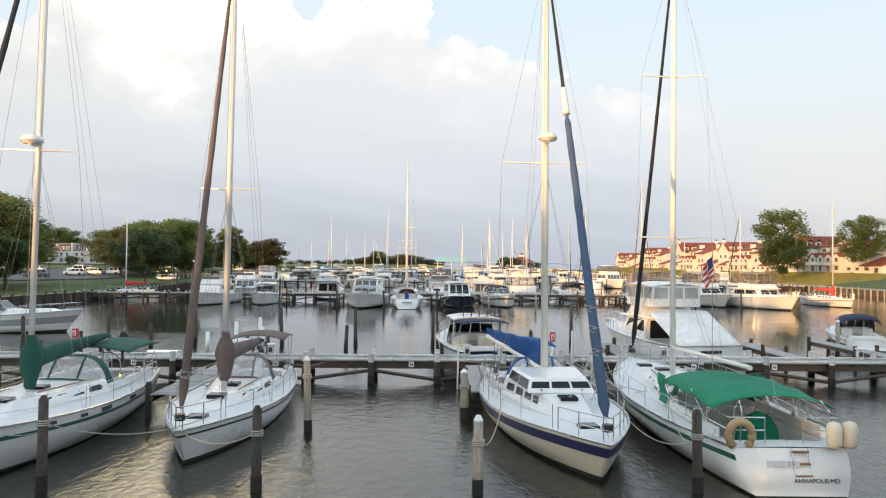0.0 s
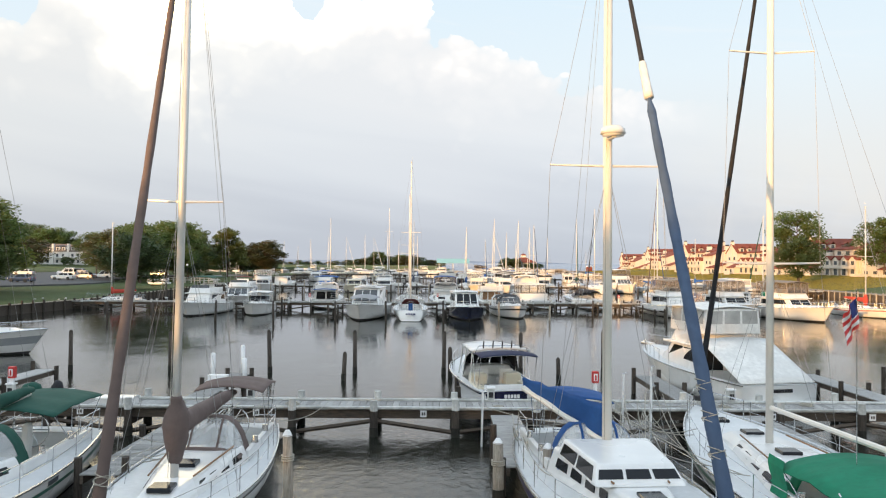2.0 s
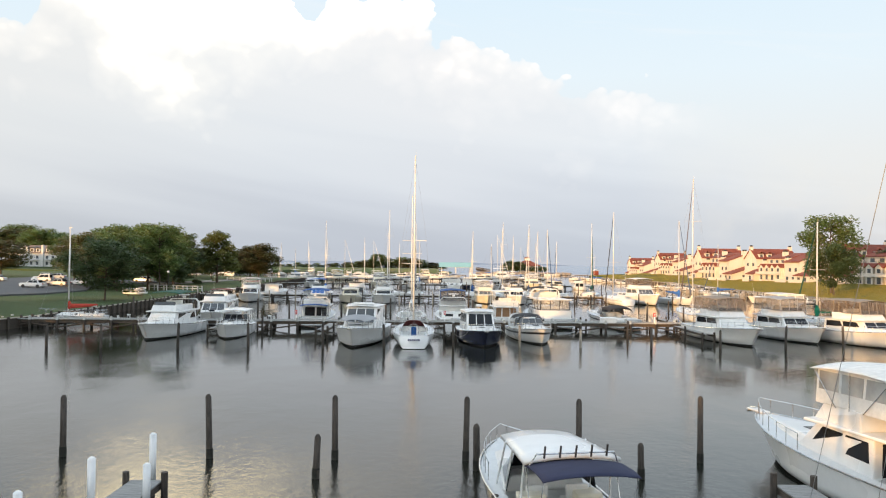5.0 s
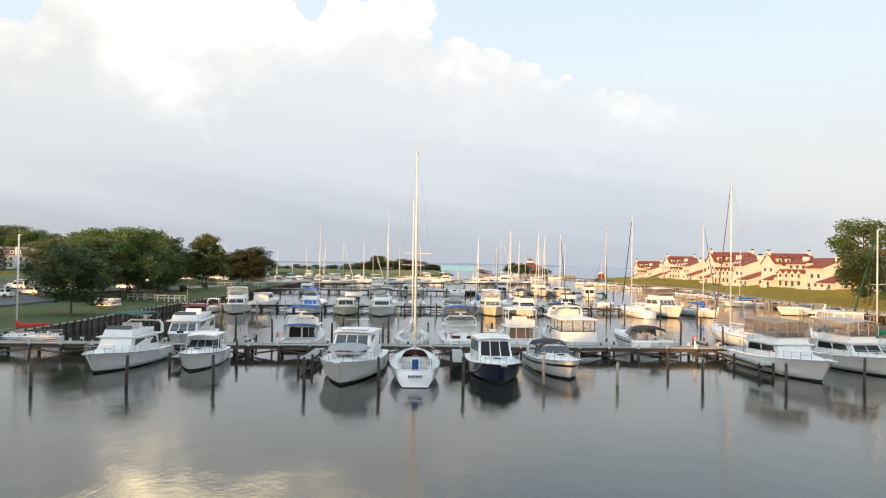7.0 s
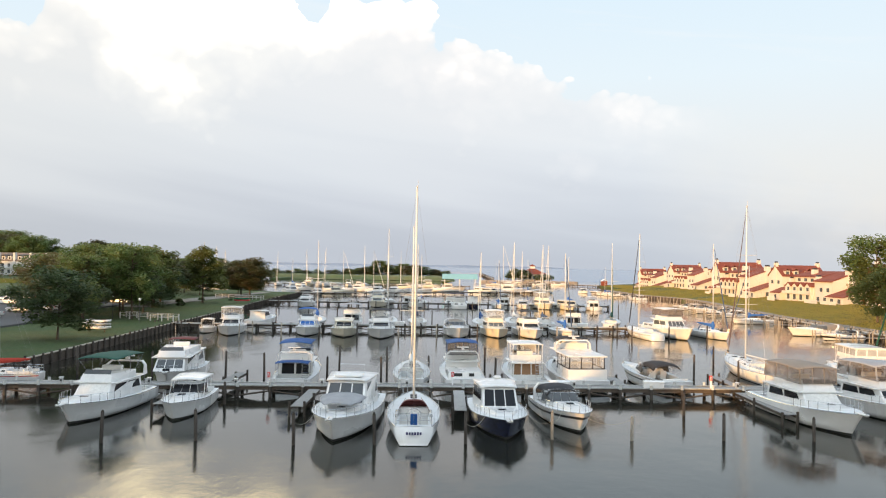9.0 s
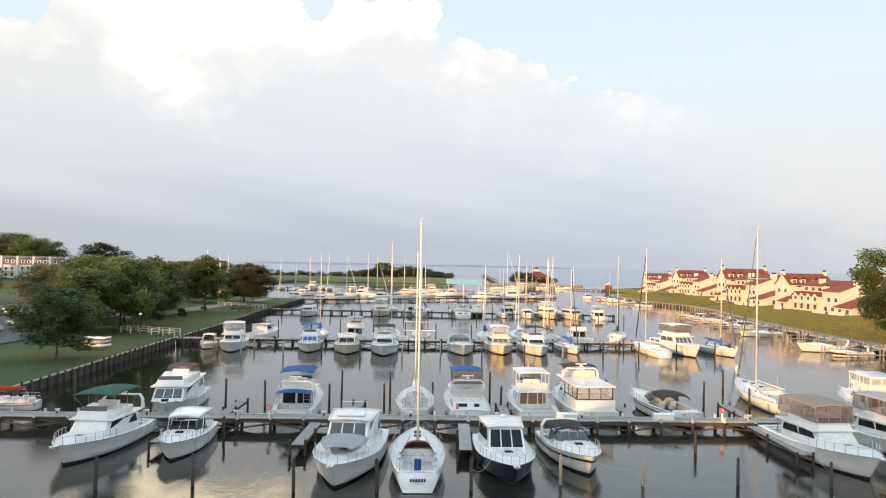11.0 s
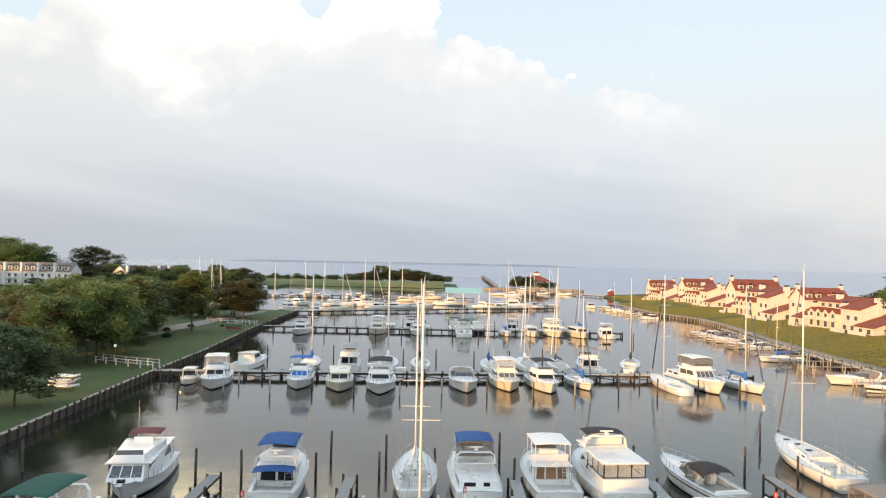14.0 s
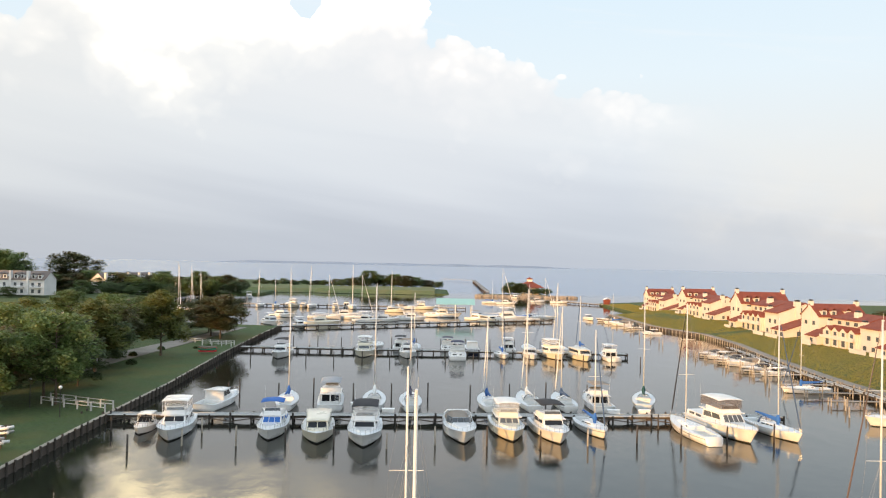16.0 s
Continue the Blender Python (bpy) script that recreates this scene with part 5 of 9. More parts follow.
# ---- docks ----
def dock(name, x0, y0, x1, y1, width, label, near=None, tops=False, bay=2.7, brace=True, z=0.92, plank_w=0.235, posts=True):
    """A plank walk on piles between two points. near: the stretch along it whose planks are single pieces."""
    L = math.hypot(x1 - x0, y1 - y0)
    root = thing(name, label, "dock", x0, y0, 0, math.degrees(math.atan2(y1 - y0, x1 - x0)), kind="structure")
    hw = width / 2
    for sy in (-1, 1):
        part("stringer", box(B_(), 0, L, sy * (hw - 0.12) - 0.05, sy * (hw - 0.12) + 0.05, z - 0.34, z - 0.05), "beam", root)
        part("kerb", box(B_(), 0, L, sy * hw - 0.11, sy * hw + 0.05, z + 0.005, z + 0.085, 0.012), "kerb", root, "whitewashed edge timber")
    pile = None
    n = int(L / bay)
    if not near and not tops:
        far_, deep = B_(), B_()
        for i in range(n + 1):
            x = L * i / n
            box(deep, x - 0.08, x + 0.08, -hw - 0.1, hw + 0.1, z - 0.58, z - 0.34)
            for sy in (-1, 1):
                tube(far_, [(x, sy * (hw + 0.12), -2.2), (x, sy * (hw + 0.12), z + random.uniform(0.0, 0.5))], 0.145, 8, 0.135)
        tagged(part("piling", far_, "pile", root), kind="stuff")
        tagged(part("crossbeams", deep, "beam", root), kind="stuff")
    for i in range(n + 1 if near or tops else 0):
        x = L * i / n
        for sy in (-1, 1):
            if pile is None:
                pile = part("pile", tube(B_(), [(0, 0, -2.2), (0, 0, z - 0.05)], 0.145, 9, 0.135), "pile", root)
                cap = part("pile_top", tube(B_(), [(0, 0, z - 0.05), (0, 0, z + 0.34)], 0.135, 9, 0.12), "kerb", root, "whitened pile top")
                foot = part("tide_band", tube(B_(), [(0, 0, -0.3), (0, 0, 0.32)], 0.152, 9), "algae", root)
                pile.location, cap.location, foot.location = (x, sy * (hw + 0.12), 0), (x, sy * (hw + 0.12), 0), (x, sy * (hw + 0.12), 0)
                xb = part("crossbeam", box(B_(), -0.08, 0.08, -hw - 0.1, hw + 0.1, z - 0.58, z - 0.34), "beam", root)
                xb.location = (x, 0, 0)
            else:
                again(pile, x, sy * (hw + 0.12), 0)
                if near:
                    again(foot, x, sy * (hw + 0.12), 0)
                if near or tops:
                    again(cap, x, sy * (hw + 0.12), random.uniform(-0.06, 0.04))
                if sy > 0:
                    again(xb, x, 0, 0)
    if brace:
        br = None
        for i in range(n):
            if i % 2 == 0:
                p, q = (0, 0, z - 0.40), (L / n, 0, 0.12)
            else:
                p, q = (0, 0, 0.12), (L / n, 0, z - 0.40)
            b = part("brace", tube(B_(), [p, q], 0.075, 4), "beam", root)
            b.location = (L * i / n, -hw - 0.02, 0)
    m = int(L / plank_w)
    single = None
    rest = []
    for i in range(m):
        x = (i + 0.5) * L / m
        if near and near[0] < x < near[1]:
            if single is None:
                single = part("plank", box(B_(), -plank_w * 0.475, plank_w * 0.475, -hw, hw, -0.045, 0.0, 0.006), "plank", root)
                single.location = (x, 0, z)
            else:
                o = again(single, x, 0, z + random.uniform(-0.006, 0.006))
                o.rotation_euler = (0, random.uniform(-0.01, 0.01), random.uniform(-0.004, 0.004))
        else:
            rest.append(x)
    if rest:
        vs, fs = [], []
        for x in rest:
            k = len(vs)
            a, zz = plank_w * 0.475, z + random.uniform(-0.006, 0.006)
            vs += [(x - a, -hw, zz - 0.045), (x + a, -hw, zz - 0.045), (x + a, hw, zz - 0.045), (x - a, hw, zz - 0.045), (x - a, -hw, zz), (x + a, -hw, zz), (x + a, hw, zz), (x - a, hw, zz)]
            fs += [(k + 4, k + 5, k + 6, k + 7), (k, k + 1, k + 5, k + 4), (k + 1, k + 2, k + 6, k + 5), (k + 2, k + 3, k + 7, k + 6), (k + 3, k, k + 4, k + 7), (k + 3, k + 2, k + 1, k)]
        me = bpy.data.meshes.new("planking")
        me.from_pydata(vs, [], fs)
        me.materials.append(M["plank"])
        o = new("planking", me)
        o.parent = root
        tagged(o, kind="stuff")
    return root


D1 = dock("dock_1", -42.0, 32.9, 36.0, 33.5, 1.55, "grey plank dock on dark piles with white edges", near=(15, 76))
D2 = dock("dock_2", -49.0, 97.7, 40.0, 102.7, 1.7, "grey plank dock with moored boats on both sides", tops=True)
D3 = dock("dock_3", -50.0, 161.6, 46.0, 168.6, 1.7, "weathered plank dock crossing the basin", near=None)
D4 = dock("dock_4", -50.0, 242.5, 42.0, 241.5, 1.7, "distant plank dock crowded with boats", near=None, brace=False)
D5 = dock("dock_5", -56.0, 299.0, 40.0, 350.0, 1.7, "far plank dock with boats", near=None, brace=False, bay=4.0)
D7 = dock("dock_7", 70.2, 150.0, 70.6, 206.0, 1.3, "weathered walkway along the bulkhead", near=None, brace=False, bay=3.2)
D8 = dock("dock_8", 70.6, 207.0, 74.2, 262.0, 1.3, "weathered walkway along the curving bulkhead", near=None, brace=False, bay=3.2)
D6 = dock("dock_6", -95.0, 418.0, 10.0, 416.0, 1.7, "farthest plank dock", near=None, brace=False, bay=4.0)


def finger(x, y0, y1, w, label="narrow finger pier on piles", z=0.80, near=True):
    """A short pier, from the dock at y0 out to y1."""
    root = thing("finger_pier", label, "finger pier", x, y0, 0, 90 if y1 > y0 else -90, "finger piers", "structure")
    L = abs(y1 - y0)
    for sy in (-1, 1):
        part("stringer", box(B_(), 0, L, sy * (w / 2 - 0.05) - 0.04, sy * (w / 2 - 0.05) + 0.04, z - 0.24, z - 0.04), "beam", root)
    m = int(L / 0.2)
    pl = None
    if not near:
        bm = B_()
        for i in range(m):
            xx = (i + 0.5) * L / m
            box(bm, xx - 0.093, xx + 0.093, -w / 2, w / 2, z - 0.04, z)
        tagged(part("planking", bm, "plank", root), kind="stuff")
        m = 0
    for i in range(m):
        xx = (i + 0.5) * L / m
        if pl is None:
            pl = part("plank", box(B_(), -0.093, 0.093, -w / 2, w / 2, -0.04, 0, 0.005), "plank", root)
            pl.location = (xx, 0, z)
        else:
            again(pl, xx, 0, z + random.uniform(-0.005, 0.005))
    pp = None
    for xx in (L * 0.45, L - 0.15):
        for sy in (-1, 1):
            if pp is None:
                pp = part("pile", tube(B_(), [(0, 0, -2), (0, 0, z + 0.3)], 0.11, 8, 0.10), "pile", root)
                pp.location = (xx, sy * (w / 2 + 0.1), 0)
            else:
                again(pp, xx, sy * (w / 2 + 0.1), random.uniform(-0.2, 0.1))
    return root


for fx, fa, fbb, fw in ((-8.9, 32.1, 24.6, 0.95), (1.45, 32.1, 25.6, 0.95), (-9.9, 34.2, 41.2, 0.9), (0.55, 34.3, 39.8, 0.95), (8.7, 34.4, 41.5, 0.95), (16.5, 34.4, 42.5, 0.95),
                        (21.3, 34.4, 43.5, 0.9), (9.9, 32.4, 27.0, 0.85), (-19.2, 34.0, 42.0, 0.9)):
    finger(fx, fa, fbb, fw, near=fx in (-8.9, 1.35, 9.9))
for fx, fa, fbb in ((-22.9, 97.4, 90.5), (-12.8, 98.1, 90.5), (-0.8, 98.8, 90.0), (23.3, 100.1, 90.5), (-21.2, 99.4, 107.0), (-10.3, 100.0, 107.0), (2.9, 100.8, 107.5), (13.9, 101.5, 108.0), (24.4, 102.2, 110.0)):
    finger(fx, fa, fbb, 0.9, near=False)


def cross_finger(x0, x1, y):
    """A short pier from the bank out between two slips."""
    root = thing("finger_pier", "short weathered finger pier between the bank slips", "finger pier", x0, y, 0, 0, "finger piers", "structure")
    L = x1 - x0
    part("planking", box(B_(), 0, L, -0.4, 0.4, 0.74, 0.84, 0.01), "plank", root)
    bm = B_()
    for k in range(5):
        for sy in (-0.48, 0.48):
            tube(bm, [(L * k / 4, sy, -2), (L * k / 4, sy, 1.3 + 0.25 * ((k * 7) % 3))], 0.12, 7, 0.10)
    tagged(part("piling", bm, "pile_light", root), kind="stuff")


for fy in (156.5, 164.5, 172.0, 183.0, 191.0, 200.0, 213.0, 219.6, 226.6, 234.0, 240.4, 246.6, 253.0, 330.0, 343.0, 354.0):
    cross_finger(60.5, (71.0 if fy < 225 or fy > 300 else 73.0), fy)


def mooring_pile(x, y, top=1.9, tilt=0.0, light=False, r=0.12):
    a = random.uniform(0, 6.3)
    root = thing("mooring_pile", "bleached timber mooring pile standing in the water" if light else "dark weathered timber mooring pile standing in the water", "mooring pile", x, y, 0, math.degrees(a), "mooring piles")
    lean = tilt * 0.03
    sh = B_()
    if y > 60:
        tube(sh, [(lean, 0, top - 0.02), (lean, 0, top + 0.13)], r * 0.92, 10, 0.03)
    part("shaft", tube(sh, [(0, 0, -2.2), (lean * 0.4, 0, top * 0.3), (lean, 0, top)], r, 10, r * 0.86), "pile_light" if light else "pile", root, smooth=True)
    if y <= 60:
        part("crown", tube(B_(), [(lean, 0, top - 0.02), (lean, 0, top + 0.10)], r * 0.92, 10, 0.05), "pile" if not light else "pvc", root)
    if y < 60:
        part("tide_band", tube(B_(), [(0, 0, -0.4), (lean * 0.2, 0, 0.35)], r * 1.06, 10), "algae", root)
    if y < 30 and random.random() < 0.6:
        bm = B_()
        for k in range(3):
            tube(bm, [(lean * 0.8 + (r + 0.01) * math.cos(q * math.pi / 6), (r + 0.01) * math.sin(q * math.pi / 6), top - 0.45 - 0.05 * k) for q in range(13)], 0.018, 5)
        part("rope_wrap", bm, "rope", root)
    return root


# round the first dock
for mx, my, mt, ml in ((-8.8, 16.9, 2.0, 0), (-4.1, 17.0, 1.8, 0), (0.8, 16.9, 1.65, 1), (5.75, 17.2, 1.75, 0), (-20.4, 46.8, 2.1, 0), (-17.5, 46.0, 1.25, 0), (-15.1, 46.8, 2.1, 0), (-9.8, 46.8, 2.2, 0),
                       (-5.6, 44.4, 1.35, 0), (-5.3, 46.8, 2.2, 0), (-0.6, 46.9, 2.2, 0), (5.2, 44.8, 1.1, 0), (3.5, 47.0, 2.15, 0), (7.9, 47.0, 2.3, 0), (15.8, 44.2, 1.7, 0), (22.6, 43.8, 1.9, 1), (27.0, 41.0, 2.0, 0), (-23.0, 42.0, 1.9, 0)):
    mooring_pile(mx, my, mt, random.uniform(-3, 3), bool(ml))
mooring_pile(-4.0, 23.0, 2.15, 2, True)
mooring_pile(2.0, 25.4, 1.35, 1, True, 0.15)
mooring_pile(0.75, 25.2, 1.5, 1, True, 0.15)
mooring_pile(-0.25, 45.6, 1.5, -1, False, 0.13)
# before and behind the second dock
for mx, my in ((-33.5, 81.0), (-28.9, 80.6), (-23.1, 81.6), (-17.6, 82.7), (-11.3, 82.0), (-6.3, 82.3), (-0.6, 83.0), (5.1, 84.7), (10.3, 84.7), (16.5, 85.2), (22.5, 85.3), (28.4, 86.0), (34.0, 87.0), (16.5, 93.7), (-19.4, 95.1)):
    mooring_pile(mx, my, random.uniform(1.5, 2.1), random.uniform(-3, 3), mx in (5.1, 10.3))
for mx, my in ((-22.9, 107.5), (-19.4, 108.4), (-13.5, 109.5), (-13.2, 115.8), (-8.3, 110.5), (-8.0, 114), (-3.6, 112.0), (2.3, 117.0), (2.8, 107.5), (13.5, 112.0), (23.5, 113.0), (29.5, 124.4), (27.6, 111.7), (-30.5, 109), (-38, 109.5)):
    mooring_pile(mx, my, random.uniform(2.0, 2.7), random.uniform(-3, 3))
# before and behind the third dock
for mx, my in ((-43.7, 155.3), (-37.9, 145.8), (-32.8, 148.8), (-32.5, 155.5), (-26.6, 149.2), (-21.2, 151.0), (-15.3, 150.1), (-9.0, 149.2), (-3.3, 151.4), (2.9, 151.4), (9.4, 151.9), (15.2, 152.3), (21.7, 154.3), (27.3, 154.7), (33.2, 155.1), (39.5, 156.0), (26.8, 162.7)):
    mooring_pile(mx, my, random.uniform(1.7, 2.3), random.uniform(-2, 2), random.random() < 0.2)
for mx, my in ((-35.2, 177.5), (-35.0, 183.5), (-28.0, 180.0), (-23.1, 183.7), (-16.4, 181.0), (-10.3, 180.0), (-4.6, 184.0), (2.2, 182.0), (8.6, 183.0), (14.6, 184.0), (21.5, 185.0)):
    mooring_pile(mx, my, random.uniform(2.2, 2.8), random.uniform(-2, 2))
for i in range(15):
    mooring_pile(-44 + 6.1 * i, 228.0 + random.uniform(-1.5, 1.5), 2.0)
for i in range(12):
    mooring_pile(-40 + 6.3 * i, 255.5 + random.uniform(-2, 2), 2.3)
# slips along the right-hand bank
for i in range(30):
    mooring_pile(60.5 + random.uniform(-2.5, 2.5), 168 + i * 5.4, random.uniform(1.4, 2.4), 0, True)


def pvc_pole(x, y, top):
    root = thing("fender_pole", "white plastic sleeve over a pole beside the finger pier", "fender pole", x, y, 0, 0, "white fender poles")
    part("sleeve", tube(B_(), [(0, 0, 0.5), (0, 0, top)], 0.10, 12), "pvc", root, smooth=True)
    part("pole", tube(B_(), [(0, 0, -2), (0, 0, 0.6)], 0.085, 8), "pile", root)
    part("cap", tube(B_(), [(0, 0, top), (0, 0, top + 0.05)], 0.108, 12, 0.05), "pvc", root)


for px_, py_, pt_ in ((-11.4, 37.2, 1.6), (-10.5, 39.0, 1.95), (-9.9, 41.6, 2.0), (-9.3, 39.6, 1.65)):
    pvc_pole(px_, py_, pt_)


def pedestal(x, y, z=0.92):
    root = thing("power_pedestal", "white power pedestal with a sloped cap on the dock edge", "power pedestal", x, y, z, 0, "power pedestals")
    part("post", box(B_(), -0.13, 0.13, -0.10, 0.10, 0.0, 0.48, 0.02), "kerb", root)
    part("cap", slab(B_(), [(-0.16, -0.13, 0.48), (0.16, -0.13, 0.48), (0.16, 0.13, 0.48), (-0.16, 0.13, 0.48)], (0, 0, 0.05)), "pvc", root)
    part("socket_panel", box(B_(), -0.08, 0.08, -0.118, -0.10, 0.16, 0.36, 0.004), "black", root)


for i in range(6):
    pedestal(-25.0 + 8.7 * i, 33.95)
for i in range(9):
    pedestal(-34 + 7.2 * i, 98.35 + 0.4 * i, 0.92)


def extinguisher_post(x, y, z=0.9):
    root = thing("extinguisher_post", "red fire extinguisher cabinet on a white post", "fire extinguisher", x, y, z, 0, "extinguisher posts")
    part("post", box(B_(), -0.06, 0.06, -0.06, 0.06, 0, 0.75), "pvc", root)
    part("cabinet", box(B_(), -0.12, 0.12, -0.10, 0.10, 0.72, 1.14, 0.02), "red", root)
    part("door_glass", box(B_(), -0.07, 0.07, -0.112, -0.098, 0.80, 1.06), "pvc", root, "pale cabinet door window")
    part("bottle", tube(B_(), [(0, -0.116, 0.82), (0, -0.116, 1.02)], 0.035, 8, 0.025), "red", root)


for ex, ey in ((4.9, 34.05), (-16.3, 34.0), (-16.8, 98.9), (-1.3, 100.9), (21.2, 101.3)):
    extinguisher_post(ex, ey)


def dock_box(x, y, z=0.92, w=0.85, rz=0, low=1.0):
    root = thing("dock_box", "white fibreglass dock box with a rounded lid", "dock box", x, y, z, rz, "dock boxes")
    part("body", box(B_(), -w, w, -0.32, 0.32, 0.0, 0.48 * low, 0.04, 2), "white", root)
    part("lid", sheet(B_(), lambda u, v: Vector(((2 * u - 1) * (w + 0.04), (2 * v - 1) * 0.36, 0.52 * low + 0.10 * low * (1 - (2 * v - 1) ** 2))), 4, 8, 0.05), "white", root)


for bx_, by_ in ((-11.9, 32.75), (16.2, 101.3), (7.9, 100.6), (-14.7, 170.3), (-9.9, 166.2), (22.0, 168.4), (26.5, 168.8)):
    dock_box(bx_, by_, 0.92, 0.6 if by_ < 50 else 0.85, 0, 0.55 if by_ < 50 else 1.0)


# ---- boats at the first dock ----
r = F1 = place("sailboat", "white sloop with green stripe, green bimini and green sail cover", "sailboat", -11.15, 16.3, 3.0, 13.2, 1.0, "sailboats at the first dock")
hf1 = sailboat(r, 13.2, 3.9, "white", "stripe_green", 15.7, 0.56, "c_black", "c_dkgreen", "c_dkgreen", "c_dkgreen", (0.47,), 8.35, mast_mat="alu", stripe_v=(0.80, 0.86), fb=1.35, fs=1.05, jib_r=0.10, boom_up=0.85, bim_y=(0.02, 0.26), hood_h=0.85)
heel(F1, 1.3)
r = F2 = place("sailboat", "white sloop with brown sail covers and brown bimini", "sailboat", -6.45, 19.3, 2.0, 11.6, 0.85, "sailboats at the first dock")
sailboat(r, 11.6, 3.25, "white", "stripe_black", 14.7, 0.60, "c_brown", "c_brown", "c_brown", "c_brown", (0.45,), None, stripe_v=(0.88, 0.92), fb=0.95, fs=0.88, jib_r=0.10, mast_r=0.095, boom_up=1.0, boom_tilt=-0.12, bim_y=(0.02, 0.19), bim_w=0.60, bim=1.45, hood_h=0.86)
heel(F2, 0.8)
r = F3 = place("sailboat", "cream cruising sloop with navy sheer stripe and blue canvas", "sailboat", 3.70, 18.5, 4.5, 12.6, 1.4, "sailboats at the first dock")
sailboat(r, 12.6, 3.9, "cream", "stripe_blue", 15.0, 0.425, "c_slate", "c_blue", "c_blue", "c_blue", (0.508,), 9.05, stripe_v=(0.76, 0.93), fb=1.04, fs=0.90, pilot=True, jib_r=0.115, mast_mat="paintmast", mast_r=0.12, stack=False, spr=0.40, win="glass", two_tone=True, boom_tilt=0.75, boom_up=0.35, bag=True, swing=1.35, bim_y=(0.06, 0.22), bim_w=0.50, bim=1.35, hood_h=0.95)
GREEN = place_stern("sailboat", "white sloop with emerald green bimini, stern to the open water", "sailboat", 7.85, 17.3, 180.0, 14.8, "sailboats at the first dock")
hg = sailboat(GREEN, 14.8, 4.1, "white", "stripe_green", 15.8, 0.595, "c_black", None, None, "c_green", (0.325, 0.705), None, stripe_v=(0.82, 0.90), fb=1.2, fs=0.98, tuck=0.9, mast_mat="paintmast", mast_r=0.10, jib_r=0.085, spr=0.33, boom_up=1.0, boom_tilt=0.2)

r = B1 = place_stern("sport_cruiser", "navy-hulled sport boat with white hardtop and navy awning", "motor boat", 2.1, 36.4, 191.0, 8.6, "motor boats")
express(r, 8.6, 3.0, "navy", None, "c_navy", hard=True, arch=False)
r = B2 = place_stern("sportfishing_yacht", "white sportfishing yacht with clear bridge enclosure and cockpit cover", "motor yacht", 13.2, 37.6, 192.0, 11.6, "motor yachts")
motor_yacht(r, 11.6, 3.9, "sportfish", "white", None, "bimini", "c_white", house=(0.34, 0.66), enclosed="vinyl", aft="c_white", front=3)
r = place("sport_cruiser", "white express cruiser with tinted windows", "motor boat", -26.5, 54.2, 98.0, 11.0, 1.0, "motor boats")
express(r, 11.0, 3.4, "white", "stripe_grey", "c_white", arch=True)
r = place_stern("sport_cruiser", "small white cruiser with navy bimini", "motor boat", 24.6, 44.2, 165.0, 7.5, "motor boats")
express(r, 7.5, 2.7, "white", "stripe_black", "c_navy", arch=False)

# ---- boats at the second dock, bows out ----
JOIN[0] = True
R1 = place("trawler_yacht", "white trawler yacht with flying bridge and green bimini", "motor yacht", -27.6, 86.7, -2.0, 11.6, 1.0, "motor yachts")
motor_yacht(R1, 11.6, 4.1, "sedan", "white", None, "bimini", "c_dkgreen", house=(0.24, 0.68), visor=True, hh=1.25, arch=True)
R2 = place("sport_cruiser", "white sport boat with hardtop over a glazed screen", "motor boat", -21.1, 88.5, 5.0, 9.4, 0.9, "motor boats")
express(R2, 9.4, 3.2, "white", None, None, hard=True, arch=False)
R3 = place("motor_yacht", "wide white hardtop motor yacht with grey foredeck cover", "motor yacht", -9.0, 82.7, -2.0, 13.2, 1.1, "motor yachts")
motor_yacht(R3, 13.2, 4.5, "sedan", "white", None, None, "c_white", house=(0.26, 0.62), win="glass_grey", hh=2.0, fly=False)
part("foredeck_cover", sheet(B_(), lambda u, v: Vector(((2 * u - 1) * (1.55 - 0.75 * v ** 2), 1.35 + 2.75 * v, 2.20 - 0.10 * v + 0.30 * (1 - abs(2 * u - 1) ** 3) * (1 - 0.5 * v))), 12, 8, 0.03), "c_grey", R3, "pale grey canvas over the foredeck", smooth=True)
part("roof_hatch", box(B_(), -0.95, 0.95, -1.6, -0.3, 3.28, 3.42, 0.04), "white", R3)
part("roof_rail", tube(B_(), [(-0.9, -2.2, 3.3), (-0.9, -2.2, 3.95), (0.9, -2.2, 3.95), (0.9, -2.2, 3.3)], 0.02, 6), "steel", R3)
R4 = place_stern("sailboat", "white racing sloop with open transom and dark sprayhood", "sailboat", -3.9, 82.9, 182.5, 12.0, "sailboats at the second dock")
sailboat(R4, 12.0, 3.7, "white", None, 16.9, 0.55, None, None, None, "c_maroon", (0.5,), None, tuck=1.2, spr=0.34, boom_on=False, mast_mat="paintmast", hood_win="c_maroon")
for k in range(6):
    part("name_mark", box(B_(), -0.48 + 0.17 * k, -0.36 + 0.17 * k, -6.62, -6.50, 0.66, 0.82), "stripe_blue", R4)
part("boarding_gear", box(B_(), -0.22, 0.22, -5.6, -5.3, 1.0, 1.75, 0.08, 2), "c_blue", R4, "blue cover over the helm")
R5 = place("lobster_yacht", "navy-hulled downeast yacht with white house and three dark windscreens", "motor yacht", 2.1, 84.4, 3.0, 11.2, 1.1, "motor yachts")
motor_yacht(R5, 11.2, 4.0, "lobster", "navy", None, None, "c_white", house=(0.22, 0.62), fly=False, hh=1.75)
radome(R5, 0, -1.0, 3.25)
R6 = place("sport_cruiser", "white express cruiser with black bimini and dark hull windows", "motor boat", 7.3, 87.0, 7.0, 10.0, 1.0, "motor boats")
express(R6, 10.0, 3.4, "white", "stripe_black", "c_black", arch=True, stripe_v=(0.74, 0.84))
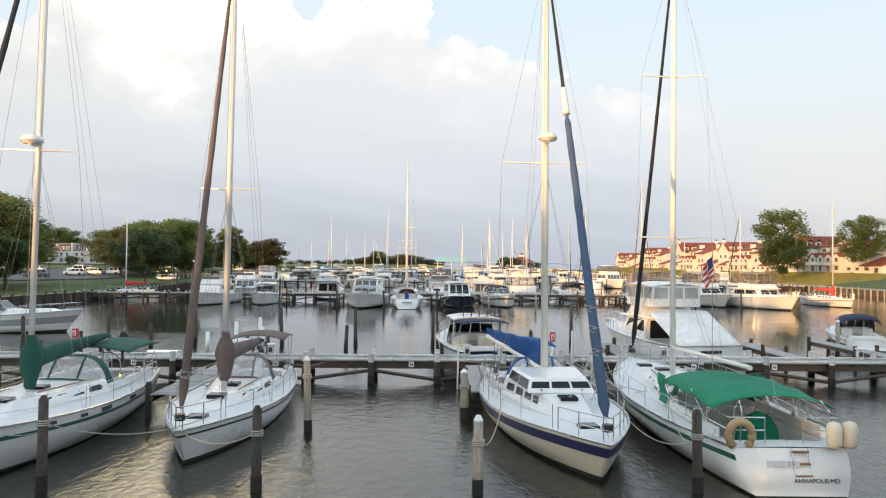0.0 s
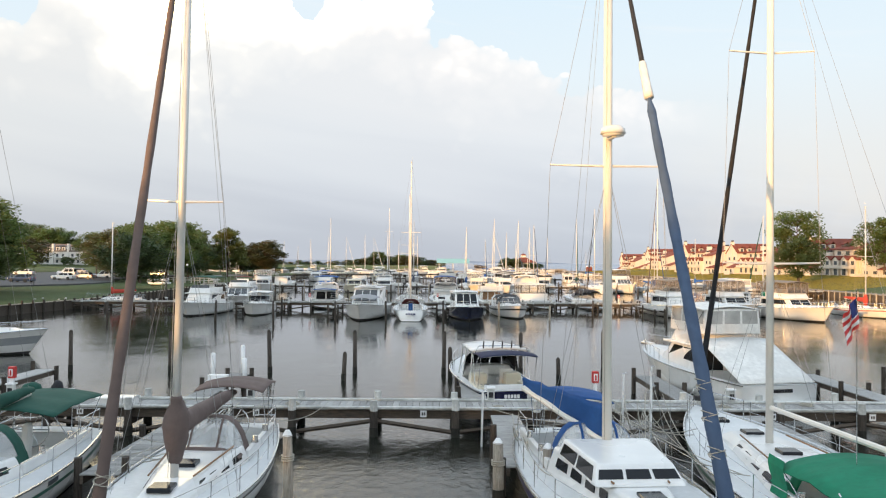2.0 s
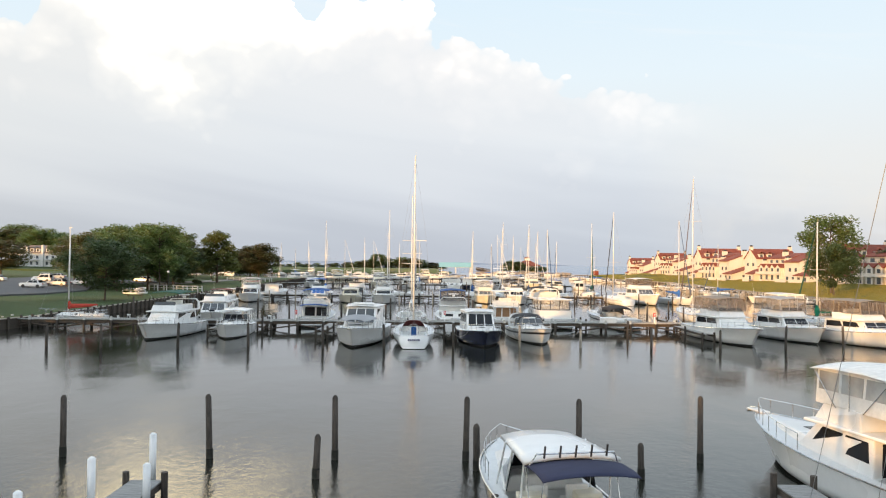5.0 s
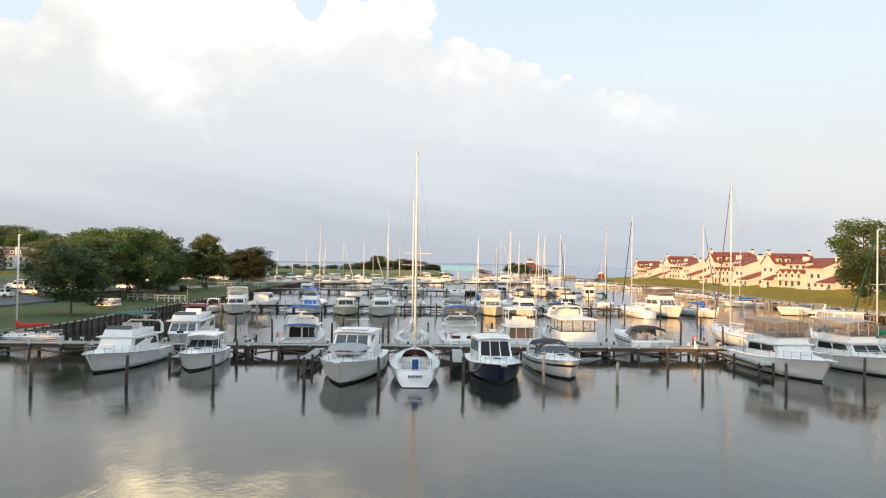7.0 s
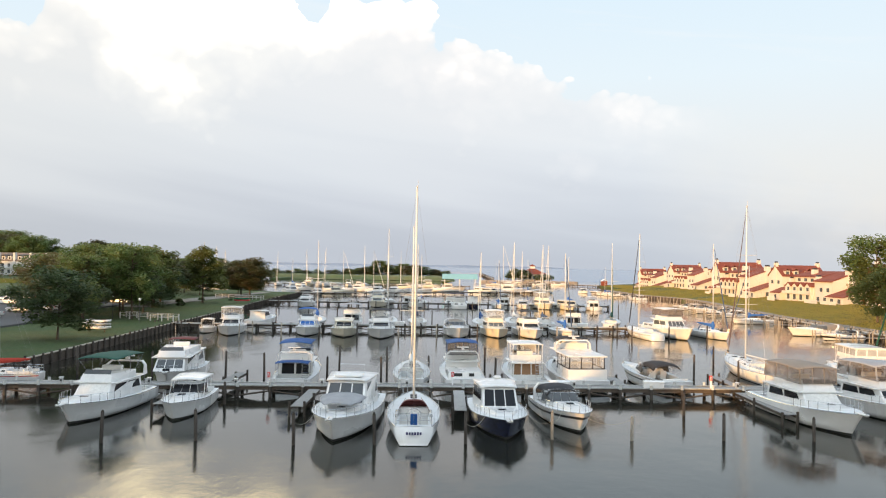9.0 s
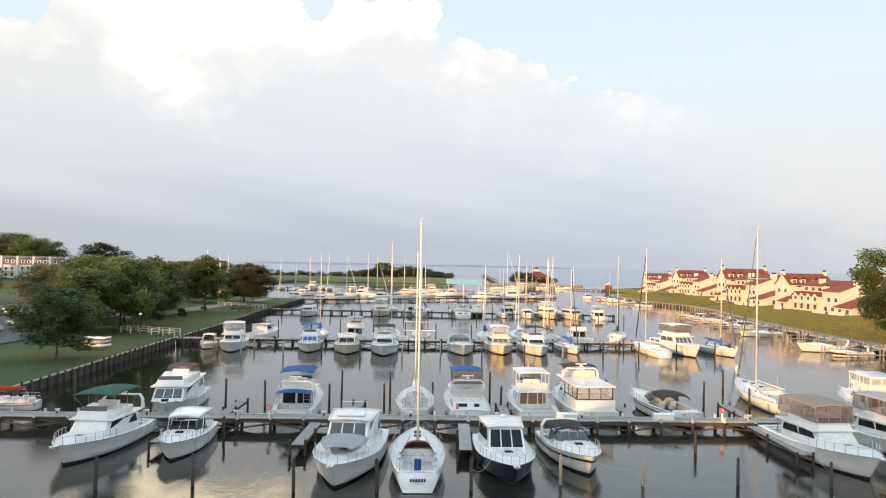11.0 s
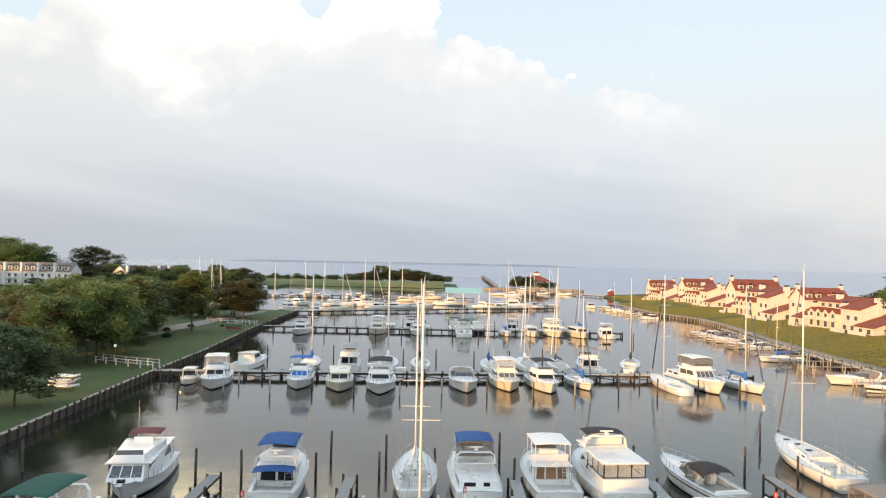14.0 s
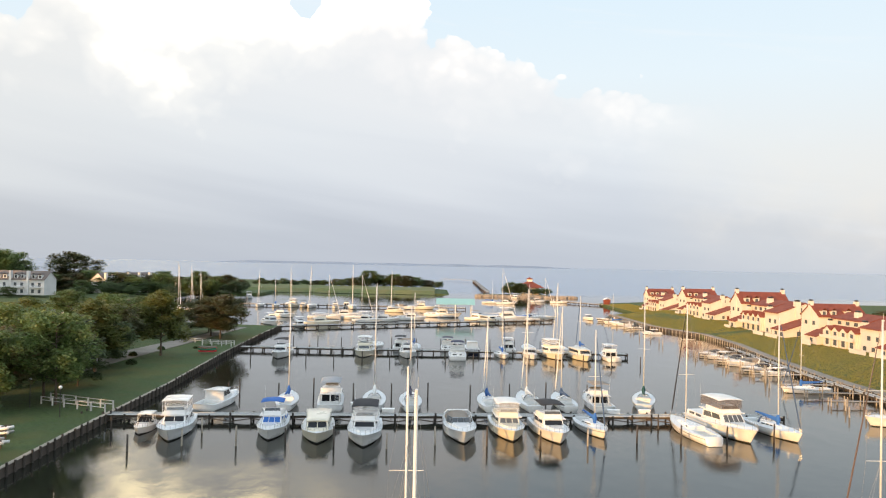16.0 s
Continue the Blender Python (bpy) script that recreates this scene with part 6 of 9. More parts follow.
R7 = place("motor_yacht", "white motor yacht with tan bridge enclosure", "motor yacht", 26.0, 87.2, 3.5, 13.2, 1.2, "motor yachts")
motor_yacht(R7, 13.2, 4.4, "sedan", "white", None, "bimini", "c_tan", house=(0.25, 0.66), enclosed="vinyl_tan", visor=True)
R8 = place("motor_yacht", "white motor yacht with grey bridge enclosure", "motor yacht", 33.2, 90.0, 6.0, 12.4, 1.1, "motor yachts")
motor_yacht(R8, 12.4, 4.2, "sedan", "white", None, "bimini", "c_grey", house=(0.25, 0.66), enclosed="vinyl_tan", front=2)
# ---- behind the second dock ----
S0 = place("sailboat", "small white sloop with red sail cover and stern arch", "sailboat", -46.0, 104.3, -82.0, 7.4, 0.6, "sailboats at the second dock")
sailboat(S0, 7.4, 2.6, "white", "stripe_red", 10.6, 0.56, None, "c_red", None, None, (0.5,), None, stack=False)
S1 = place("houseboat_yacht", "white trawler with three windscreens and maroon bimini", "motor yacht", -26.4, 101.5, 8.0, 12.0, 0.4, "motor yachts")
motor_yacht(S1, 12.0, 4.2, "sedan", "white", None, None, "c_maroon", house=(0.16, 0.90), hh=1.5, win="glass_grey", front=3)
canopy(S1, -3.4, -1.0, 1.25, 3.75, 0.10, "c_maroon", 0.06, 2.85)
S2 = place_stern("aft_cabin_yacht", "white sedan cruiser with royal blue canvas and awning", "motor yacht", -15.6, 102.1, 183.0, 11.4, "motor yachts")
motor_yacht(S2, 11.4, 4.0, "sedan", "white", None, "bimini", "c_blue", house=(0.26, 0.66), arch=True)
canopy(S2, -5.2, -3.4, 1.5, 2.35, 0.12, "c_blue", 0.05, 1.1, name="awning")
S3 = place_stern("ketch", "white double-masted ketch with pale canvas top", "sailboat", -5.0, 102.9, 182.0, 12.2, "sailboats at the second dock")
sailboat(S3, 12.2, 3.6, "white", "stripe_grey", 15.0, 0.58, "c_white", "c_white", None, "c_white", (0.5,), None, mizzen=(0.16, 11.0), mast_mat="paintmast", spr=0.36)
S4 = place_stern("aft_cabin_yacht", "white aft-cabin yacht with blue bridge canvas", "motor yacht", -0.1, 103.3, 184.0, 11.8, "motor yachts")
motor_yacht(S4, 11.8, 4.0, "aft_cabin", "white", None, "bimini", "c_blue", house=(0.34, 0.66), enclosed="vinyl_tan", arch=True)
S5 = place_stern("sportfishing_yacht", "white convertible yacht with hardtop and varnished cockpit doors", "motor yacht", 6.0, 103.6, 184.0, 11.4, "motor yachts")
motor_yacht(S5, 11.4, 4.0, "sportfish", "white", None, "hardtop", "c_white", house=(0.30, 0.66), door="wood")
S6 = place_stern("sundeck_yacht", "white sundeck yacht with black-framed enclosure and black bimini", "motor yacht", 11.0, 103.3, 186.0, 12.6, "motor yachts")
motor_yacht(S6, 12.6, 4.4, "sundeck", "white", None, "bimini", "c_black", house=(0.34, 0.70), arch=True)
S7 = place_stern("sport_cruiser", "white express cruiser with black cockpit cover, stern to the dock", "motor boat", 19.0, 103.6, 192.0, 11.0, "motor boats")
express(S7, 11.0, 3.5, "white", "stripe_black", "c_black", arch=False, stripe_v=(0.76, 0.84))
S8 = place_stern("sailboat", "white sloop with dark furled jib and grey deck canvas", "sailboat", 30.3, 108.0, 179.0, 15.0, "sailboats at the second dock")
sailboat(S8, 15.0, 4.3, "white", None, 18.2, 0.62, "c_brown", None, None, "vinyl", (0.36, 0.68), None, spr=0.30, jib_r=0.07)
S9 = place_stern("trawler_yacht", "white trawler yacht with framed wheelhouse", "motor yacht", 38.5, 105.0, 176.0, 12.0, "motor yachts")
motor_yacht(S9, 12.0, 4.2, "sedan", "white", None, "hardtop", "c_white", house=(0.26, 0.66), enclosed="vinyl")
r = place_stern("sailboat", "white sloop with dark green sail cover", "sailboat", 42.6, 103.6, 182.0, 11.0, "sailboats at the second dock")
sailboat(r, 11.0, 3.4, "white", "stripe_green", 12.4, 0.50, "c_dkgreen", "c_green", None, None, (0.5,))
r = place("motor_yacht", "white motor yacht with brown bridge enclosure", "motor yacht", 39.0, 85.4, 14.0, 12.8, 1.1, "motor yachts")
motor_yacht(r, 12.8, 4.3, "sedan", "white", None, "bimini", "c_tan", house=(0.25, 0.66), enclosed="vinyl_tan", front=2)
r = place("sailboat", "white sloop with bright red sail cover", "sailboat", 49.0, 92.0, 6.0, 9.5, 0.8, "sailboats at the second dock")
sailboat(r, 9.5, 3.6, "white", "stripe_red", 12.8, 0.56, None, "c_red", None, None, (0.5,))

# ---- boats at the third dock, bows out ----
LITE[0] = True
r = place("runabout", "small white runabout with outboard", "motor boat", -39.8, 154.0, 6.0, 6.0, 0.5, "motor boats")
express(r, 6.0, 2.3, "white", None, "c_white", hard=True, arch=False)
T1 = place("sportfishing_yacht", "white convertible yacht with grey tender on the foredeck", "motor yacht", -35.0, 150.6, 10.0, 12.6, 1.1, "motor yachts")
motor_yacht(T1, 12.6, 4.3, "sportfish", "white", None, "hardtop", "c_white", house=(0.28, 0.62), enclosed="vinyl", tender=True, front=2)
T2 = place("aft_cabin_yacht", "white cruiser with royal blue bimini and blue windscreen cover", "motor yacht", -23.5, 152.2, 6.0, 11.4, 1.0, "motor yachts")
motor_yacht(T2, 11.4, 3.9, "aft_cabin", "white", None, "bimini", "c_royal", house=(0.34, 0.64), win="c_royal")
T3 = place("houseboat_yacht", "cream boxy motor yacht with dark windscreen", "motor yacht", -17.4, 150.5, 7.0, 11.6, 0.6, "motor yachts")
motor_yacht(T3, 11.6, 4.2, "sedan", "cream", None, None, "c_tan", house=(0.12, 0.82), hh=1.35, fly=False, front=2)
T4 = place("motor_yacht", "white flybridge yacht with black bimini and dark windscreen", "motor yacht", -11.8, 149.6, 3.0, 13.0, 1.2, "motor yachts")
motor_yacht(T4, 13.0, 4.4, "sedan", "white", None, "bimini", "c_black", house=(0.24, 0.66), front=1, enclosed="vinyl")
T5 = place("sport_cruiser", "white express cruiser with tan cockpit enclosure", "motor boat", 0.2, 152.2, 4.0, 12.2, 1.1, "motor boats")
express(T5, 12.2, 4.1, "white", None, "c_tan", cover="c_tan", arch=True)
T6 = place("trawler_yacht", "cream trawler yacht with clear bridge enclosure", "motor yacht", 6.3, 153.8, 3.0, 12.4, 1.1, "motor yachts")
motor_yacht(T6, 12.4, 4.3, "sedan", "cream", None, "bimini", "c_white", house=(0.28, 0.66), enclosed="vinyl", win="glass_grey")
T7 = place("motor_yacht", "white flybridge yacht with black bimini and red-brown windscreen", "motor yacht", 12.0, 153.0, 5.0, 12.4, 1.1, "motor yachts")
motor_yacht(T7, 12.4, 4.2, "sedan", "white", None, "bimini", "c_black", house=(0.28, 0.66), front=1)
T8 = place("sailboat", "white sloop with bright blue sail cover", "sailboat", 18.0, 156.2, 8.0, 10.2, 0.7, "sailboats at the third dock")
sailboat(T8, 10.2, 3.4, "white", "stripe_grey", 13.5, 0.60, "c_slate", "c_royal", None, None, (0.5,))
T9 = place_stern("sailboat", "white sloop with open cockpit, stern to the open water", "sailboat", 31.0, 153.6, 187.0, 12.6, "sailboats at the third dock")
sailboat(T9, 12.6, 3.8, "white", "stripe_grey", 17.0, 0.62, "c_black", None, None, None, (0.4, 0.7), None, tuck=0.7)
T10 = place("motor_yacht", "large white motor yacht with glazed wheelhouse", "motor yacht", 36.2, 155.0, 9.0, 15.5, 1.4, "motor yachts")
motor_yacht(T10, 15.5, 4.8, "aft_cabin", "white", None, "bimini", "c_white", house=(0.34, 0.68), win="glass_grey", hh=1.5, front=4, enclosed="vinyl_tan")
T11 = place("sailboat", "white sloop with blue sail cover and dark furled jib", "sailboat", 42.6, 156.0, 10.0, 11.8, 0.8, "sailboats at the third dock")
sailboat(T11, 11.8, 3.6, "white", None, 15.5, 0.58, "c_slate", "c_royal", None, "c_slate", (0.5,))
# ---- behind the third dock ----
LITE[0] = True
r = place_stern("trawler_yacht", "white trawler yacht with low wheelhouse", "motor yacht", -36.5, 169.2, 170.0, 11.0, "motor yachts")
motor_yacht(r, 11.0, 3.8, "lobster", "white", None, None, "c_white", house=(0.30, 0.64), fly=False, hh=1.5)
r = place_stern("sailboat", "white sloop with blue sail cover", "sailboat", -25.2, 170.0, 185.0, 11.0, "sailboats at the third dock")
sailboat(r, 11.0, 3.4, "white", "stripe_blue", 15.5, 0.6, None, "c_royal", None, None, (0.5,))
U1 = place_stern("motor_yacht", "white flybridge yacht with grey bimini", "motor yacht", -18.7, 170.5, 185.0, 11.6, "motor yachts")
motor_yacht(U1, 11.6, 4.0, "sedan", "white", None, "bimini", "c_grey", house=(0.22, 0.70))
U2 = place_stern("sailboat", "white sloop with two tall pale spars", "sailboat", -12.3, 170.8, 184.0, 12.4, "sailboats at the third dock")
sailboat(U2, 12.4, 3.6, "white", "stripe_grey", 18.0, 0.6, "c_white", "c_white", None, "c_black", (0.36, 0.68))
U3 = place_stern("sailboat", "white sloop with navy canvas", "sailboat", -6.8, 171.0, 184.0, 11.4, "sailboats at the third dock")
sailboat(U3, 11.4, 3.5, "white", "stripe_blue", 15.2, 0.6, "c_slate", "c_navy", None, "c_navy", (0.5,))
U4 = place_stern("sailboat", "white sloop with blue boom cover", "sailboat", 5.0, 171.8, 184.0, 10.6, "sailboats at the third dock")
sailboat(U4, 10.6, 3.3, "white", None, 13.8, 0.6, "c_white", "c_blue", None, None, (0.5,))
U5 = place_stern("sailboat", "pale sloop with furled white sails and black sprayhood", "sailboat", 11.4, 172.2, 184.0, 12.0, "sailboats at the third dock")
sailboat(U5, 12.0, 3.7, "white", None, 15.8, 0.6, "c_white", "c_white", None, "c_black", (0.36, 0.68))
r = place_stern("sailboat", "white sloop with slate sail cover", "sailboat", 16.8, 172.8, 184.0, 11.0, "sailboats at the third dock")
sailboat(r, 11.0, 3.5, "white", "stripe_grey", 15.4, 0.6, "c_white", "c_slate", None, "c_white", (0.5,))
r = place_stern("trawler_yacht", "white trawler with tan canvas", "motor yacht", 22.0, 173.5, 184.0, 10.4, "motor yachts")
motor_yacht(r, 10.4, 3.7, "sedan", "white", None, "bimini", "c_tan", house=(0.26, 0.66))
U6 = place("sailboat", "white sloop with dark green canvas", "sailboat", 28.4, 176.0, 165.0, 12.0, 11.0, "sailboats at the third dock")
sailboat(U6, 12.0, 3.6, "white", "stripe_green", 16.0, 0.6, "c_dkgreen", "c_dkgreen", None, "c_dkgreen", (0.5,))


# ---- boats farther out: the same kinds again ----
def again_boat(src, x, y, hd, s=1.0):
    m = pose(x, y, 0, 0, 0, turn_for(hd)) @ Matrix.Scale(s, 4)
    if src.name not in USED:
        USED.add(src.name)
        src.matrix_basis = m
        return src
    return copy_thing(src, m)


def far_kind(name, label, category, build):
    """One plain example of a kind, moored far out, from which the others are copied."""
    root = thing(name, label, category, 0, 0, 0, 0, "boats at the far docks")
    build(root)
    return root


LITE[0] = 2
T4 = far_kind("motor_yacht", "white flybridge yacht with black bimini", "motor yacht", lambda o: motor_yacht(o, 13.0, 4.4, "sedan", "white", None, "bimini", "c_black", house=(0.24, 0.66), front=1))
T6 = far_kind("trawler_yacht", "cream trawler yacht with white bridge top", "motor yacht", lambda o: motor_yacht(o, 12.4, 4.3, "sedan", "cream", None, "bimini", "c_white", house=(0.28, 0.66), enclosed="vinyl", win="glass_grey"))
T7 = far_kind("motor_yacht", "white flybridge yacht with tan bimini", "motor yacht", lambda o: motor_yacht(o, 12.4, 4.2, "sedan", "white", None, "bimini", "c_tan", house=(0.28, 0.66), front=2))
S6 = far_kind("sundeck_yacht", "white sundeck yacht with navy bimini", "motor yacht", lambda o: motor_yacht(o, 12.6, 4.4, "aft_cabin", "white", None, "bimini", "c_navy", house=(0.34, 0.70), arch=True))
T8 = far_kind("sailboat", "white sloop with bright blue sail cover", "sailboat", lambda o: sailboat(o, 10.2, 3.4, "white", "stripe_grey", 13.5, 0.60, "c_slate", "c_royal", None, None, (0.5,)))
R5 = far_kind("lobster_yacht", "dark-hulled yacht with white house", "motor yacht", lambda o: motor_yacht(o, 11.2, 4.0, "lobster", "navy", None, None, "c_white", house=(0.22, 0.62), fly=False, hh=1.75))
T3 = far_kind("houseboat_yacht", "cream boxy motor yacht with dark windscreen", "motor yacht", lambda o: motor_yacht(o, 11.6, 4.2, "sedan", "cream", None, None, "c_tan", house=(0.12, 0.82), hh=1.35, fly=False, front=2))
S5 = far_kind("sportfishing_yacht", "white convertible yacht with hardtop", "motor yacht", lambda o: motor_yacht(o, 11.4, 4.0, "sportfish", "white", None, "hardtop", "c_white", house=(0.30, 0.66)))
R2 = far_kind("sport_cruiser", "white sport boat with hardtop", "motor boat", lambda o: express(o, 9.4, 3.2, "white", None, None, hard=True, arch=False))
S7 = far_kind("sport_cruiser", "white express cruiser with black bimini", "motor boat", lambda o: express(o, 11.0, 3.5, "white", "stripe_black", "c_black", arch=True))
T5 = far_kind("sport_cruiser", "white express cruiser with tan cockpit cover", "motor boat", lambda o: express(o, 12.2, 4.1, "white", None, "c_tan", cover="c_tan", arch=True))
T9 = far_kind("sailboat", "white sloop with bare boom", "sailboat", lambda o: sailboat(o, 12.6, 3.8, "white", None, 16.5, 0.62, "c_white", None, None, None, (0.5,), None))
T10 = far_kind("motor_yacht", "large white motor yacht with glazed wheelhouse", "motor yacht", lambda o: motor_yacht(o, 15.5, 4.8, "aft_cabin", "white", None, "bimini", "c_white", house=(0.34, 0.68), win="glass_grey", hh=1.5, front=4))
R1, R3, R6, S2, S9, U4 = S5, T3, S7, S6, S5, T8
USED = set()
# the fourth dock, bows and sterns out, with gaps between
for src, x, y, hd, s in ((T4, -38.4, 233.0, 2, 0.95), (T6, -20.1, 238.0, 0, 1.05), (T7, -10.0, 237.5, 2, 0.95), (S6, 1.5, 236.0, 180, 0.95), (T8, 12.0, 239.0, 6, 0.95), (R2, 18.8, 238.5, 4, 0.95), (T6, 24.2, 240.0, 10, 1.0), (T3, 30.4, 238.0, 8, 1.0), (S5, 37.0, 238.5, 184, 0.9),
                         (T9, -18.4, 251.5, 2, 1.0), (T4, -12.2, 250.5, 180, 0.9), (T8, -8.9, 251.0, 182, 1.1), (S2, -0.5, 251.5, 180, 0.85), (R5, 5.4, 250.5, 184, 0.9), (S5, 14.6, 252.0, 182, 0.95), (T9, 19.8, 252.0, 180, 0.95), (T9, 27.4, 252.0, 184, 1.05), (T8, 33.0, 251.5, 184, 1.1)):
    again_boat(src, x, y, hd, s)
# the fifth dock, lying broadside
for src, x, y, hd, s in ((T10, -58.7, 316.0, 30, 0.85), (T4, -61.5, 350.0, 60, 0.95), (S5, -47.7, 308.0, 20, 0.95), (T6, -41.9, 318.0, 95, 0.95), (T9, -45.1, 345.0, 85, 1.0), (T7, -38.9, 358.0, 100, 1.0), (S5, -28.2, 334.0, 75, 1.05), (T4, -22.0, 338.0, 90, 0.9), (T9, -33.0, 347.0, 85, 1.0), (S6, -13.0, 346.0, 98, 1.0),
                         (T10, -0.8, 365.0, 82, 1.15), (T7, 12.6, 352.0, 50, 0.95), (T3, 16.0, 346.0, 30, 0.9), (T10, 23.6, 350.0, 100, 1.3), (T9, 20.4, 357.0, 90, 1.2), (T8, 31.0, 352.0, 85, 1.1), (T7, 33.5, 362.0, 95, 0.9), (T9, 38.5, 366.0, 80, 1.0)):
    again_boat(src, x, y, hd, s)
# the farthest dock and the mouth of the basin
for src, x, y, hd, s in ((T10, -106.6, 480.0, 10, 0.9), (T9, -84.7, 411.0, 4, 1.0), (T8, -77.4, 411.0, 2, 1.05), (T6, -69.6, 411.5, 0, 0.95), (T4, -64.9, 412.0, 2, 0.8), (T9, -73.4, 424.0, 182, 1.1), (T9, -61.0, 411.0, 0, 1.15), (R1, -50.0, 411.0, 4, 0.9), (T7, -46.2, 424.0, 182, 0.8), (T9, -42.0, 409.0, 8, 1.2),
                         (T5, -17.4, 413.0, 85, 0.95), (T6, -10.0, 414.0, 90, 0.9), (T9, -24.1, 411.0, 0, 1.05), (R3, -21.1, 390.0, 85, 0.8), (T7, 34.0, 470.0, 80, 0.9), (R2, 55.0, 500.0, 100, 1.0), (T5, 66.0, 492.0, 80, 0.9), (S9, 46.0, 540.0, 10, 0.9), (T8, 26.0, 476.0, 70, 1.0)):
    again_boat(src, x, y, hd, s)
# slips along the right-hand bank
for src, x, y, hd, s in ((R2, 57.9, 366.0, 10, 0.95), (S7, 63.5, 360.0, -80, 0.8), (T8, 63.8, 347.0, -82, 0.9), (T5, 64.3, 339.0, -80, 0.75), (R6, 64.6, 324.0, -80, 0.8), (R2, 66.0, 306.0, -80, 0.75), (S7, 65.1, 249.6, -76, 0.8), (R2, 65.0, 243.4, -80, 0.8), (R6, 65.3, 237.2, -82, 0.85), (T5, 65.8, 230.6, -80, 0.8),
                         (S7, 65.4, 222.6, -84, 0.85), (R2, 66.2, 216.4, -80, 0.75), (U4, 62.6, 195.5, -84, 0.95), (T5, 62.5, 168.0, -82, 0.9), (S7, 63.0, 160.5, -80, 0.85)):
    again_boat(src, x, y, hd, s)
# the yard basin beyond the lawn
for src, x, y, hd, s in ((T4, -133.7, 372.0, 70, 0.9), (T6, -128.0, 364.0, 80, 0.8), (R2, -121.0, 372.0, 75, 1.0), (S7, -118.7, 360.0, 80, 0.95), (T5, -111.3, 350.0, 80, 0.9), (T9, -112.0, 380.0, 30, 1.2), (T9, -104.0, 372.0, 30, 1.1), (T9, -99.0, 368.0, 30, 1.0), (R3, -128.5, 347.0, 70, 0.8), (S2, -140.0, 388.0, 70, 0.8), (S7, -141.0, 352.0, 75, 0.9), (R2, -136.0, 340.0, 80, 0.9), (T5, -122.0, 338.0, 85, 0.8)):
    again_boat(src, x, y, hd, s)

LITE[0] = False


# ---- trees ----
def make_tree(name, seed, hgt, spread, trunk_h, leaf, label, n_leaf=2600, shape="round", leaf_size=0.34, limbs=9):
    """A tapered trunk with limbs, and a crown of many single leaf sprays gathered round the limb ends."""
    rg = random.Random(seed)
    root = thing(name, label, "tree", 0, 0, 0)
    tr = B_()
    bend = Vector((rg.uniform(-0.4, 0.4), rg.uniform(-0.4, 0.4), 0))
    tube(tr, [Vector((0, 0, -0.4)), Vector((0, 0, 0.3)) * 1.0, bend * 0.3 + Vector((0, 0, trunk_h)), bend + Vector((0, 0, hgt * 0.86))], hgt * 0.022, 9, hgt * 0.005)
    ends = []
    for i in range(limbs):
        z = trunk_h + (hgt * 0.88 - trunk_h) * (i + rg.random() * 0.6) / limbs
        k = (z - trunk_h) / (hgt - trunk_h)
        reach = spread * ((1 - k) ** 0.75 + 0.12 if shape == "cone" else (math.sin(math.pi * (0.16 + 0.80 * k)) ** 0.8))
        a = i * 2.4 + rg.uniform(-0.5, 0.5)
        p0 = bend * k + Vector((0, 0, z))
        p2 = p0 + Vector((math.cos(a) * reach, math.sin(a) * reach, rg.uniform(0.05, 0.32) * reach + 0.2))
        p1 = p0.lerp(p2, 0.5) + Vector((0, 0, 0.12 * reach))
        tube(tr, [p0, p1, p2], hgt * 0.008, 5, 0.02)
        ends += [(p2, 0.36), (p1, 0.30), (p0.lerp(p2, 0.78) + Vector((rg.uniform(-1, 1), rg.uniform(-1, 1), rg.uniform(-0.3, 0.6))) * 0.36 * spread, 0.30)]
    ends.append((bend + Vector((0, 0, hgt * 0.93)), 0.32))
    part("trunk", tr, "bark", root)
    vs, fs = [], []
    for i in range(n_leaf):
        c, rr = ends[rg.randrange(len(ends))]
        rad = rr * spread * (rg.random() ** 0.45)
        th, ph = rg.uniform(0, 6.283), math.acos(rg.uniform(-1, 1))
        p = c + Vector((math.sin(ph) * math.cos(th), math.sin(ph) * math.sin(th), 0.72 * math.cos(ph))) * rad
        if p.z < trunk_h * 0.75:
            continue
        sz = leaf_size * rg.uniform(0.6, 1.35)
        a, b = rg.uniform(0, 6.283), rg.uniform(-0.7, 0.7)
        ux = Vector((math.cos(a), math.sin(a), b)).normalized() * sz
        uy = Vector((-math.sin(a) * 0.7, math.cos(a) * 0.7, rg.uniform(-0.6, 0.6))).normalized() * sz * 0.62
        k = len(vs)
        up = Vector((0, 0, 0.16 * sz))
        vs += [p - ux, p - uy * 0.9 + up, p + ux, p + uy + up]
        fs += [(k, k + 1, k + 2), (k, k + 2, k + 3)]
    me = bpy.data.meshes.new("crown")
    me.from_pydata([tuple(v) for v in vs], [], fs)
    me.materials.append(M[leaf])
    crown = new("crown", me)
    crown.parent = root
    return root


def tree_at(src, x, y, rz, s, z=None, wide=1.0):
    zz = land_height(x, y) if z is None else z
    return copy_thing(src, pose(x, y, zz, 0, 0, rz) @ Matrix.Diagonal((s * wide, s * wide, s, 1)))


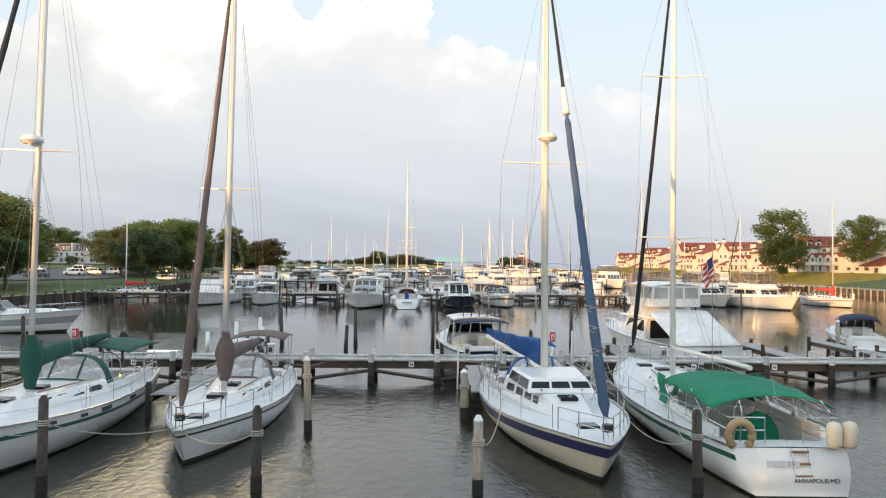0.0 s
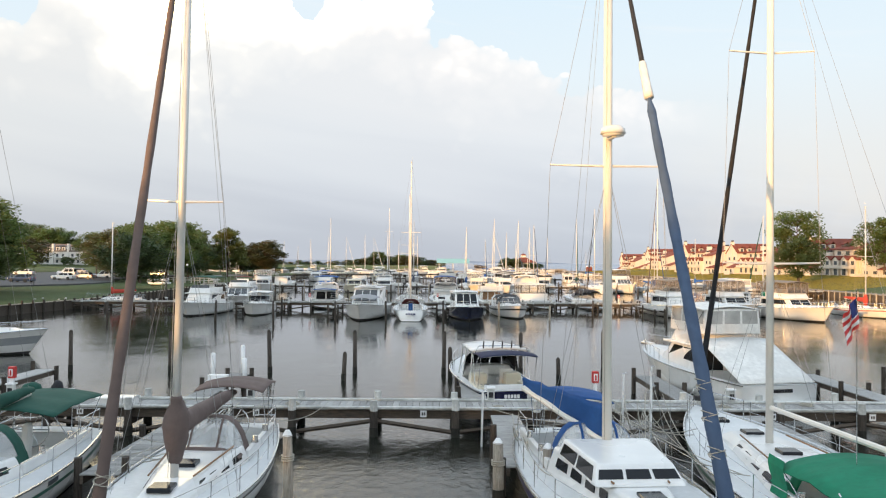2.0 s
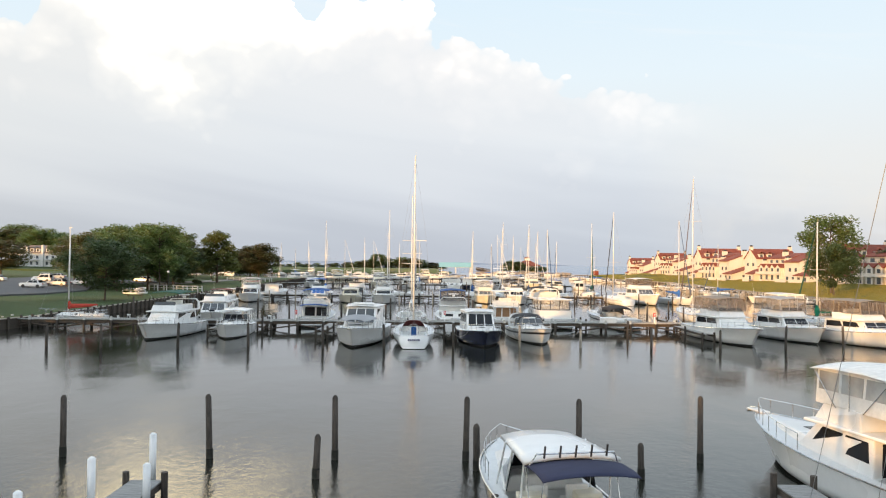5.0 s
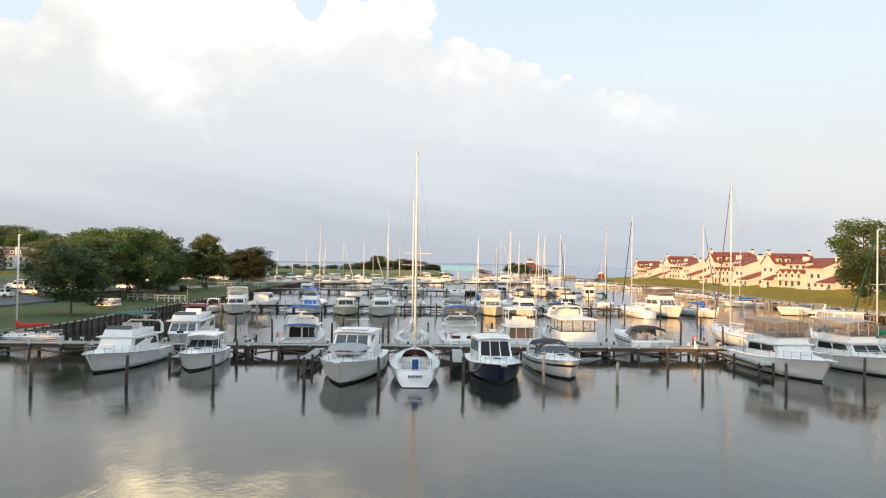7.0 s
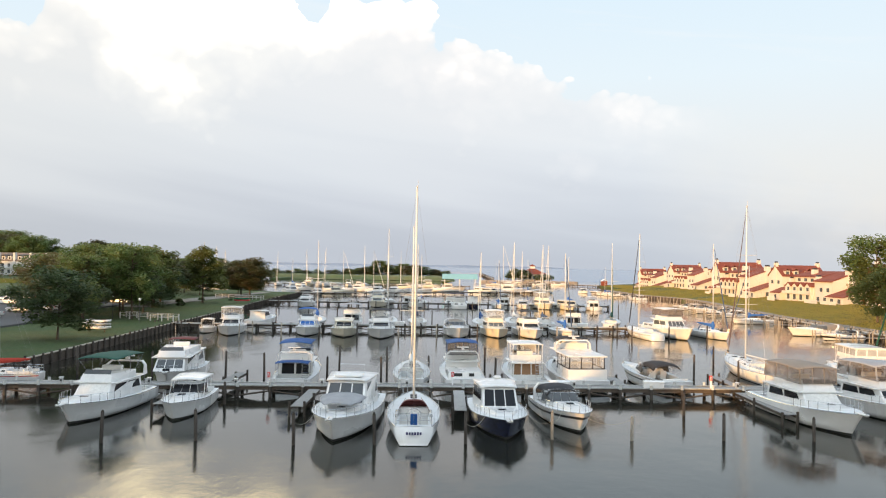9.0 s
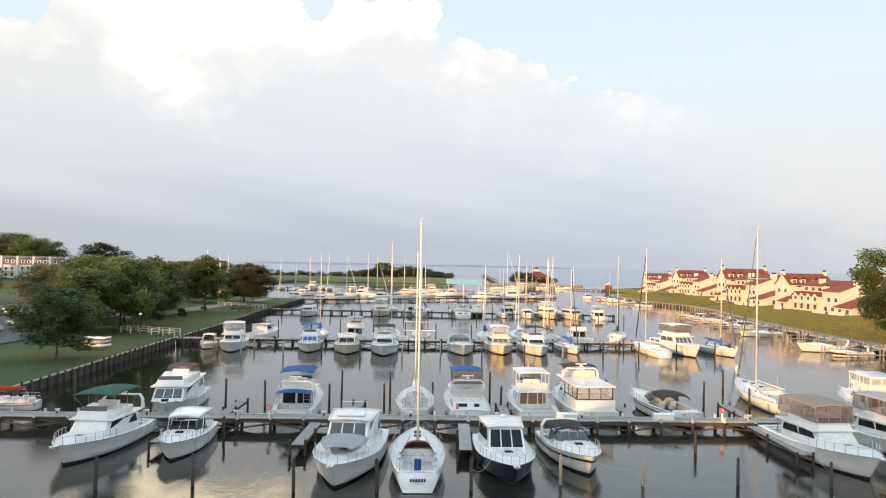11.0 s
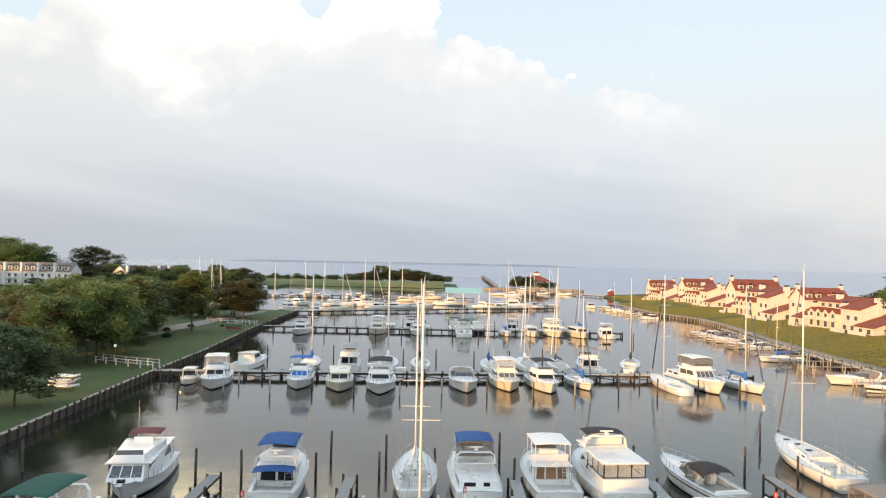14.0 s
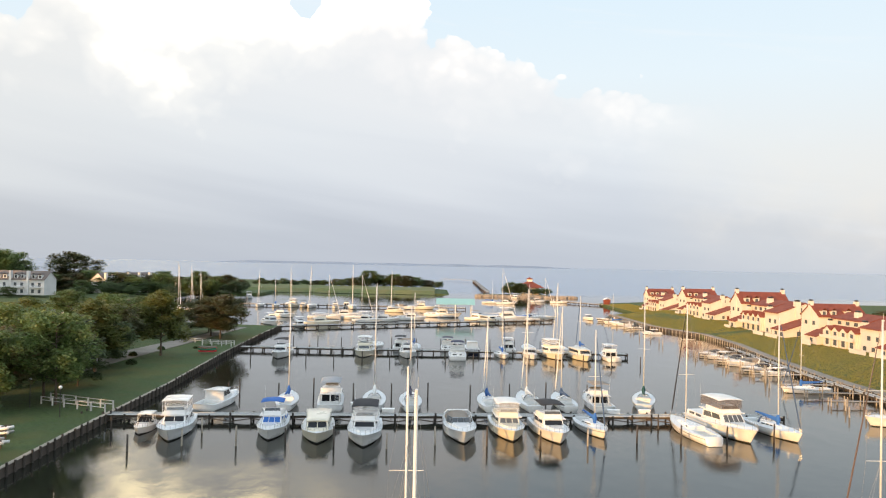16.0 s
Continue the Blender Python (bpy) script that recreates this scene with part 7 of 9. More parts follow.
TA = make_tree("tree", 3, 13.0, 4.8, 2.6, "leaf_green", "tall green broadleaf tree on the lawn", 8500, "round", 0.27, 20)
TB = make_tree("tree", 7, 12.0, 4.6, 2.2, "leaf_rust", "broadleaf tree turning rust brown on the lawn", 8000, "round", 0.27, 19)
TC = make_tree("tree", 11, 12.5, 3.6, 2.4, "leaf_yellow", "upright yellow-green tree beside the path", 8000, "cone", 0.26, 22)
TD = make_tree("tree", 19, 11.0, 5.2, 2.0, "leaf_dark", "dark green spreading tree", 8000, "round", 0.27, 18)
TA.matrix_basis = pose(-60.0, 170.5, land_height(-60, 170), 0, 0, 20)
TB.matrix_basis = pose(-59.0, 257.0, land_height(-59, 257), 0, 0, 0) @ Matrix.Diagonal((1.3, 1.3, 0.95, 1))
TC.matrix_basis = pose(-61.0, 220.0, land_height(-61, 220), 0, 0, 0) @ Matrix.Diagonal((1.3, 1.3, 1.12, 1))
TD.matrix_basis = pose(-51.0, 131.0, land_height(-51, 131), 0, 0, 0) @ Matrix.Diagonal((0.92, 0.92, 0.80, 1))
for src, x, y, rz, s, wd in ((TA, -56.0, 166.0, 70, 1.0, 1.0), (TB, -63.0, 163.0, 130, 0.92, 1.0), (TD, -65.5, 201.0, 70, 1.0, 1.1), (TB, -69.0, 214.0, 20, 0.95, 1.0), (TD, -76.0, 222.0, 0, 0.9, 1.2), (TD, -74.0, 258.0, 0, 0.7, 1.3), (TA, -82.0, 268.0, 40, 0.75, 1.2), (TB, -92.0, 275.0, 10, 0.7, 1.2), (TD, -100.0, 282.0, 70, 0.7, 1.3), (TA, -112.0, 286.0, 0, 0.75, 1.2), (TD, -86.0, 284.0, 33, 0.55, 1.3), (TA, -70.0, 178.0, 200, 1.0, 1.1), (TB, -66.0, 186.0, 20, 0.95, 1.0), (TC, -64.0, 196.0, 90, 0.95, 1.2),
                             (TD, -70.0, 208.0, 10, 0.95, 1.0), (TB, -63.0, 262.0, 60, 0.9, 1.3), (TD, -66.0, 270.0, 0, 0.9, 1.2), (TA, -84.0, 190.0, 33, 0.85, 1.0), (TA, -80.0, 242.0, 120, 0.9, 1.0),
                             (TA, -61.0, 158.5, 77, 0.85, 1.0), (TB, -70.0, 166.0, 160, 0.95, 1.0), (TC, -74.0, 192.0, 15, 0.95, 1.2), (TD, -60.0, 181.0, 10, 0.8, 1.0), (TA, -60.0, 105.0, 50, 0.95, 1.0), (TC, -66.0, 112.0, 10, 1.0, 1.3), (TD, -72.0, 98.0, 80, 1.0, 1.1), (TB, -78.0, 124.0, 10, 0.7, 1.0), (TA, -66.0, 86.0, 150, 0.95, 1.0),
                             # the rest of the list is out of view, added to cast shade
                             (TA, -68.0, 52.0, 250, 0.9, 1.1), (TB, -62.0, 40.0, 33, 0.95, 1.1), (TA, -66.0, 24.0, 75, 0.9, 1.1), (TD, -60.0, 8.0, 190, 1.0, 1.1), (TA, -60.0, 16.5, 10, 0.9, 1.0), (TA, -62.0, -8.0, 190, 1.15, 1.2), (TB, -64.0, -20.0, 90, 1.2, 1.2), (TA, -70.0, -14.0, 20, 1.15, 1.2), (TD, -86.0, 66.0, 20, 1.1, 1.2), (TA, -78.0, 72.0, 60, 1.05, 1.2), (TB, -92.0, 58.0, 90, 1.1, 1.2), (TD, -84.0, 80.0, 0, 1.0, 1.2), (TA, -96.0, 74.0, 10, 1.1, 1.2)):
    tree_at(src, x, y, rz, s, None, wd)
# row beyond the car park, added to shade the left-hand lawn
for i in range(9):
    tree_at((TD, TA, TB)[i % 3], -119 + random.uniform(-4, 4), 70 + 19 * i, 60 * i, random.uniform(0.75, 0.88), None, 1.25)
# close row of young trees on the lawn's near end, unseen, added for shade
for i in range(20):
    y = -18 + 6.0 * i
    tree_at((TD, TA, TB)[i % 3], -57.0 + 2.0 * (i % 2), y, 47 * i, 0.74 if y < 45 else 0.52, None, 1.25)
# unseen trees behind the start of the flight, added to shade the first dock
for i in range(13):
    tree_at((TA, TD, TB)[i % 3], -70 + 9.5 * i + random.uniform(-2, 2), -36 + random.uniform(-4, 4), 40 * i, random.uniform(1.0, 1.15), None, 1.15)
# right-hand bank
for src, x, y, rz, s, wd in ((TA, 80.0, 180.0, 10, 1.28, 0.9), (TD, 78.5, 176.0, 80, 1.1, 0.85), (TA, 95.0, 172.0, 130, 1.0, 1.0), (TD, 104.0, 196.0, 20, 0.95, 1.0), (TB, 124.0, 268.0, 60, 0.85, 1.2), (TB, 131.0, 272.0, 10, 0.8, 1.2), (TD, 138.0, 264.0, 200, 0.75, 1.2)):
    tree_at(src, x, y, rz, s, None, wd)
for i in range(15):
    tree_at((TD, TA)[i % 2], -330 + 7.5 * i, 470 + random.uniform(-8, 8), 50 * i, random.uniform(1.35, 1.65), None, 1.3)
# wood added out of view to keep the evening sun off the left-hand terrace
for i in range(12):
    tree_at((TD, TA)[i % 2], -304 + 7.2 * i, 356 + 2.4 * i, 50 * i, 1.35, None, 1.3)
# woods behind the houses and along the far shore on the left
rgw = random.Random(5)
for i in range(21):
    tree_at((TD, TA, TB, TD)[i % 4], -270 + 7.2 * i + rgw.uniform(-3, 3), 505 + rgw.uniform(-10, 34) - (40 if i < 6 else 0), 50 * i, rgw.uniform(0.8, 1.15) + (0.8 if i < 7 else 0), None, 1.3)
for i in range(22):
    tree_at((TD, TA, TB)[i % 3], -214 + 4.6 * i + rgw.uniform(-2, 2), 486 + rgw.uniform(-12, 12), 33 * i, rgw.uniform(0.75, 1.05), 1.0, 1.25)
for x, y, s_ in ((-198, 408, 0.55), (-176, 430, 0.6), (-204, 436, 0.5), (-168, 445, 0.75), (-160, 452, 0.6), (-240, 408, 0.5)):
    tree_at(TD, x, y, x * 7, s_, None, 1.2)
for i in range(14):
    tree_at((TD, TA)[i % 2], -188 + 5.0 * i + rgw.uniform(-3, 3), 458 + rgw.uniform(-14, 20), 70 * i, rgw.uniform(0.55, 0.8), 1.0 if -188 + 5 * i < -155 else 0.6, 1.3)
for i in range(34):
    t = i / 33
    tree_at((TD, TA, TD, TB)[i % 4], -150 + 148 * t, 668 + rgw.uniform(-16, 16), 40 * i, (0.42 + 0.75 * math.exp(-((t - 0.70) / 0.20) ** 2)) * rgw.uniform(0.75, 1.1), 0.7, 1.5)
for x, y, s in ((48, 575, 0.95), (52, 573, 0.9), (44, 578, 0.6), (63, 572, 0.5), (67, 573, 0.55), (71, 576, 0.5)):
    tree_at(TD, x, y, x * 9, s, 0.8, 1.3)
mb = B_()
tops_ = [[mb.verts.new((-149 + 3.0 * i, 566 + 9.0 * j + 2.0 * math.sin(i * 0.7), (0.2 if j == 0 else 2.6) + (0.7 * noise.noise(Vector((i * 0.55, j * 0.9, 1.3))) if j else 0))) for j in range(10)] for i in range(49)]
for i in range(48):
    for j in range(9):
        mb.faces.new((tops_[i][j], tops_[i + 1][j], tops_[i + 1][j + 1], tops_[i][j + 1]))
tagged(part("marsh_reeds", mb, "marsh"), "tawny green marsh reeds on the low spit", "marsh", kind="stuff")
flat_area("parking_lot", [(-106, 122), (-70, 126), (-65, 140), (-65, 155), (-72, 172), (-72, 215), (-106, 215)], "asphalt", "grey asphalt car park beside the lawn", "car park", 0.25)
flat_area("footpath", [(-74, 196), (-66, 196), (-60.5, 290), (-63.5, 290)], "path", "pale curving path along the lawn", "path", 0.12)


def shrub(x, y, s):
    rg = random.Random(int(x * 31 + y * 7))
    root = thing("shrub", "low rounded green shrub", "shrub", x, y, land_height(x, y), 0, "shrubs")
    vs, fs = [], []
    for i in range(420):
        th, ph = rg.uniform(0, 6.283), math.acos(rg.uniform(-0.2, 1))
        rr = s * rg.uniform(0.7, 1.05)
        p = Vector((math.sin(ph) * math.cos(th) * rr, math.sin(ph) * math.sin(th) * rr, math.cos(ph) * rr * 0.9 + 0.1))
        a = rg.uniform(0, 6.283)
        ux, uy = Vector((math.cos(a), math.sin(a), 0.4)) * 0.16, Vector((-math.sin(a), math.cos(a), rg.uniform(-0.8, 0.8))) * 0.12
        k = len(vs)
        vs += [tuple(p - ux), tuple(p - uy), tuple(p + ux), tuple(p + uy)]
        fs += [(k, k + 1, k + 2), (k, k + 2, k + 3)]
    me = bpy.data.meshes.new("foliage")
    me.from_pydata(vs, [], fs)
    me.materials.append(M["leaf_dark"])
    o = new("foliage", me)
    o.parent = root
    part("stem", tube(B_(), [(0, 0, -0.2), (0, 0, s * 0.5)], 0.06, 6, 0.03), "bark", root)


for x, y, s in ((-61.5, 206, 1.0), (-58.5, 235, 0.5), (-57.0, 240, 0.5), (-55.5, 246, 0.5), (-66, 218, 0.9), (-64.5, 230, 0.8)):
    shrub(x, y, s)


# ---- cars ----
def car(x, y, rz, paint, label, kind="saloon"):
    root = thing("car", label, "car", x, y, land_height(x, y) + 0.25, rz, "parked cars")
    hgt = 1.45 if kind == "saloon" else 1.75
    body = Block(-2.25, 2.25, 0.88, 0.86, 0.84, 0.80, 0.28, 0.92, 0.10, 0.06)
    part("body", body.mesh(0.14, 3), paint, root, smooth=False)
    cab = Block(-1.9 if kind != "saloon" else -1.55, 1.0, 0.80, 0.80, 0.62, 0.60, 0.88, hgt, 0.75, 0.35 if kind == "saloon" else 0.15)
    part("cabin", cab.mesh(0.08, 2), paint, root)
    windows(root, cab, "front", [(0.06, 0.94)], 0.12, 0.9, name="windscreen")
    windows(root, cab, "back", [(0.08, 0.92)], 0.15, 0.88, name="rear_window")
    for side in ("left", "right"):
        windows(root, cab, side, [(0.08, 0.48), (0.52, 0.90)], 0.16, 0.86, name="side_window")
    wheel = None
    for sx in (-1, 1):
        for yy in (-1.35, 1.4):
            if wheel is None:
                wheel = part("wheel", tube(B_(), [(-0.11, 0, 0), (0.11, 0, 0)], 0.33, 16), "black", root)
                wheel.location = (sx * 0.78, yy, 0.33)
            else:
                again(wheel, sx * 0.78, yy, 0.33)
        part("headlight", box(B_(), sx * 0.62 - 0.16, sx * 0.62 + 0.16, 2.17, 2.25, 0.62, 0.78, 0.02), "pvc", root)
        part("tail_light", box(B_(), sx * 0.66 - 0.12, sx * 0.66 + 0.12, -2.26, -2.18, 0.66, 0.84, 0.02), "red", root)


for x, y, rz, p, lab, kd in ((-75, 141, 80, "car_blue", "dark blue saloon car parked at the lawn edge", "saloon"), (-76, 158, 85, "car_white", "white car parked beside the lawn", "saloon"), (-77, 169, 80, "car_silver", "silver car parked beside the lawn", "saloon"),
                             (-76, 176, 80, "car_white", "white estate car in the car park", "suv"), (-78, 186, 75, "car_silver", "silver car in the car park", "saloon"), (-90, 188, 90, "car_white", "white sport utility car in the car park", "suv"),
                             (-94, 196, 85, "car_white", "white van-like car in the car park", "suv"), (-96, 206, 90, "car_silver", "silver car in the car park", "saloon"), (-84, 206, 90, "car_red", "red car under the trees", "saloon"),
                             (-74, 204, 80, "car_white", "white car under the trees", "saloon"), (-98, 172, 90, "car_black", "black car in the car park", "saloon"), (-97, 160, 90, "car_white", "white car in the car park", "suv"),
                             (-98, 150, 95, "car_silver", "silver car in the car park", "saloon"), (-88, 152, 90, "car_white", "white car in the car park", "saloon"), (-97, 182, 90, "car_white", "white car in the car park", "saloon")):
    car(x, y, rz, p, lab, kd)


# ---- houses ----
def gable_roof(bm, x0, x1, y0, y1, z, rise, along="y", over=0.5, th=0.22):
    """Two slopes with thickness over a rectangle."""
    if along == "y":
        xm = (x0 + x1) / 2
        for a, b in ((x0 - over, xm), (x1 + over, xm)):
            d = rise * over / ((x1 - x0) / 2)
            slab(bm, [(a, y0 - over, z - d), (a, y1 + over, z - d), (b, y1 + over, z + rise), (b, y0 - over, z + rise)], (0, 0, th))
    else:
        ym = (y0 + y1) / 2
        for a, b in ((y0 - over, ym), (y1 + over, ym)):
            d = rise * over / ((y1 - y0) / 2)
            slab(bm, [(x0 - over, a, z - d), (x1 + over, a, z - d), (x1 + over, b, z + rise), (x0 - over, b, z + rise)], (0, 0, th))
    return bm


def wing(root, x0, x1, y0, y1, zlo, zhi, wall, roof, name="wing", over=0.4):
    """A wall block under a single slope, low towards the water (x0)."""
    bm = B_()
    pts = [(x0, y0, 0), (x1, y0, 0), (x1, y0, zhi), (x0, y0, zlo)]
    slab(bm, pts, (0, y1 - y0, 0))
    part("wall", bm, wall, root)
    sl = (zhi - zlo) / (x1 - x0)
    part("roof", slab(B_(), [(x0 - over, y0 - 0.25, zlo - sl * over + 0.02), (x1 + 0.1, y0 - 0.25, zhi + sl * 0.1 + 0.02), (x1 + 0.1, y1 + 0.25, zhi + sl * 0.1 + 0.02), (x0 - over, y1 + 0.25, zlo - sl * over + 0.02)], (0, 0, 0.25)), roof, root)


def house_window(root, x, y, z, w, h, face="x"):
    """A dark pane on a wall that faces the water (x) or the start (y)."""
    if face == "x":
        part("window", box(B_(), x - 0.06, x + 0.02, y - w / 2, y + w / 2, z, z + h), "glass_grey", root)
    else:
        part("window", box(B_(), x - w / 2, x + w / 2, y - 0.06, y + 0.02, z, z + h), "glass_grey", root)


def shed(root, x0, x1, y0, y1, zlo, zhi, over=0.45):
    wing(root, x0, x1, y0, y1, zlo, zhi, "stucco", "roof", over=over)


def roof_plane(root, a, b, y0, y1, th=0.28, name="roof"):
    """One slope of tiles between two (x, z) lines."""
    part(name, slab(B_(), [(a[0], y0, a[1]), (b[0], y0, b[1]), (b[0], y1, b[1]), (a[0], y1, a[1])], (0, 0, th)), "roof", root)


def chimney(root, x, y, z, w=1.0):
    ch = part("chimney", box(B_(), x - w, x + w, y - 0.8, y + 0.8, 0.5, z, 0.05), "stucco", root)
    part("chimney_cap", box(B_(), x - w * 0.7, x + w * 0.7, y - 0.55, y + 0.55, z, z + 0.6, 0.04), "black", ch)


def townhouse(x, y):
    """A terrace: a long gabled range with stepped roofs to the water, gabled bays, a low lean-to and a tall cross range."""
    root = thing("townhouse", "cream stucco terrace with terracotta roofs and tall chimneys", "house", x, y, land_height(x, y) - 0.3, 0, "houses on the right-hand bank")
    # lean-to at the near end
    shed(root, 0.0, 12.5, 0.0, 8.0, 2.7, 6.6)
    # the long range: gable ends, roof to the land, and two roofs to the water
    for y0, y1, xe, ze in ((8.0, 17.0, 2.5, 8.0), (17.0, 33.0, 6.0, 9.5)):
        slope = (11.4 - ze) / (12.5 - xe)
        bm = B_()
        slab(bm, [(xe, y0, 0), (20.5, y0, 0), (20.5, y0, 5.6), (12.5, y0, 11.2), (xe, y0, ze - 0.15)], (0, y1 - y0, 0))
        part("wall", bm, "stucco", root)
        roof_plane(root, (xe - 0.7, ze - 0.7 * slope), (12.6, 11.4), y0 - 0.12, y1 + 0.12)
        roof_plane(root, (12.4, 11.4), (21.0, 5.4), y0 - 0.12, y1 + 0.12)
    # three-storey front under a strip of roof, with gabled bays
    part("front_wall", box(B_(), 2.0, 6.2, 17.0, 33.0, 0.0, 5.5), "stucco", root)
    roof_plane(root, (1.4, 5.7), (6.2, 7.0), 16.9, 33.1)
    for gy in (19.0, 22.6, 26.2, 29.8):
        bm = B_()
        slab(bm, [(1.1, gy - 1.35, 0), (1.1, gy + 1.35, 0), (1.1, gy + 1.35, 5.9), (1.1, gy, 7.1), (1.1, gy - 1.35, 5.9)], (3.2, 0, 0))
        d = part("gabled_bay", bm, "stucco", root)
        part("bay_roof", gable_roof(B_(), 1.0, 4.6, gy - 1.35, gy + 1.35, 5.9, 1.2, "x", 0.3, 0.16), "roof", d)
        house_window(root, 1.1, gy, 4.1, 1.2, 1.3)
        house_window(root, 1.1, gy, 0.7, 1.4, 2.0)
        house_window(root, 6.0, gy, 7.6, 1.6, 1.2)
    part("balcony", box(B_(), 0.1, 1.1, 17.5, 32.5, 2.9, 3.1), "stucco", root)
    part("balcony_rail", box(B_(), 0.1, 0.2, 17.5, 32.5, 3.1, 3.9), "stucco", root)
    # linking low wing and the tall cross range at the far end
    shed(root, -0.5, 6.0, 33.0, 38.5, 2.8, 5.2)
    bm = B_()
    slab(bm, [(4.5, 38.0, 0), (4.5, 47.0, 0), (4.5, 47.0, 9.6), (4.5, 42.5, 13.6), (4.5, 38.0, 9.6)], (20.0, 0, 0))
    part("cross_wall", bm, "stucco", root)
    part("cross_roof", gable_roof(B_(), 4.5, 24.5, 38.0, 47.0, 9.6, 4.0, "x", 0.4, 0.28), "roof", root)
    for dx in (7.0, 11.0, 17.0):
        d = part("dormer", box(B_(), dx - 1.1, dx + 1.1, 38.3, 41.5, 9.6, 11.6), "stucco", root)
        part("dormer_roof", gable_roof(B_(), dx - 1.1, dx + 1.1, 38.2, 42.0, 11.6, 0.9, "y", 0.2, 0.14), "roof", d)
        part("dormer_pane", box(B_(), dx - 0.6, dx + 0.6, 38.22, 38.3, 10.1, 11.3), "glass_grey", d)
    for cx, cy, cz, cw in ((9.5, 8.4, 12.0, 1.0), (4.6, 17.4, 9.6, 0.9), (9.0, 25.0, 12.2, 1.0), (5.0, 33.0, 8.6, 0.8), (4.8, 42.5, 14.8, 0.6), (24.2, 42.5, 14.8, 0.6)):
        chimney(root, cx, cy, cz, cw)
    # openings to the water and to the near side
    for wx, wy, wz in ((2.5, 10.2, 4.2), (2.5, 13.6, 4.2), (2.5, 11.8, 0.8), (2.5, 15.2, 0.8), (0.0, 2.0, 0.7), (0.0, 5.4, 0.7), (-0.5, 35.6, 0.7), (4.5, 40.5, 6.2), (4.5, 44.5, 6.2), (4.5, 42.5, 2.8)):
        house_window(root, wx, wy, wz, 1.3, 1.4)
    for wx, wz in ((5.0, 1.0), (9.5, 3.6)):
        house_window(root, wx, 0.0, wz, 1.3, 1.5, "y")
    for wx, wz in ((15.5, 5.4), (10.5, 8.4)):
        house_window(root, wx, 8.0, wz, 1.2, 1.4, "y")
    part("door_panel", box(B_(), 7.0, 8.2, -0.06, 0.02, 0.2, 2.5), "roof", root, "brown garden door")
    for y0, y1 in ((0.5, 8.0), (9.5, 16.0), (33.5, 38.0)):
        part("patio_wall", box(B_(), -2.6, -2.3, y0, y1, -0.4, 1.3, 0.03), "stucco", root, "low garden wall before the terrace")
    return root


def terrace_pose(x, y, rz):
    return pose(x, y, land_height(x, y) - 0.3, 0, 0, rz) @ Matrix.Diagonal((0.80, 1, 0.85, 1))


TH = townhouse(94.6, 274.0)
TH.matrix_basis = terrace_pose(94.6, 274.0, 1.0)
for tx, ty, trz in ((94.8, 221.0, 1.5), (95.5, 331.0, 1.0), (95.5, 388.0, 0.0), (96.5, 168.0, 3.0)):
    copy_thing(TH, terrace_pose(tx, ty, trz))


def row_house(x, y, rz, units, label):
    """A three-storey terrace under a long brown roof with dormers and chimneys."""
    root = thing("row_house", label, "house", x, y, land_height(x, y) - 0.2, rz, "houses beyond the trees")
    L = 8.5 * units
    bm = B_()
    slab(bm, [(0, 0, 0), (0, 10, 0), (0, 10, 7.2), (0, 5, 11.0), (0, 0, 7.2)], (L, 0, 0))
    part("wall", bm, "siding", root)
    part("roof", gable_roof(B_(), 0, L, 0, 10, 7.2, 3.8, "x", 0.4, 0.2), "roof_grey", root)
    for i in range(units):
        x0 = 8.5 * i
        part("party_chimney", box(B_(), x0 + 0.1, x0 + 1.2, -0.5, 1.0, 0, 11.2, 0.04), "siding", root)
        for k in (3.0, 6.2):
            d = part("dormer", box(B_(), x0 + k - 0.9, x0 + k + 0.9, 0.4, 3.6, 7.4, 9.4), "siding", root)
            part("dormer_roof", gable_roof(B_(), x0 + k - 0.9, x0 + k + 0.9, 0.3, 3.8, 9.4, 0.8, "y", 0.12, 0.1), "roof_grey", d)
            part("dormer_pane", box(B_(), x0 + k - 0.45, x0 + k + 0.45, 0.33, 0.4, 7.9, 9.1), "glass", d)
            for zz in (0.9, 4.0):
                house_window(root, x0 + k, 0.0, zz, 1.3, 1.7, "y")
        part("balcony", box(B_(), x0 + 2.0, x0 + 7.4, -1.3, 0.0, 3.4, 3.6), "siding", root)
        part("balcony_rail", tube(tube(B_(), [(x0 + 2.0, -1.3, 4.4), (x0 + 7.4, -1.3, 4.4)], 0.05, 4), [(x0 + 2.0, -1.3, 4.0), (x0 + 7.4, -1.3, 4.0)], 0.03, 4), "pvc", root)
    return root


row_house(-254, 421, -4, 8, "pale three-storey terrace with brown roof and white dormers")
row_house(-182, 472, 70, 5, "pale gabled terrace end with chimneys among trees")


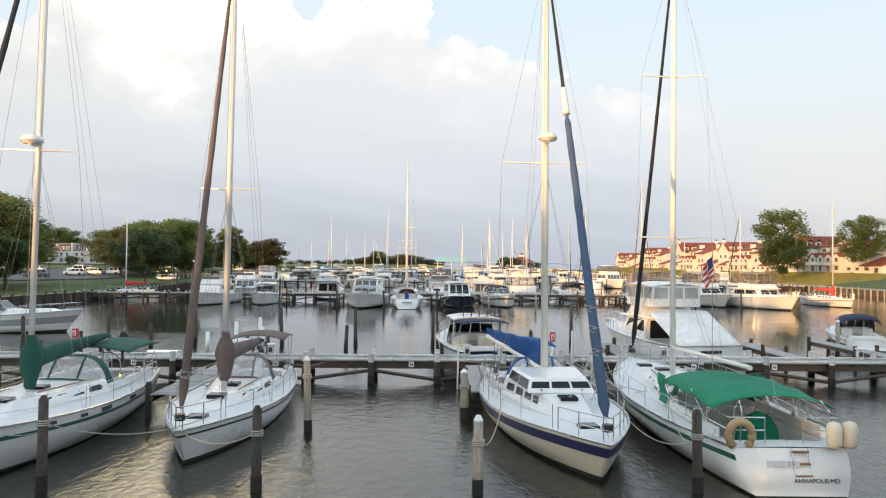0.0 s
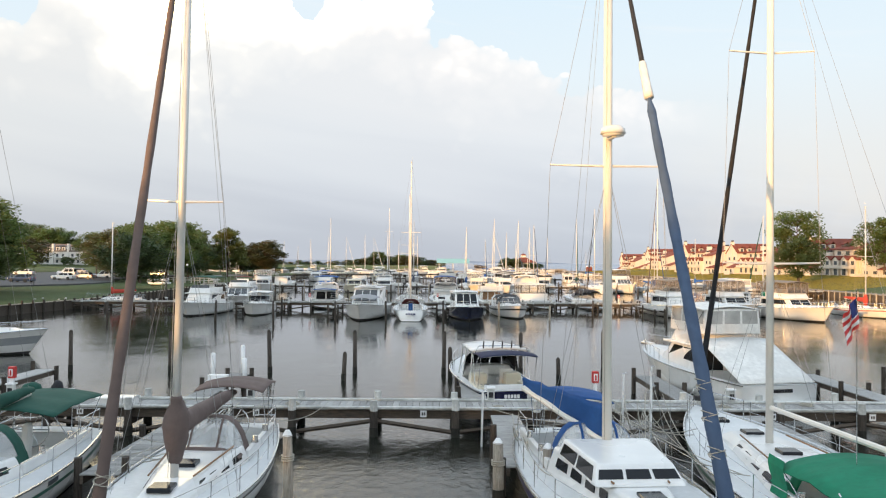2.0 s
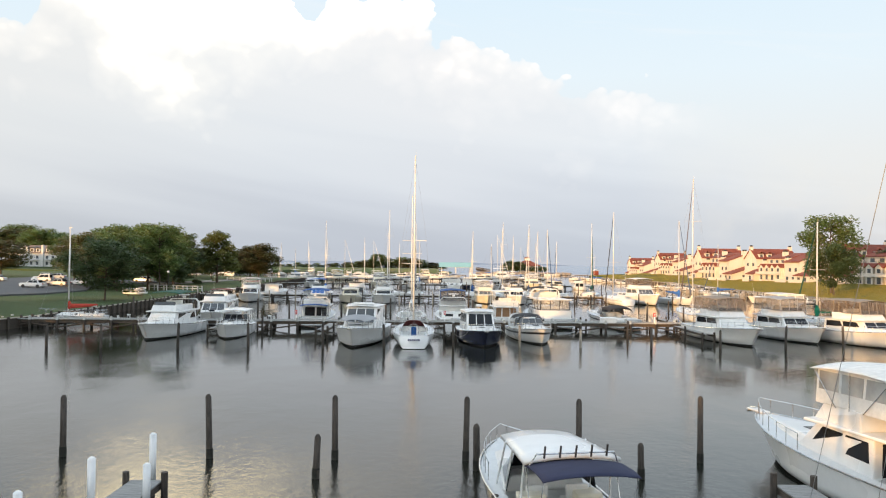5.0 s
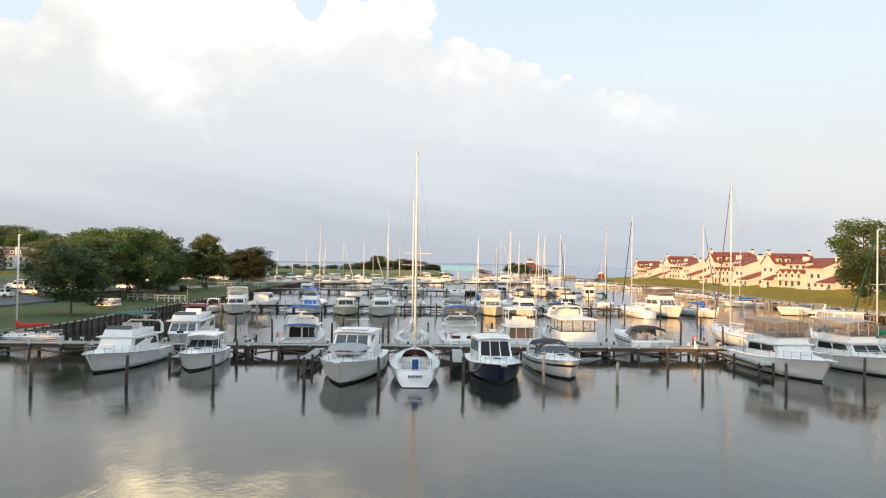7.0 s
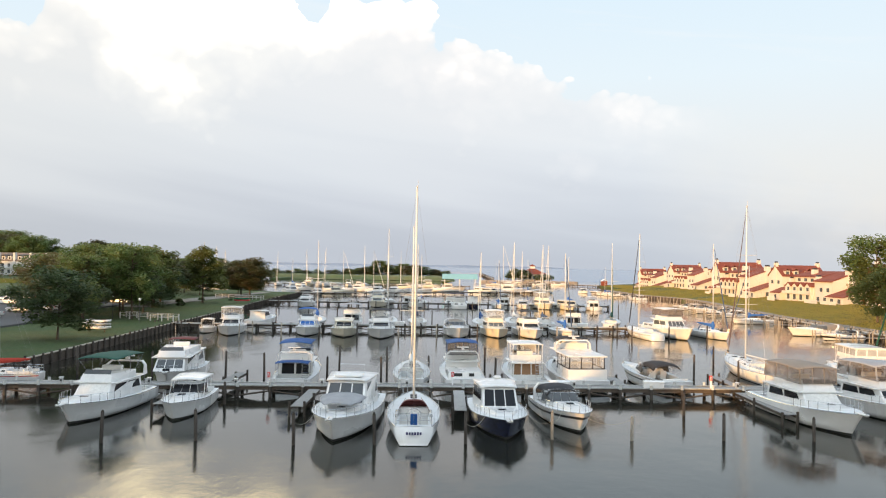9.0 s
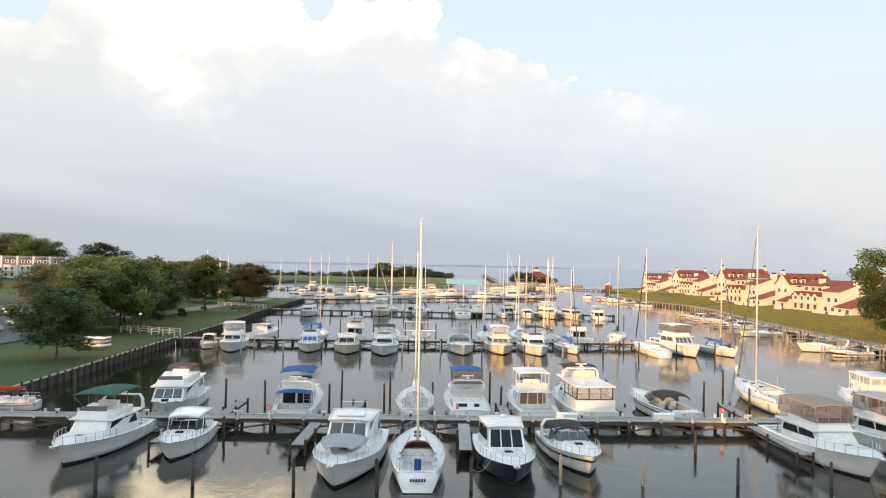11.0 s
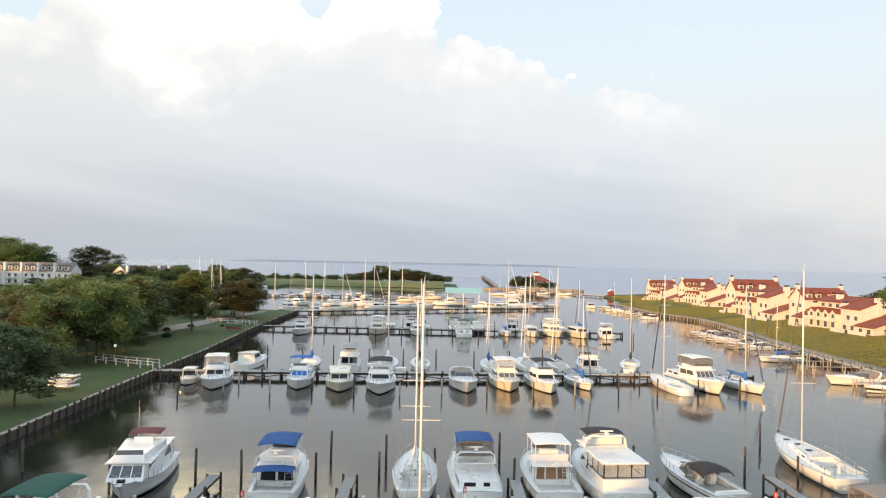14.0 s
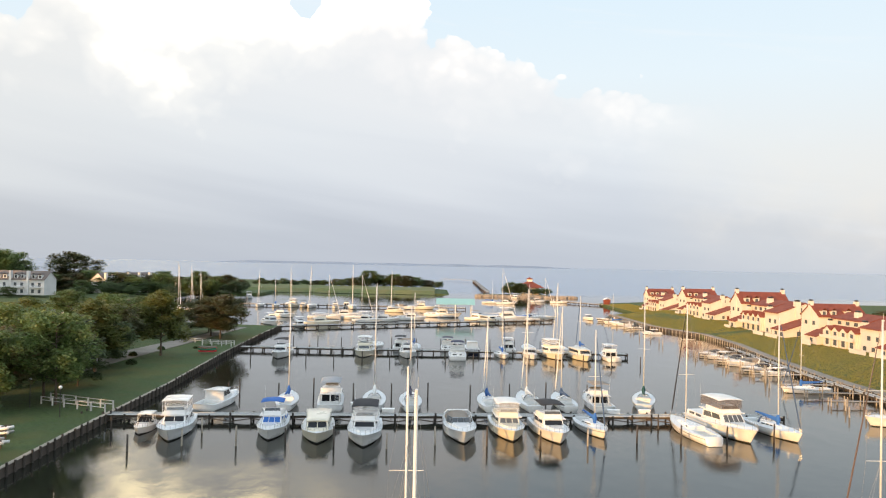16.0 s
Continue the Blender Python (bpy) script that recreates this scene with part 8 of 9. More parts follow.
# ---- far shore, pier, pavilion ----
def pavilion(x, y):
    root = thing("pavilion", "square cream pavilion with a red hipped roof and cupola", "pavilion", x, y, 0.9, 8)
    part("wall", box(B_(), -5.5, 5.5, -5.5, 5.5, 0, 5.2, 0.05), "stucco", root)
    for (n, r0, z0, r1, z1, mat) in (("roof", 8.6, 5.0, 1.6, 9.0, "roof"), ("cupola_roof", 2.3, 10.6, 0.1, 12.0, "roof")):
        bm = B_()
        lo = [bm.verts.new((sx * r0, sy * r0, z0)) for sx, sy in ((-1, -1), (1, -1), (1, 1), (-1, 1))]
        hi = [bm.verts.new((sx * r1, sy * r1, z1)) for sx, sy in ((-1, -1), (1, -1), (1, 1), (-1, 1))]
        for i in range(4):
            bm.faces.new((lo[i], lo[(i + 1) % 4], hi[(i + 1) % 4], hi[i]))
        bm.faces.new(hi)
        bm.faces.new(lo[::-1])
        part(n, bm, mat, root)
    part("cupola", box(B_(), -1.6, 1.6, -1.6, 1.6, 8.8, 10.6, 0.03), "pvc", root)
    for k in (-3, 0, 3):
        house_window(root, k, -5.5, 1.4, 1.6, 2.2, "y")


pavilion(60, 584)
rg_ = random.Random(9)
bm = B_()
for i in range(420):
    x, y = 22 + rg_.random() ** 1.4 * 66, 557 + rg_.uniform(-3, 3)
    s = rg_.uniform(0.35, 0.95)
    box(bm, x - s, x + s, y - s * 0.8, y + s * 0.8, -0.6, rg_.uniform(0.5, 1.7), 0.2)
tagged(part("breakwater", bm, "rock"), "rubble stone breakwater across the harbour mouth", "breakwater", kind="stuff")
pier = thing("pier", "dark timber fishing pier running out into the bay", "pier", 26, 566, 0, 0, kind="structure")
pier.matrix_basis = pose(31, 580, 0)
part("walkway", slab(B_(), [(-1.3, 0, 2.2), (1.3, 0, 2.2), (8.0, 330, 2.2), (4.6, 330, 2.2)], (0, 0, 0.3)), "plank", pier)
part("pier_head", slab(B_(), [(8.0, 330, 2.2), (8.0, 340, 2.2), (-30, 385, 2.2), (-30, 375, 2.2)], (0, 0, 0.3)), "plank", pier)
pb = B_()
for i in range(40):
    k = i / 39
    for sx in (-1.2, 1.2):
        tube(pb, [(sx + 6.3 * k, 330 * k, -2), (sx + 6.3 * k, 330 * k, 3.1)], 0.13, 6)
tagged(part("piling", pb, "pile", pier), kind="stuff")
aw = thing("boat_shelter", "teal-roofed boat shelter on posts", "shelter", 4.0, 366.0, 0, 0)
part("roof", gable_roof(B_(), -7, 7, -6, 6, 5.6, 1.8, "x", 0.6, 0.15), "teal", aw)
pp = None
for sx in (-6.5, 0, 6.5):
    for sy in (-5.5, 5.5):
        if pp is None:
            pp = part("post", tube(B_(), [(0, 0, -2), (0, 0, 5.7)], 0.14, 6), "pvc", aw)
            pp.location = (sx, sy, 0)
        else:
            again(pp, sx, sy, 0)
kiosk = thing("dock_kiosk", "small red kiosk with a pale roof on the jetty", "kiosk", 88.0, 470.0, land_height(88, 470), 0)
part("cabin", box(B_(), -1.6, 1.6, -1.4, 1.4, 0, 2.6, 0.04), "roof", kiosk)
part("roof", gable_roof(B_(), -1.6, 1.6, -1.4, 1.4, 2.6, 0.9, "y", 0.3, 0.12), "pvc", kiosk)
jetty = dock("jetty", 50.0, 520.0, 88.0, 468.0, 2.0, "pale jetty below the houses", brace=False, bay=4.0)
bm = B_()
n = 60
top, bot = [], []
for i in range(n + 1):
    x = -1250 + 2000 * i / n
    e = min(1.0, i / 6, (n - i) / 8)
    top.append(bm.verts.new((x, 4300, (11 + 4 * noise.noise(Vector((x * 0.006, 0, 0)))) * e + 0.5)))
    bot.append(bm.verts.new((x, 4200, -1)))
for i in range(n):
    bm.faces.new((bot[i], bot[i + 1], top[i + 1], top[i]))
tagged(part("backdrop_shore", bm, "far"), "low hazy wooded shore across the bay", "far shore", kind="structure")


# ---- lawn edge on the left: railed ramp, racks ----
def white_rail(x0, y0, x1, y1, z):
    L = math.hypot(x1 - x0, y1 - y0)
    root = thing("handrail", "white wooden handrail beside the ramp", "handrail", x0, y0, z, math.degrees(math.atan2(y1 - y0, x1 - x0)), "white handrails")
    n = max(2, int(L / 1.9))
    p = None
    for i in range(n + 1):
        if p is None:
            p = part("post", box(B_(), -0.09, 0.09, -0.09, 0.09, -0.3, 1.1, 0.02), "kerb", root)
        else:
            again(p, L * i / n, 0, 0)
    for zz in (0.55, 1.0):
        part("rail", box(B_(), 0, L, -0.03, 0.03, zz, zz + 0.08), "kerb", root)


for a in ((-58.0, 168.6, -53.5, 166.6), (-58.0, 166.0, -54.0, 164.2), (-53.5, 166.6, -47.2, 164.0), (-54.0, 164.2, -47.2, 161.4), (-66, 247, -58, 244.8), (-58, 244.8, -52.0, 244.0), (-59, 241.8, -52.0, 241.3)):
    white_rail(*a, land_height(a[0], a[1]))


def kayak_rack(x, y, rz, mats, label):
    root = thing("kayak_rack", label, "boat rack", x, y, land_height(x, y), rz)
    for yy in (-1.2, 1.2):
        part("upright", box(B_(), -0.06, 0.06, yy - 0.06, yy + 0.06, -0.2, 1.5), "beam", root)
        for zz in (0.35, 0.85, 1.35):
            part("arm", box(B_(), -0.75, 0.75, yy - 0.05, yy + 0.05, zz, zz + 0.08), "beam", root)
    for i, m in enumerate(mats):
        sx, zz = (-0.4, 0.4)[i % 2], 0.42 + 0.5 * (i // 2)
        rows = []
        bm = B_()
        for k in range(9):
            t = k / 8
            w = 0.33 * math.sin(math.pi * (0.04 + 0.92 * t)) ** 0.7
            rows.append([bm.verts.new((sx + w * math.cos(q * math.pi / 4), -1.9 + 3.8 * t, zz + 0.17 + 0.17 * math.sin(q * math.pi / 4) + 0.12 * (2 * t - 1) ** 4)) for q in range(8)])
        for p, q in zip(rows, rows[1:]):
            for j in range(8):
                bm.faces.new((p[j], p[(j + 1) % 8], q[(j + 1) % 8], q[j]))
        bm.faces.new(rows[0][::-1])
        bm.faces.new(rows[-1])
        part("kayak", bm, m, root, smooth=True)


kayak_rack(-53.0, 146.5, 80, ("pvc", "car_silver", "pvc", "pvc"), "rack of white dinghies and kayaks on the lawn")
kayak_rack(-51.0, 142.0, 80, ("pvc", "pvc", "car_silver"), "rack of pale kayaks on the lawn")
kayak_rack(-53.0, 226.0, 100, ("red", "roof", "c_green", "red", "c_tan"), "rack of red and green kayaks on the lawn")


# ---- upright tufts over the lawn before the houses ----
rgt = random.Random(41)
vs, fs = [], []
while len(fs) < 200000:
    y = rgt.uniform(150, 470)
    x = shore_right(y) + rgt.uniform(2.0, 25.0) if y < 385 else rgt.uniform(86.5, 100.0)
    a, w, h_ = rgt.uniform(0, 6.283), rgt.uniform(0.09, 0.17), rgt.uniform(0.05, 0.10)
    z = land_height(x, y) - 0.01
    k = len(vs)
    vs += [(x - w * math.cos(a), y - w * math.sin(a), z), (x + w * math.cos(a), y + w * math.sin(a), z), (x + rgt.uniform(-0.05, 0.05), y + rgt.uniform(-0.05, 0.05), z + h_)]
    fs.append((k, k + 1, k + 2))
me = bpy.data.meshes.new("lawn_grass")
me.from_pydata(vs, [], fs)
me.materials.append(M["blade"])
tagged(new("lawn_grass", me), "short sunlit grass tufts on the sloping lawn", "grass", kind="stuff")


# ---- details at the first dock ----
def local(root, p):
    return root.matrix_basis @ Vector(p)


def rope(p, q, sag, label="slack pale mooring line", r=0.012):
    """A mooring line hanging between two points."""
    p, q = Vector(p), Vector(q)
    mid = (p + q) / 2
    root = thing("mooring_line", label, "mooring line", p.x, p.y, p.z, 0, "mooring lines")
    pts = [p.lerp(q, i / 14) - Vector((0, 0, sag * 4 * (i / 14) * (1 - i / 14))) - p for i in range(15)]
    part("line", tube(B_(), pts, r, 6), "rope", root)


BEFORE = set(GREEN.children)
# emerald canopy, side curtain, wheel cover, life ring, fenders, ladder and name on the transom
canopy(GREEN, -5.9, -1.7, 1.45, 2.12, 0.26, "c_green", 0.10, 1.35, taper=1.0, sag=0.07, skirt=0.06)
part("curtain", sheet(B_(), lambda u, v: Vector((-1.42 + 0.05 * math.sin(6 * v), -2.0 + 0.75 * u, 1.35 + 0.80 * v)), 4, 5, 0.02), "c_green", GREEN)
part("curtain", sheet(B_(), lambda u, v: Vector((1.42 - 0.05 * math.sin(6 * v), -2.0 + 0.75 * u, 1.35 + 0.80 * v)), 4, 5, 0.02), "c_green", GREEN)
wc = B_()
prof = [(0.05, 2.05), (0.34, 1.92), (0.52, 1.62), (0.56, 1.34), (0.50, 1.10)]
rings = [[wc.verts.new((a * math.cos(k * math.pi / 6), -4.9 + 0.35 * a * math.sin(k * math.pi / 6), b - 0.35)) for k in range(12)] for a, b in prof]
for p, q in zip(rings, rings[1:]):
    for k in range(12):
        wc.faces.new((p[k], p[(k + 1) % 12], q[(k + 1) % 12], q[k]))
part("wheel_cover", wc, "c_green", GREEN, smooth=True)
ring = B_()
tube(ring, [(-1.10 + 0.27 * math.sin(a), -6.66, 1.50 + 0.30 * math.cos(a)) for a in [(-2.5 + 5.0 * i / 14) for i in range(15)]], 0.095, 10)
part("horseshoe_buoy", ring, "tan", GREEN, "tan horseshoe lifebuoy on the pushpit", smooth=True)
fender(GREEN, 0.98, -6.74, 1.22, "rubber", 0.17, 0.62)
fender(GREEN, 1.36, -6.70, 1.22, "rubber", 0.17, 0.62)
lad = B_()
for x in (-0.02, 0.36):
    tube(lad, [(x, -6.80, 1.25), (x, -6.95, 0.85), (x, -7.18, 0.35)], 0.016, 6)
part("ladder_rail", lad, "steel", GREEN)
for k in range(4):
    zz = 1.15 - 0.24 * k
    part("ladder_step", box(B_(), -0.03, 0.37, -6.86 - 0.10 * k, -6.78 - 0.10 * k, zz, zz + 0.04, 0.01), "teak", GREEN)

for ob_ in set(GREEN.children) - BEFORE:
    ob_.location = (0, -0.7, -0.25)


def lettering(root, text, x, y, z, size, mat, tilt=90.0, rz=0.0, name="lettering"):
    cu = bpy.data.curves.new(name, "FONT")
    cu.body, cu.size, cu.align_x, cu.extrude = text, size, "CENTER", 0.004
    tmp = bpy.data.objects.new("tmp", cu)
    scene.collection.objects.link(tmp)
    me = bpy.data.meshes.new_from_object(tmp.evaluated_get(bpy.context.evaluated_depsgraph_get()))
    bpy.data.objects.remove(tmp)
    me.materials.clear()
    me.materials.append(M[mat])
    ob = new(name, me)
    ob.parent = root
    ob.matrix_basis = pose(x, y, z, tilt, 0, rz)
    return ob


def at_transom(h, v):
    p = h.at(0, v, 1)
    return p.y, p.z


ty, tz = at_transom(hg, 0.55)
ty2, tz2 = at_transom(hg, 0.92)
tilt_deg = math.degrees(math.atan2(tz2 - tz, ty2 - ty))
lettering(GREEN, "ANNAPOLIS MD", 0.42, ty - 0.035, tz - 0.02, 0.14, "black", tilt_deg)
for k, (bx0, bw) in enumerate(((-0.62, 0.14), (-0.44, 0.12), (-0.28, 0.12), (-0.12, 0.06), (-0.02, 0.12))):
    y_, z_ = at_transom(hg, 0.74)
    part("name_mark", box(B_(), bx0, bx0 + bw, y_ - 0.03, y_ + 0.01, z_, z_ + 0.15), "flag_white", GREEN)
# ensign hanging from the backstay
BEFORE = set(GREEN.children)
fl = GREEN
part("ensign_staff", tube(B_(), [(-0.38, -2.8, 2.2), (-0.38, -2.8, 5.75)], 0.010, 6), "steel", fl)


def ensign(u, v):
    return Vector((-0.38 - 0.26 * u * (1 - 0.3 * v) + 0.04 * math.sin(9 * u + 3 * v), -2.8 + 0.06 * math.sin(7 * u + 5 * v), 5.62 - 0.62 * v - 0.36 * u))


for k in range(7):
    part("flag_stripe", sheet(B_(), lambda u, v: ensign(u, (k + v) / 7), 6, 2, 0.006), "red" if k % 2 == 0 else "flag_white", fl)
part("flag_canton", sheet(B_(), lambda u, v: ensign(u * 0.45, v * 0.5) + Vector((0, -0.012, 0)), 4, 4, 0.006), "flag_blue", fl)
for sx in (-1, 1):
    part("davit", tube(B_(), [(sx * 1.0, -6.4, 1.3), (sx * 1.0, -6.5, 2.0), (sx * 0.95, -6.2, 2.2)], 0.022, 6), "steel", GREEN)
    part("brace_tube", tube(B_(), [(sx * 1.3, -5.4, 1.3), (sx * 1.35, -4.0, 2.1)], 0.016, 6), "steel", GREEN)
for ob_ in set(GREEN.children) - BEFORE:
    ob_.location = (0, -0.7, -0.25)

# mooring lines
for p, q, s in ((local(F2, (0.6, 5.0, 1.2)), (-4.1, 17.0, 1.3), 0.45), (local(F2, (-0.6, 5.0, 1.2)), (-8.8, 16.9, 1.5), 0.35), (local(F1, (1.4, 2.4, 1.5)), (-8.8, 16.9, 1.3), 0.4),
                ((0.8, 16.9, 1.2), (1.7, 21.3, 1.35), 0.55), ((5.75, 17.2, 1.2), (4.3, 17.6, 1.5), 0.3), ((5.75, 17.2, 1.1), (6.2, 21.0, 1.3), 0.4), (local(GREEN, (-1.3, -6.4, 1.2)), (5.75, 17.2, 1.25), 0.2),
                (local(GREEN, (1.3, -6.5, 1.0)), (12.5, 16.8, 1.0), 0.35), (local(GREEN, (1.3, -6.5, 0.9)), (12.5, 16.8, 0.8), 0.5), (local(GREEN, (0.2, 6.5, 1.5)), (6.4, 33.0, 1.1), 0.15), (local(GREEN, (-0.2, 6.5, 1.5)), (9.0, 33.0, 1.1), 0.15),
                ((1.4, 36.4, 0.95), (-0.1, 34.2, 1.0), 0.12), ((3.2, 36.4, 0.95), (4.4, 34.2, 1.0), 0.12), ((0.9, 39.5, 0.9), (0.7, 36.0, 0.85), 0.25), (local(F3, (-1.6, -4.6, 1.4)), (0.6, 32.4, 1.1), 0.25), (local(F3, (1.6, -4.6, 1.4)), (5.6, 32.4, 1.1), 0.25),
                (local(F2, (1.2, -4.9, 1.2)), (-6.6, 32.4, 1.1), 0.2), (local(F2, (-1.2, -4.9, 1.2)), (-4.6, 32.4, 1.1), 0.2), ((7.1, 85.0, 1.6), (10.3, 84.7, 1.4), 0.5), ((6.2, 87.5, 1.6), (5.1, 84.7, 1.4), 0.5), ((1.0, 86.0, 1.7), (-0.6, 83.0, 1.3), 0.6), ((3.4, 86.0, 1.7), (5.1, 84.7, 1.2), 0.5),
                ((-10.4, 86.0, 1.8), (-11.3, 82.0, 1.4), 0.6), ((24.0, 91.0, 1.5), (22.5, 85.3, 1.2), 0.6), ((11.0, 16.0, 0.2), (11.8, 20.0, 1.0), 0.3)):
    rope(p, q, s)


def crab_pot(x, y, z):
    """A coil of line left on the planks."""
    root = thing("rope_coil", "pale coil of mooring line lying on the planks", "rope coil", x, y, z, random.uniform(0, 360), "rope coils")
    bm = B_()
    tube(bm, [((0.10 + 0.02 * i / 6) * math.cos(i * 0.6), (0.10 + 0.02 * i / 6) * math.sin(i * 0.6), 0.02 + 0.012 * (i % 20) / 4) for i in range(52)], 0.014, 5)
    part("coil", bm, "rope", root)


for cx, cy in ((-5.9, 33.0), (1.3, 32.7), (4.7, 33.5), (9.3, 33.1), (12.4, 33.6), (-9.9, 33.1)):
    crab_pot(cx, cy, 0.925)


def slip_sign(x, y, z=0.86):
    """A small pale slip marker on the dock edge; its figures are plain bars."""
    root = thing("slip_sign", "small white slip marker with dark bars on the dock edge", "sign", x, y, z, 0, "slip markers")
    part("plate", box(B_(), -0.11, 0.11, -0.02, 0.0, -0.18, 0.04, 0.004), "pvc", root)
    part("mark", box(B_(), -0.06, -0.015, -0.026, -0.018, -0.12, -0.02), "black", root)
    part("mark", box(B_(), 0.015, 0.06, -0.026, -0.018, -0.12, -0.02), "black", root)


for sx_ in (-7.0, -1.3, 5.0, 10.6, 14.0, -13.0):
    slip_sign(sx_, 32.28)


def dock_steps(x, y):
    root = thing("dock_steps", "low white boarding steps on the finger pier", "steps", x, y, 0.80, 0, "boarding steps")
    part("tread", box(B_(), -0.4, 0.4, -0.3, 0.05, 0.0, 0.24, 0.02), "pvc", root)
    part("tread", box(B_(), -0.4, 0.4, 0.05, 0.35, 0.0, 0.46, 0.02), "pvc", root)


dock_steps(-9.9, 37.5)


def dock_light(x, y):
    root = thing("lamp_post", "slim grey lamp post with a round white globe", "lamp post", x, y, land_height(x, y), 0, "lamp posts")
    part("pole", tube(B_(), [(0, 0, -0.2), (0, 0, 3.6)], 0.06, 8, 0.045), "black", root)
    bm = B_()
    bmesh.ops.create_icosphere(bm, subdivisions=2, radius=0.24)
    bmesh.ops.translate(bm, verts=bm.verts, vec=(0, 0, 3.8))
    part("globe", bm, "pvc", root, smooth=True)


for x, y in ((-58, 163.0), (-51.5, 158.0), (-68, 132.0), (-72, 188.0)):
    dock_light(x, y)


# ---- more of what lies about at the first dock ----
# hull ports of the green-striped sloop
for side in (1, -1):
    for s0, s1, v0, v1 in ((0.495, 0.545, 0.875, 0.955), (0.60, 0.625, 0.885, 0.945), (0.70, 0.722, 0.885, 0.945), (0.34, 0.385, 0.875, 0.955)):
        bm = B_()
        hf1.strip(bm, v0, v1, 1, 2, 0.012, s0, s1, close=False)
        keep = [f for f in bm.faces if f.calc_center_median().x * side < 0]
        bmesh.ops.delete(bm, geom=keep, context="FACES")
        part("hull_port", bm, "glass_grey", F1)


def bundle(root, name, x, y, z, r, h_, mat, label):
    """A rounded fabric cover over something on the stern rail."""
    bm = B_()
    bmesh.ops.create_icosphere(bm, subdivisions=3, radius=1.0)
    for v in bm.verts:
        k = 1 + 0.16 * noise.noise(v.co * 1.9 + Vector((x, y, z)))
        v.co = Vector((v.co.x * r * k, v.co.y * r * 0.8 * k, v.co.z * h_ * k)) + Vector((x, y, z))
    part(name, bm, mat, root, label, smooth=True)


bundle(F1, "grill_cover", 0.75, -6.35, 2.15, 0.30, 0.24, "c_dkgreen", "dark green cover over the stern grill")
bundle(F1, "outboard_cover", 0.10, -6.5, 2.05, 0.20, 0.38, "c_black", "black cover over the outboard motor")
part("grill_post", tube(B_(), [(0.75, -6.35, 1.3), (0.75, -6.35, 2.0)], 0.02, 6), "steel", F1)
part("outboard_leg", tube(B_(), [(0.10, -6.5, 1.3), (0.10, -6.5, 1.8)], 0.05, 6), "black", F1)
# rope turns round the furled jibs
for root_, y_, z_, r_ in ((F3, 5.07, 2.9, 0.135), (F3, 4.81, 3.42, 0.132), (F3, 4.56, 3.9, 0.13), (F2, 5.16, 2.2, 0.118)):
    bm = B_()
    for k in range(4):
        tube(bm, [(r_ * math.cos(q * math.pi / 6), y_ - 0.02 * k + r_ * math.sin(q * math.pi / 6), z_ + 0.04 * k + 0.05 * math.cos(q * math.pi / 6 + 2 * k)) for q in range(13)], 0.010, 5)
    part("rope_turns", bm, "rope", root_)
# names too small to read: dark bars
for root_, L_, z_, n_, mat_ in ((B2, 11.6, 0.72, 9, "stripe_black"), (B1, 8.6, 0.62, 5, "flag_white")):
    for k in range(n_):
        part("name_mark", box(B_(), -0.13 * n_ / 2 + 0.13 * k, -0.13 * n_ / 2 + 0.13 * k + 0.09, -L_ / 2 - 0.06, -L_ / 2 - 0.01, z_, z_ + 0.14), mat_, root_)
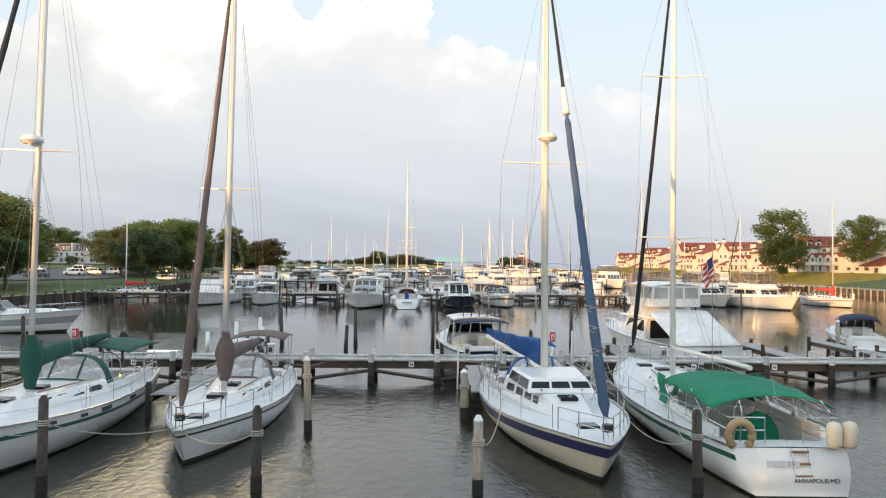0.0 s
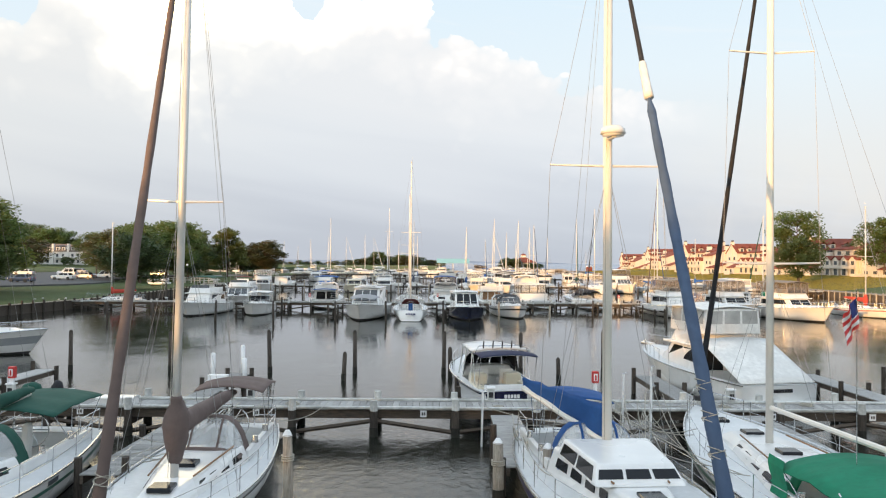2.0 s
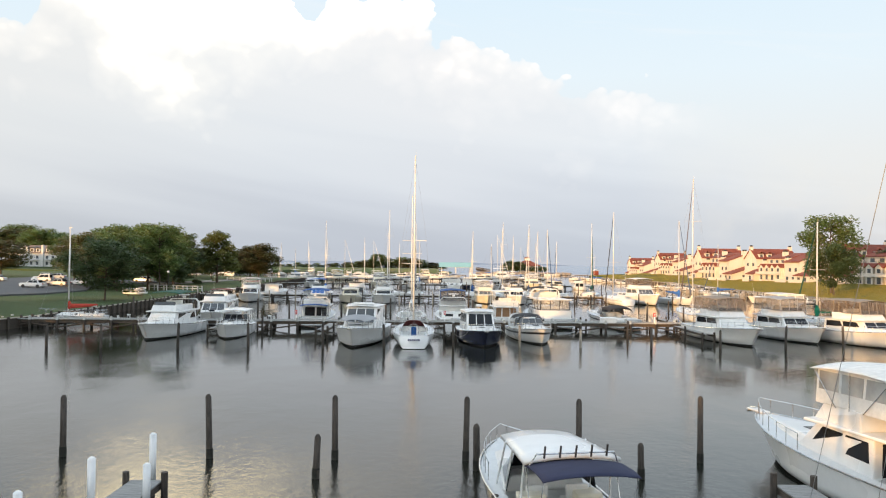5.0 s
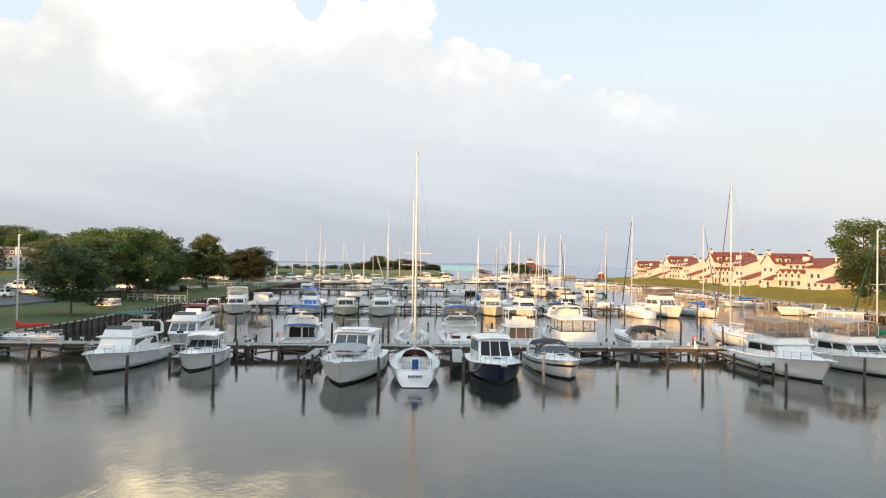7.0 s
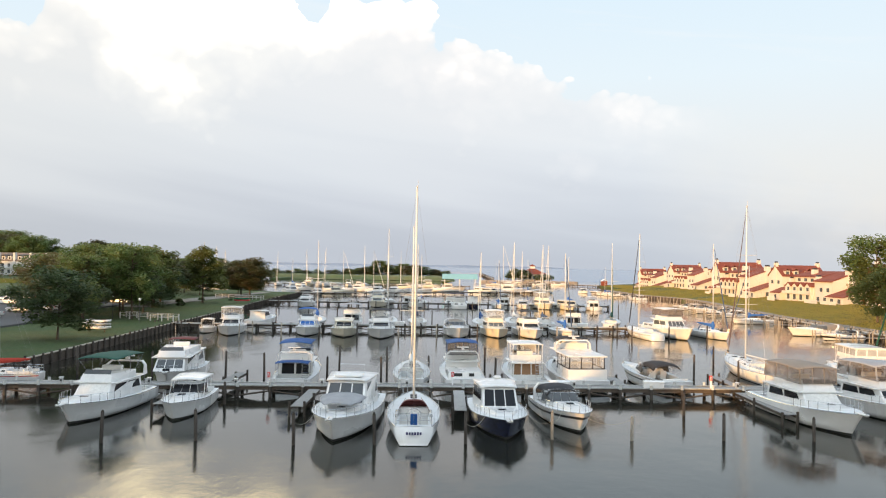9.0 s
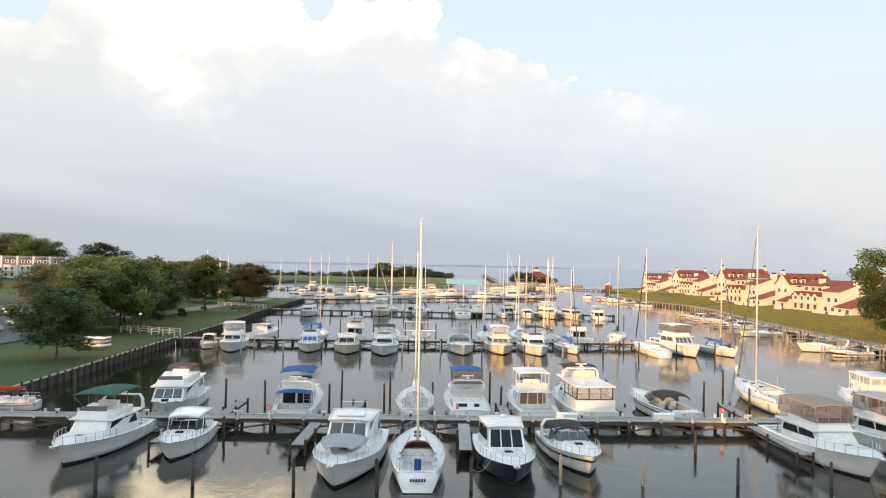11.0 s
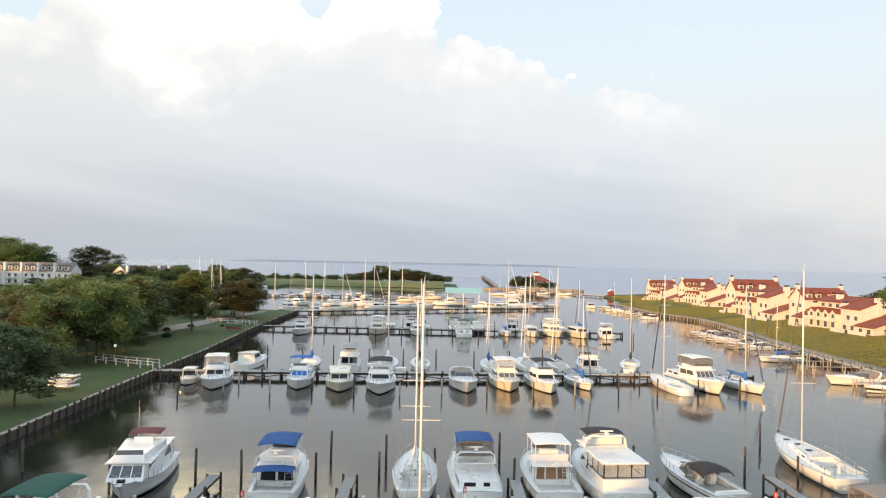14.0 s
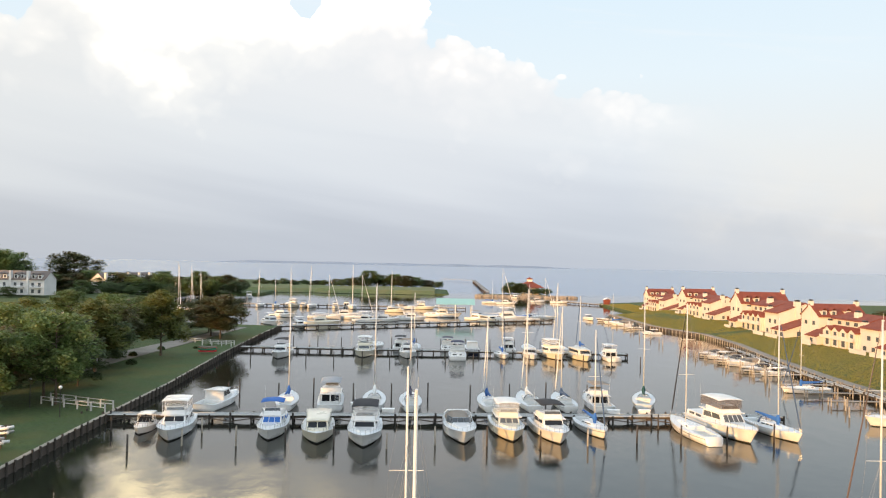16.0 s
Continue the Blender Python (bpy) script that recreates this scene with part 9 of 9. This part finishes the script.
# rod holders along the hardtop
bm = B_()
tube(bm, [(-1.15, -2.65, 2.2), (-1.0, -2.75, 2.52), (1.0, -2.75, 2.52), (1.15, -2.65, 2.2)], 0.022, 6)
part("rod_rack", bm, "steel", B1)
for k in range(5):
    part("rod_holder", tube(B_(), [(-0.8 + 0.4 * k, -2.75, 2.42), (-0.8 + 0.4 * k, -2.83, 2.72)], 0.028, 6), "black", B1)
for sx in (-1, 1):
    part("cockpit_seat", box(B_(), sx * 0.75 - 0.35, sx * 0.75 + 0.35, -1.9, -1.3, 0.55, 1.25, 0.08, 2), "cream", B1, "cream upholstered helm seat")
    part("side_cushion", box(B_(), sx * 1.05 - 0.16, sx * 1.05 + 0.16, -3.6, -2.0, 0.60, 0.95, 0.06, 2), "cream", B1)
# lines and poles crowding the slip between the blue and the emerald boats
rgr = random.Random(77)
for k in range(22):
    a = Vector((rgr.uniform(4.4, 6.6), rgr.uniform(31.2, 32.5), rgr.uniform(0.9, 1.7)))
    b = Vector((rgr.uniform(4.6, 6.6), rgr.uniform(22.5, 30.0), rgr.uniform(0.9, 1.6)))
    rope(a, b, rgr.uniform(0.15, 0.7), r=0.013)
for k in range(8):
    a = Vector((rgr.uniform(-8.6, -7.2), rgr.uniform(29.5, 32.0), rgr.uniform(0.9, 1.4)))
    b = Vector((rgr.uniform(-8.6, -7.4), rgr.uniform(24.0, 28.0), rgr.uniform(0.9, 1.5)))
    rope(a, b, rgr.uniform(0.15, 0.5), r=0.013)
for k in range(6):
    a = Vector((rgr.uniform(0.9, 2.0), rgr.uniform(28.0, 32.0), rgr.uniform(0.8, 1.2)))
    rope(a, local(F3, (1.75, rgr.uniform(-5, 1), 1.5)), rgr.uniform(0.2, 0.5), r=0.013)


def slip_pole(x, y, top):
    root = thing("line_pole", "thin white pole with a hook for dock lines", "pole", x, y, 0, 0, "line poles")
    part("shaft", tube(B_(), [(0, 0, -1.5), (0.05, 0, top)], 0.035, 8), "pvc", root)
    part("hook", tube(B_(), [(0.05, 0, top), (0.12, 0, top + 0.06), (0.18, 0, top)], 0.015, 5), "steel", root)


for x_, y_, t_ in ((5.3, 31.6, 2.3), (5.9, 30.4, 2.1), (-7.6, 31.0, 1.9), (6.3, 31.9, 2.5), (0.6, 31.0, 1.8)):
    slip_pole(x_, y_, t_)
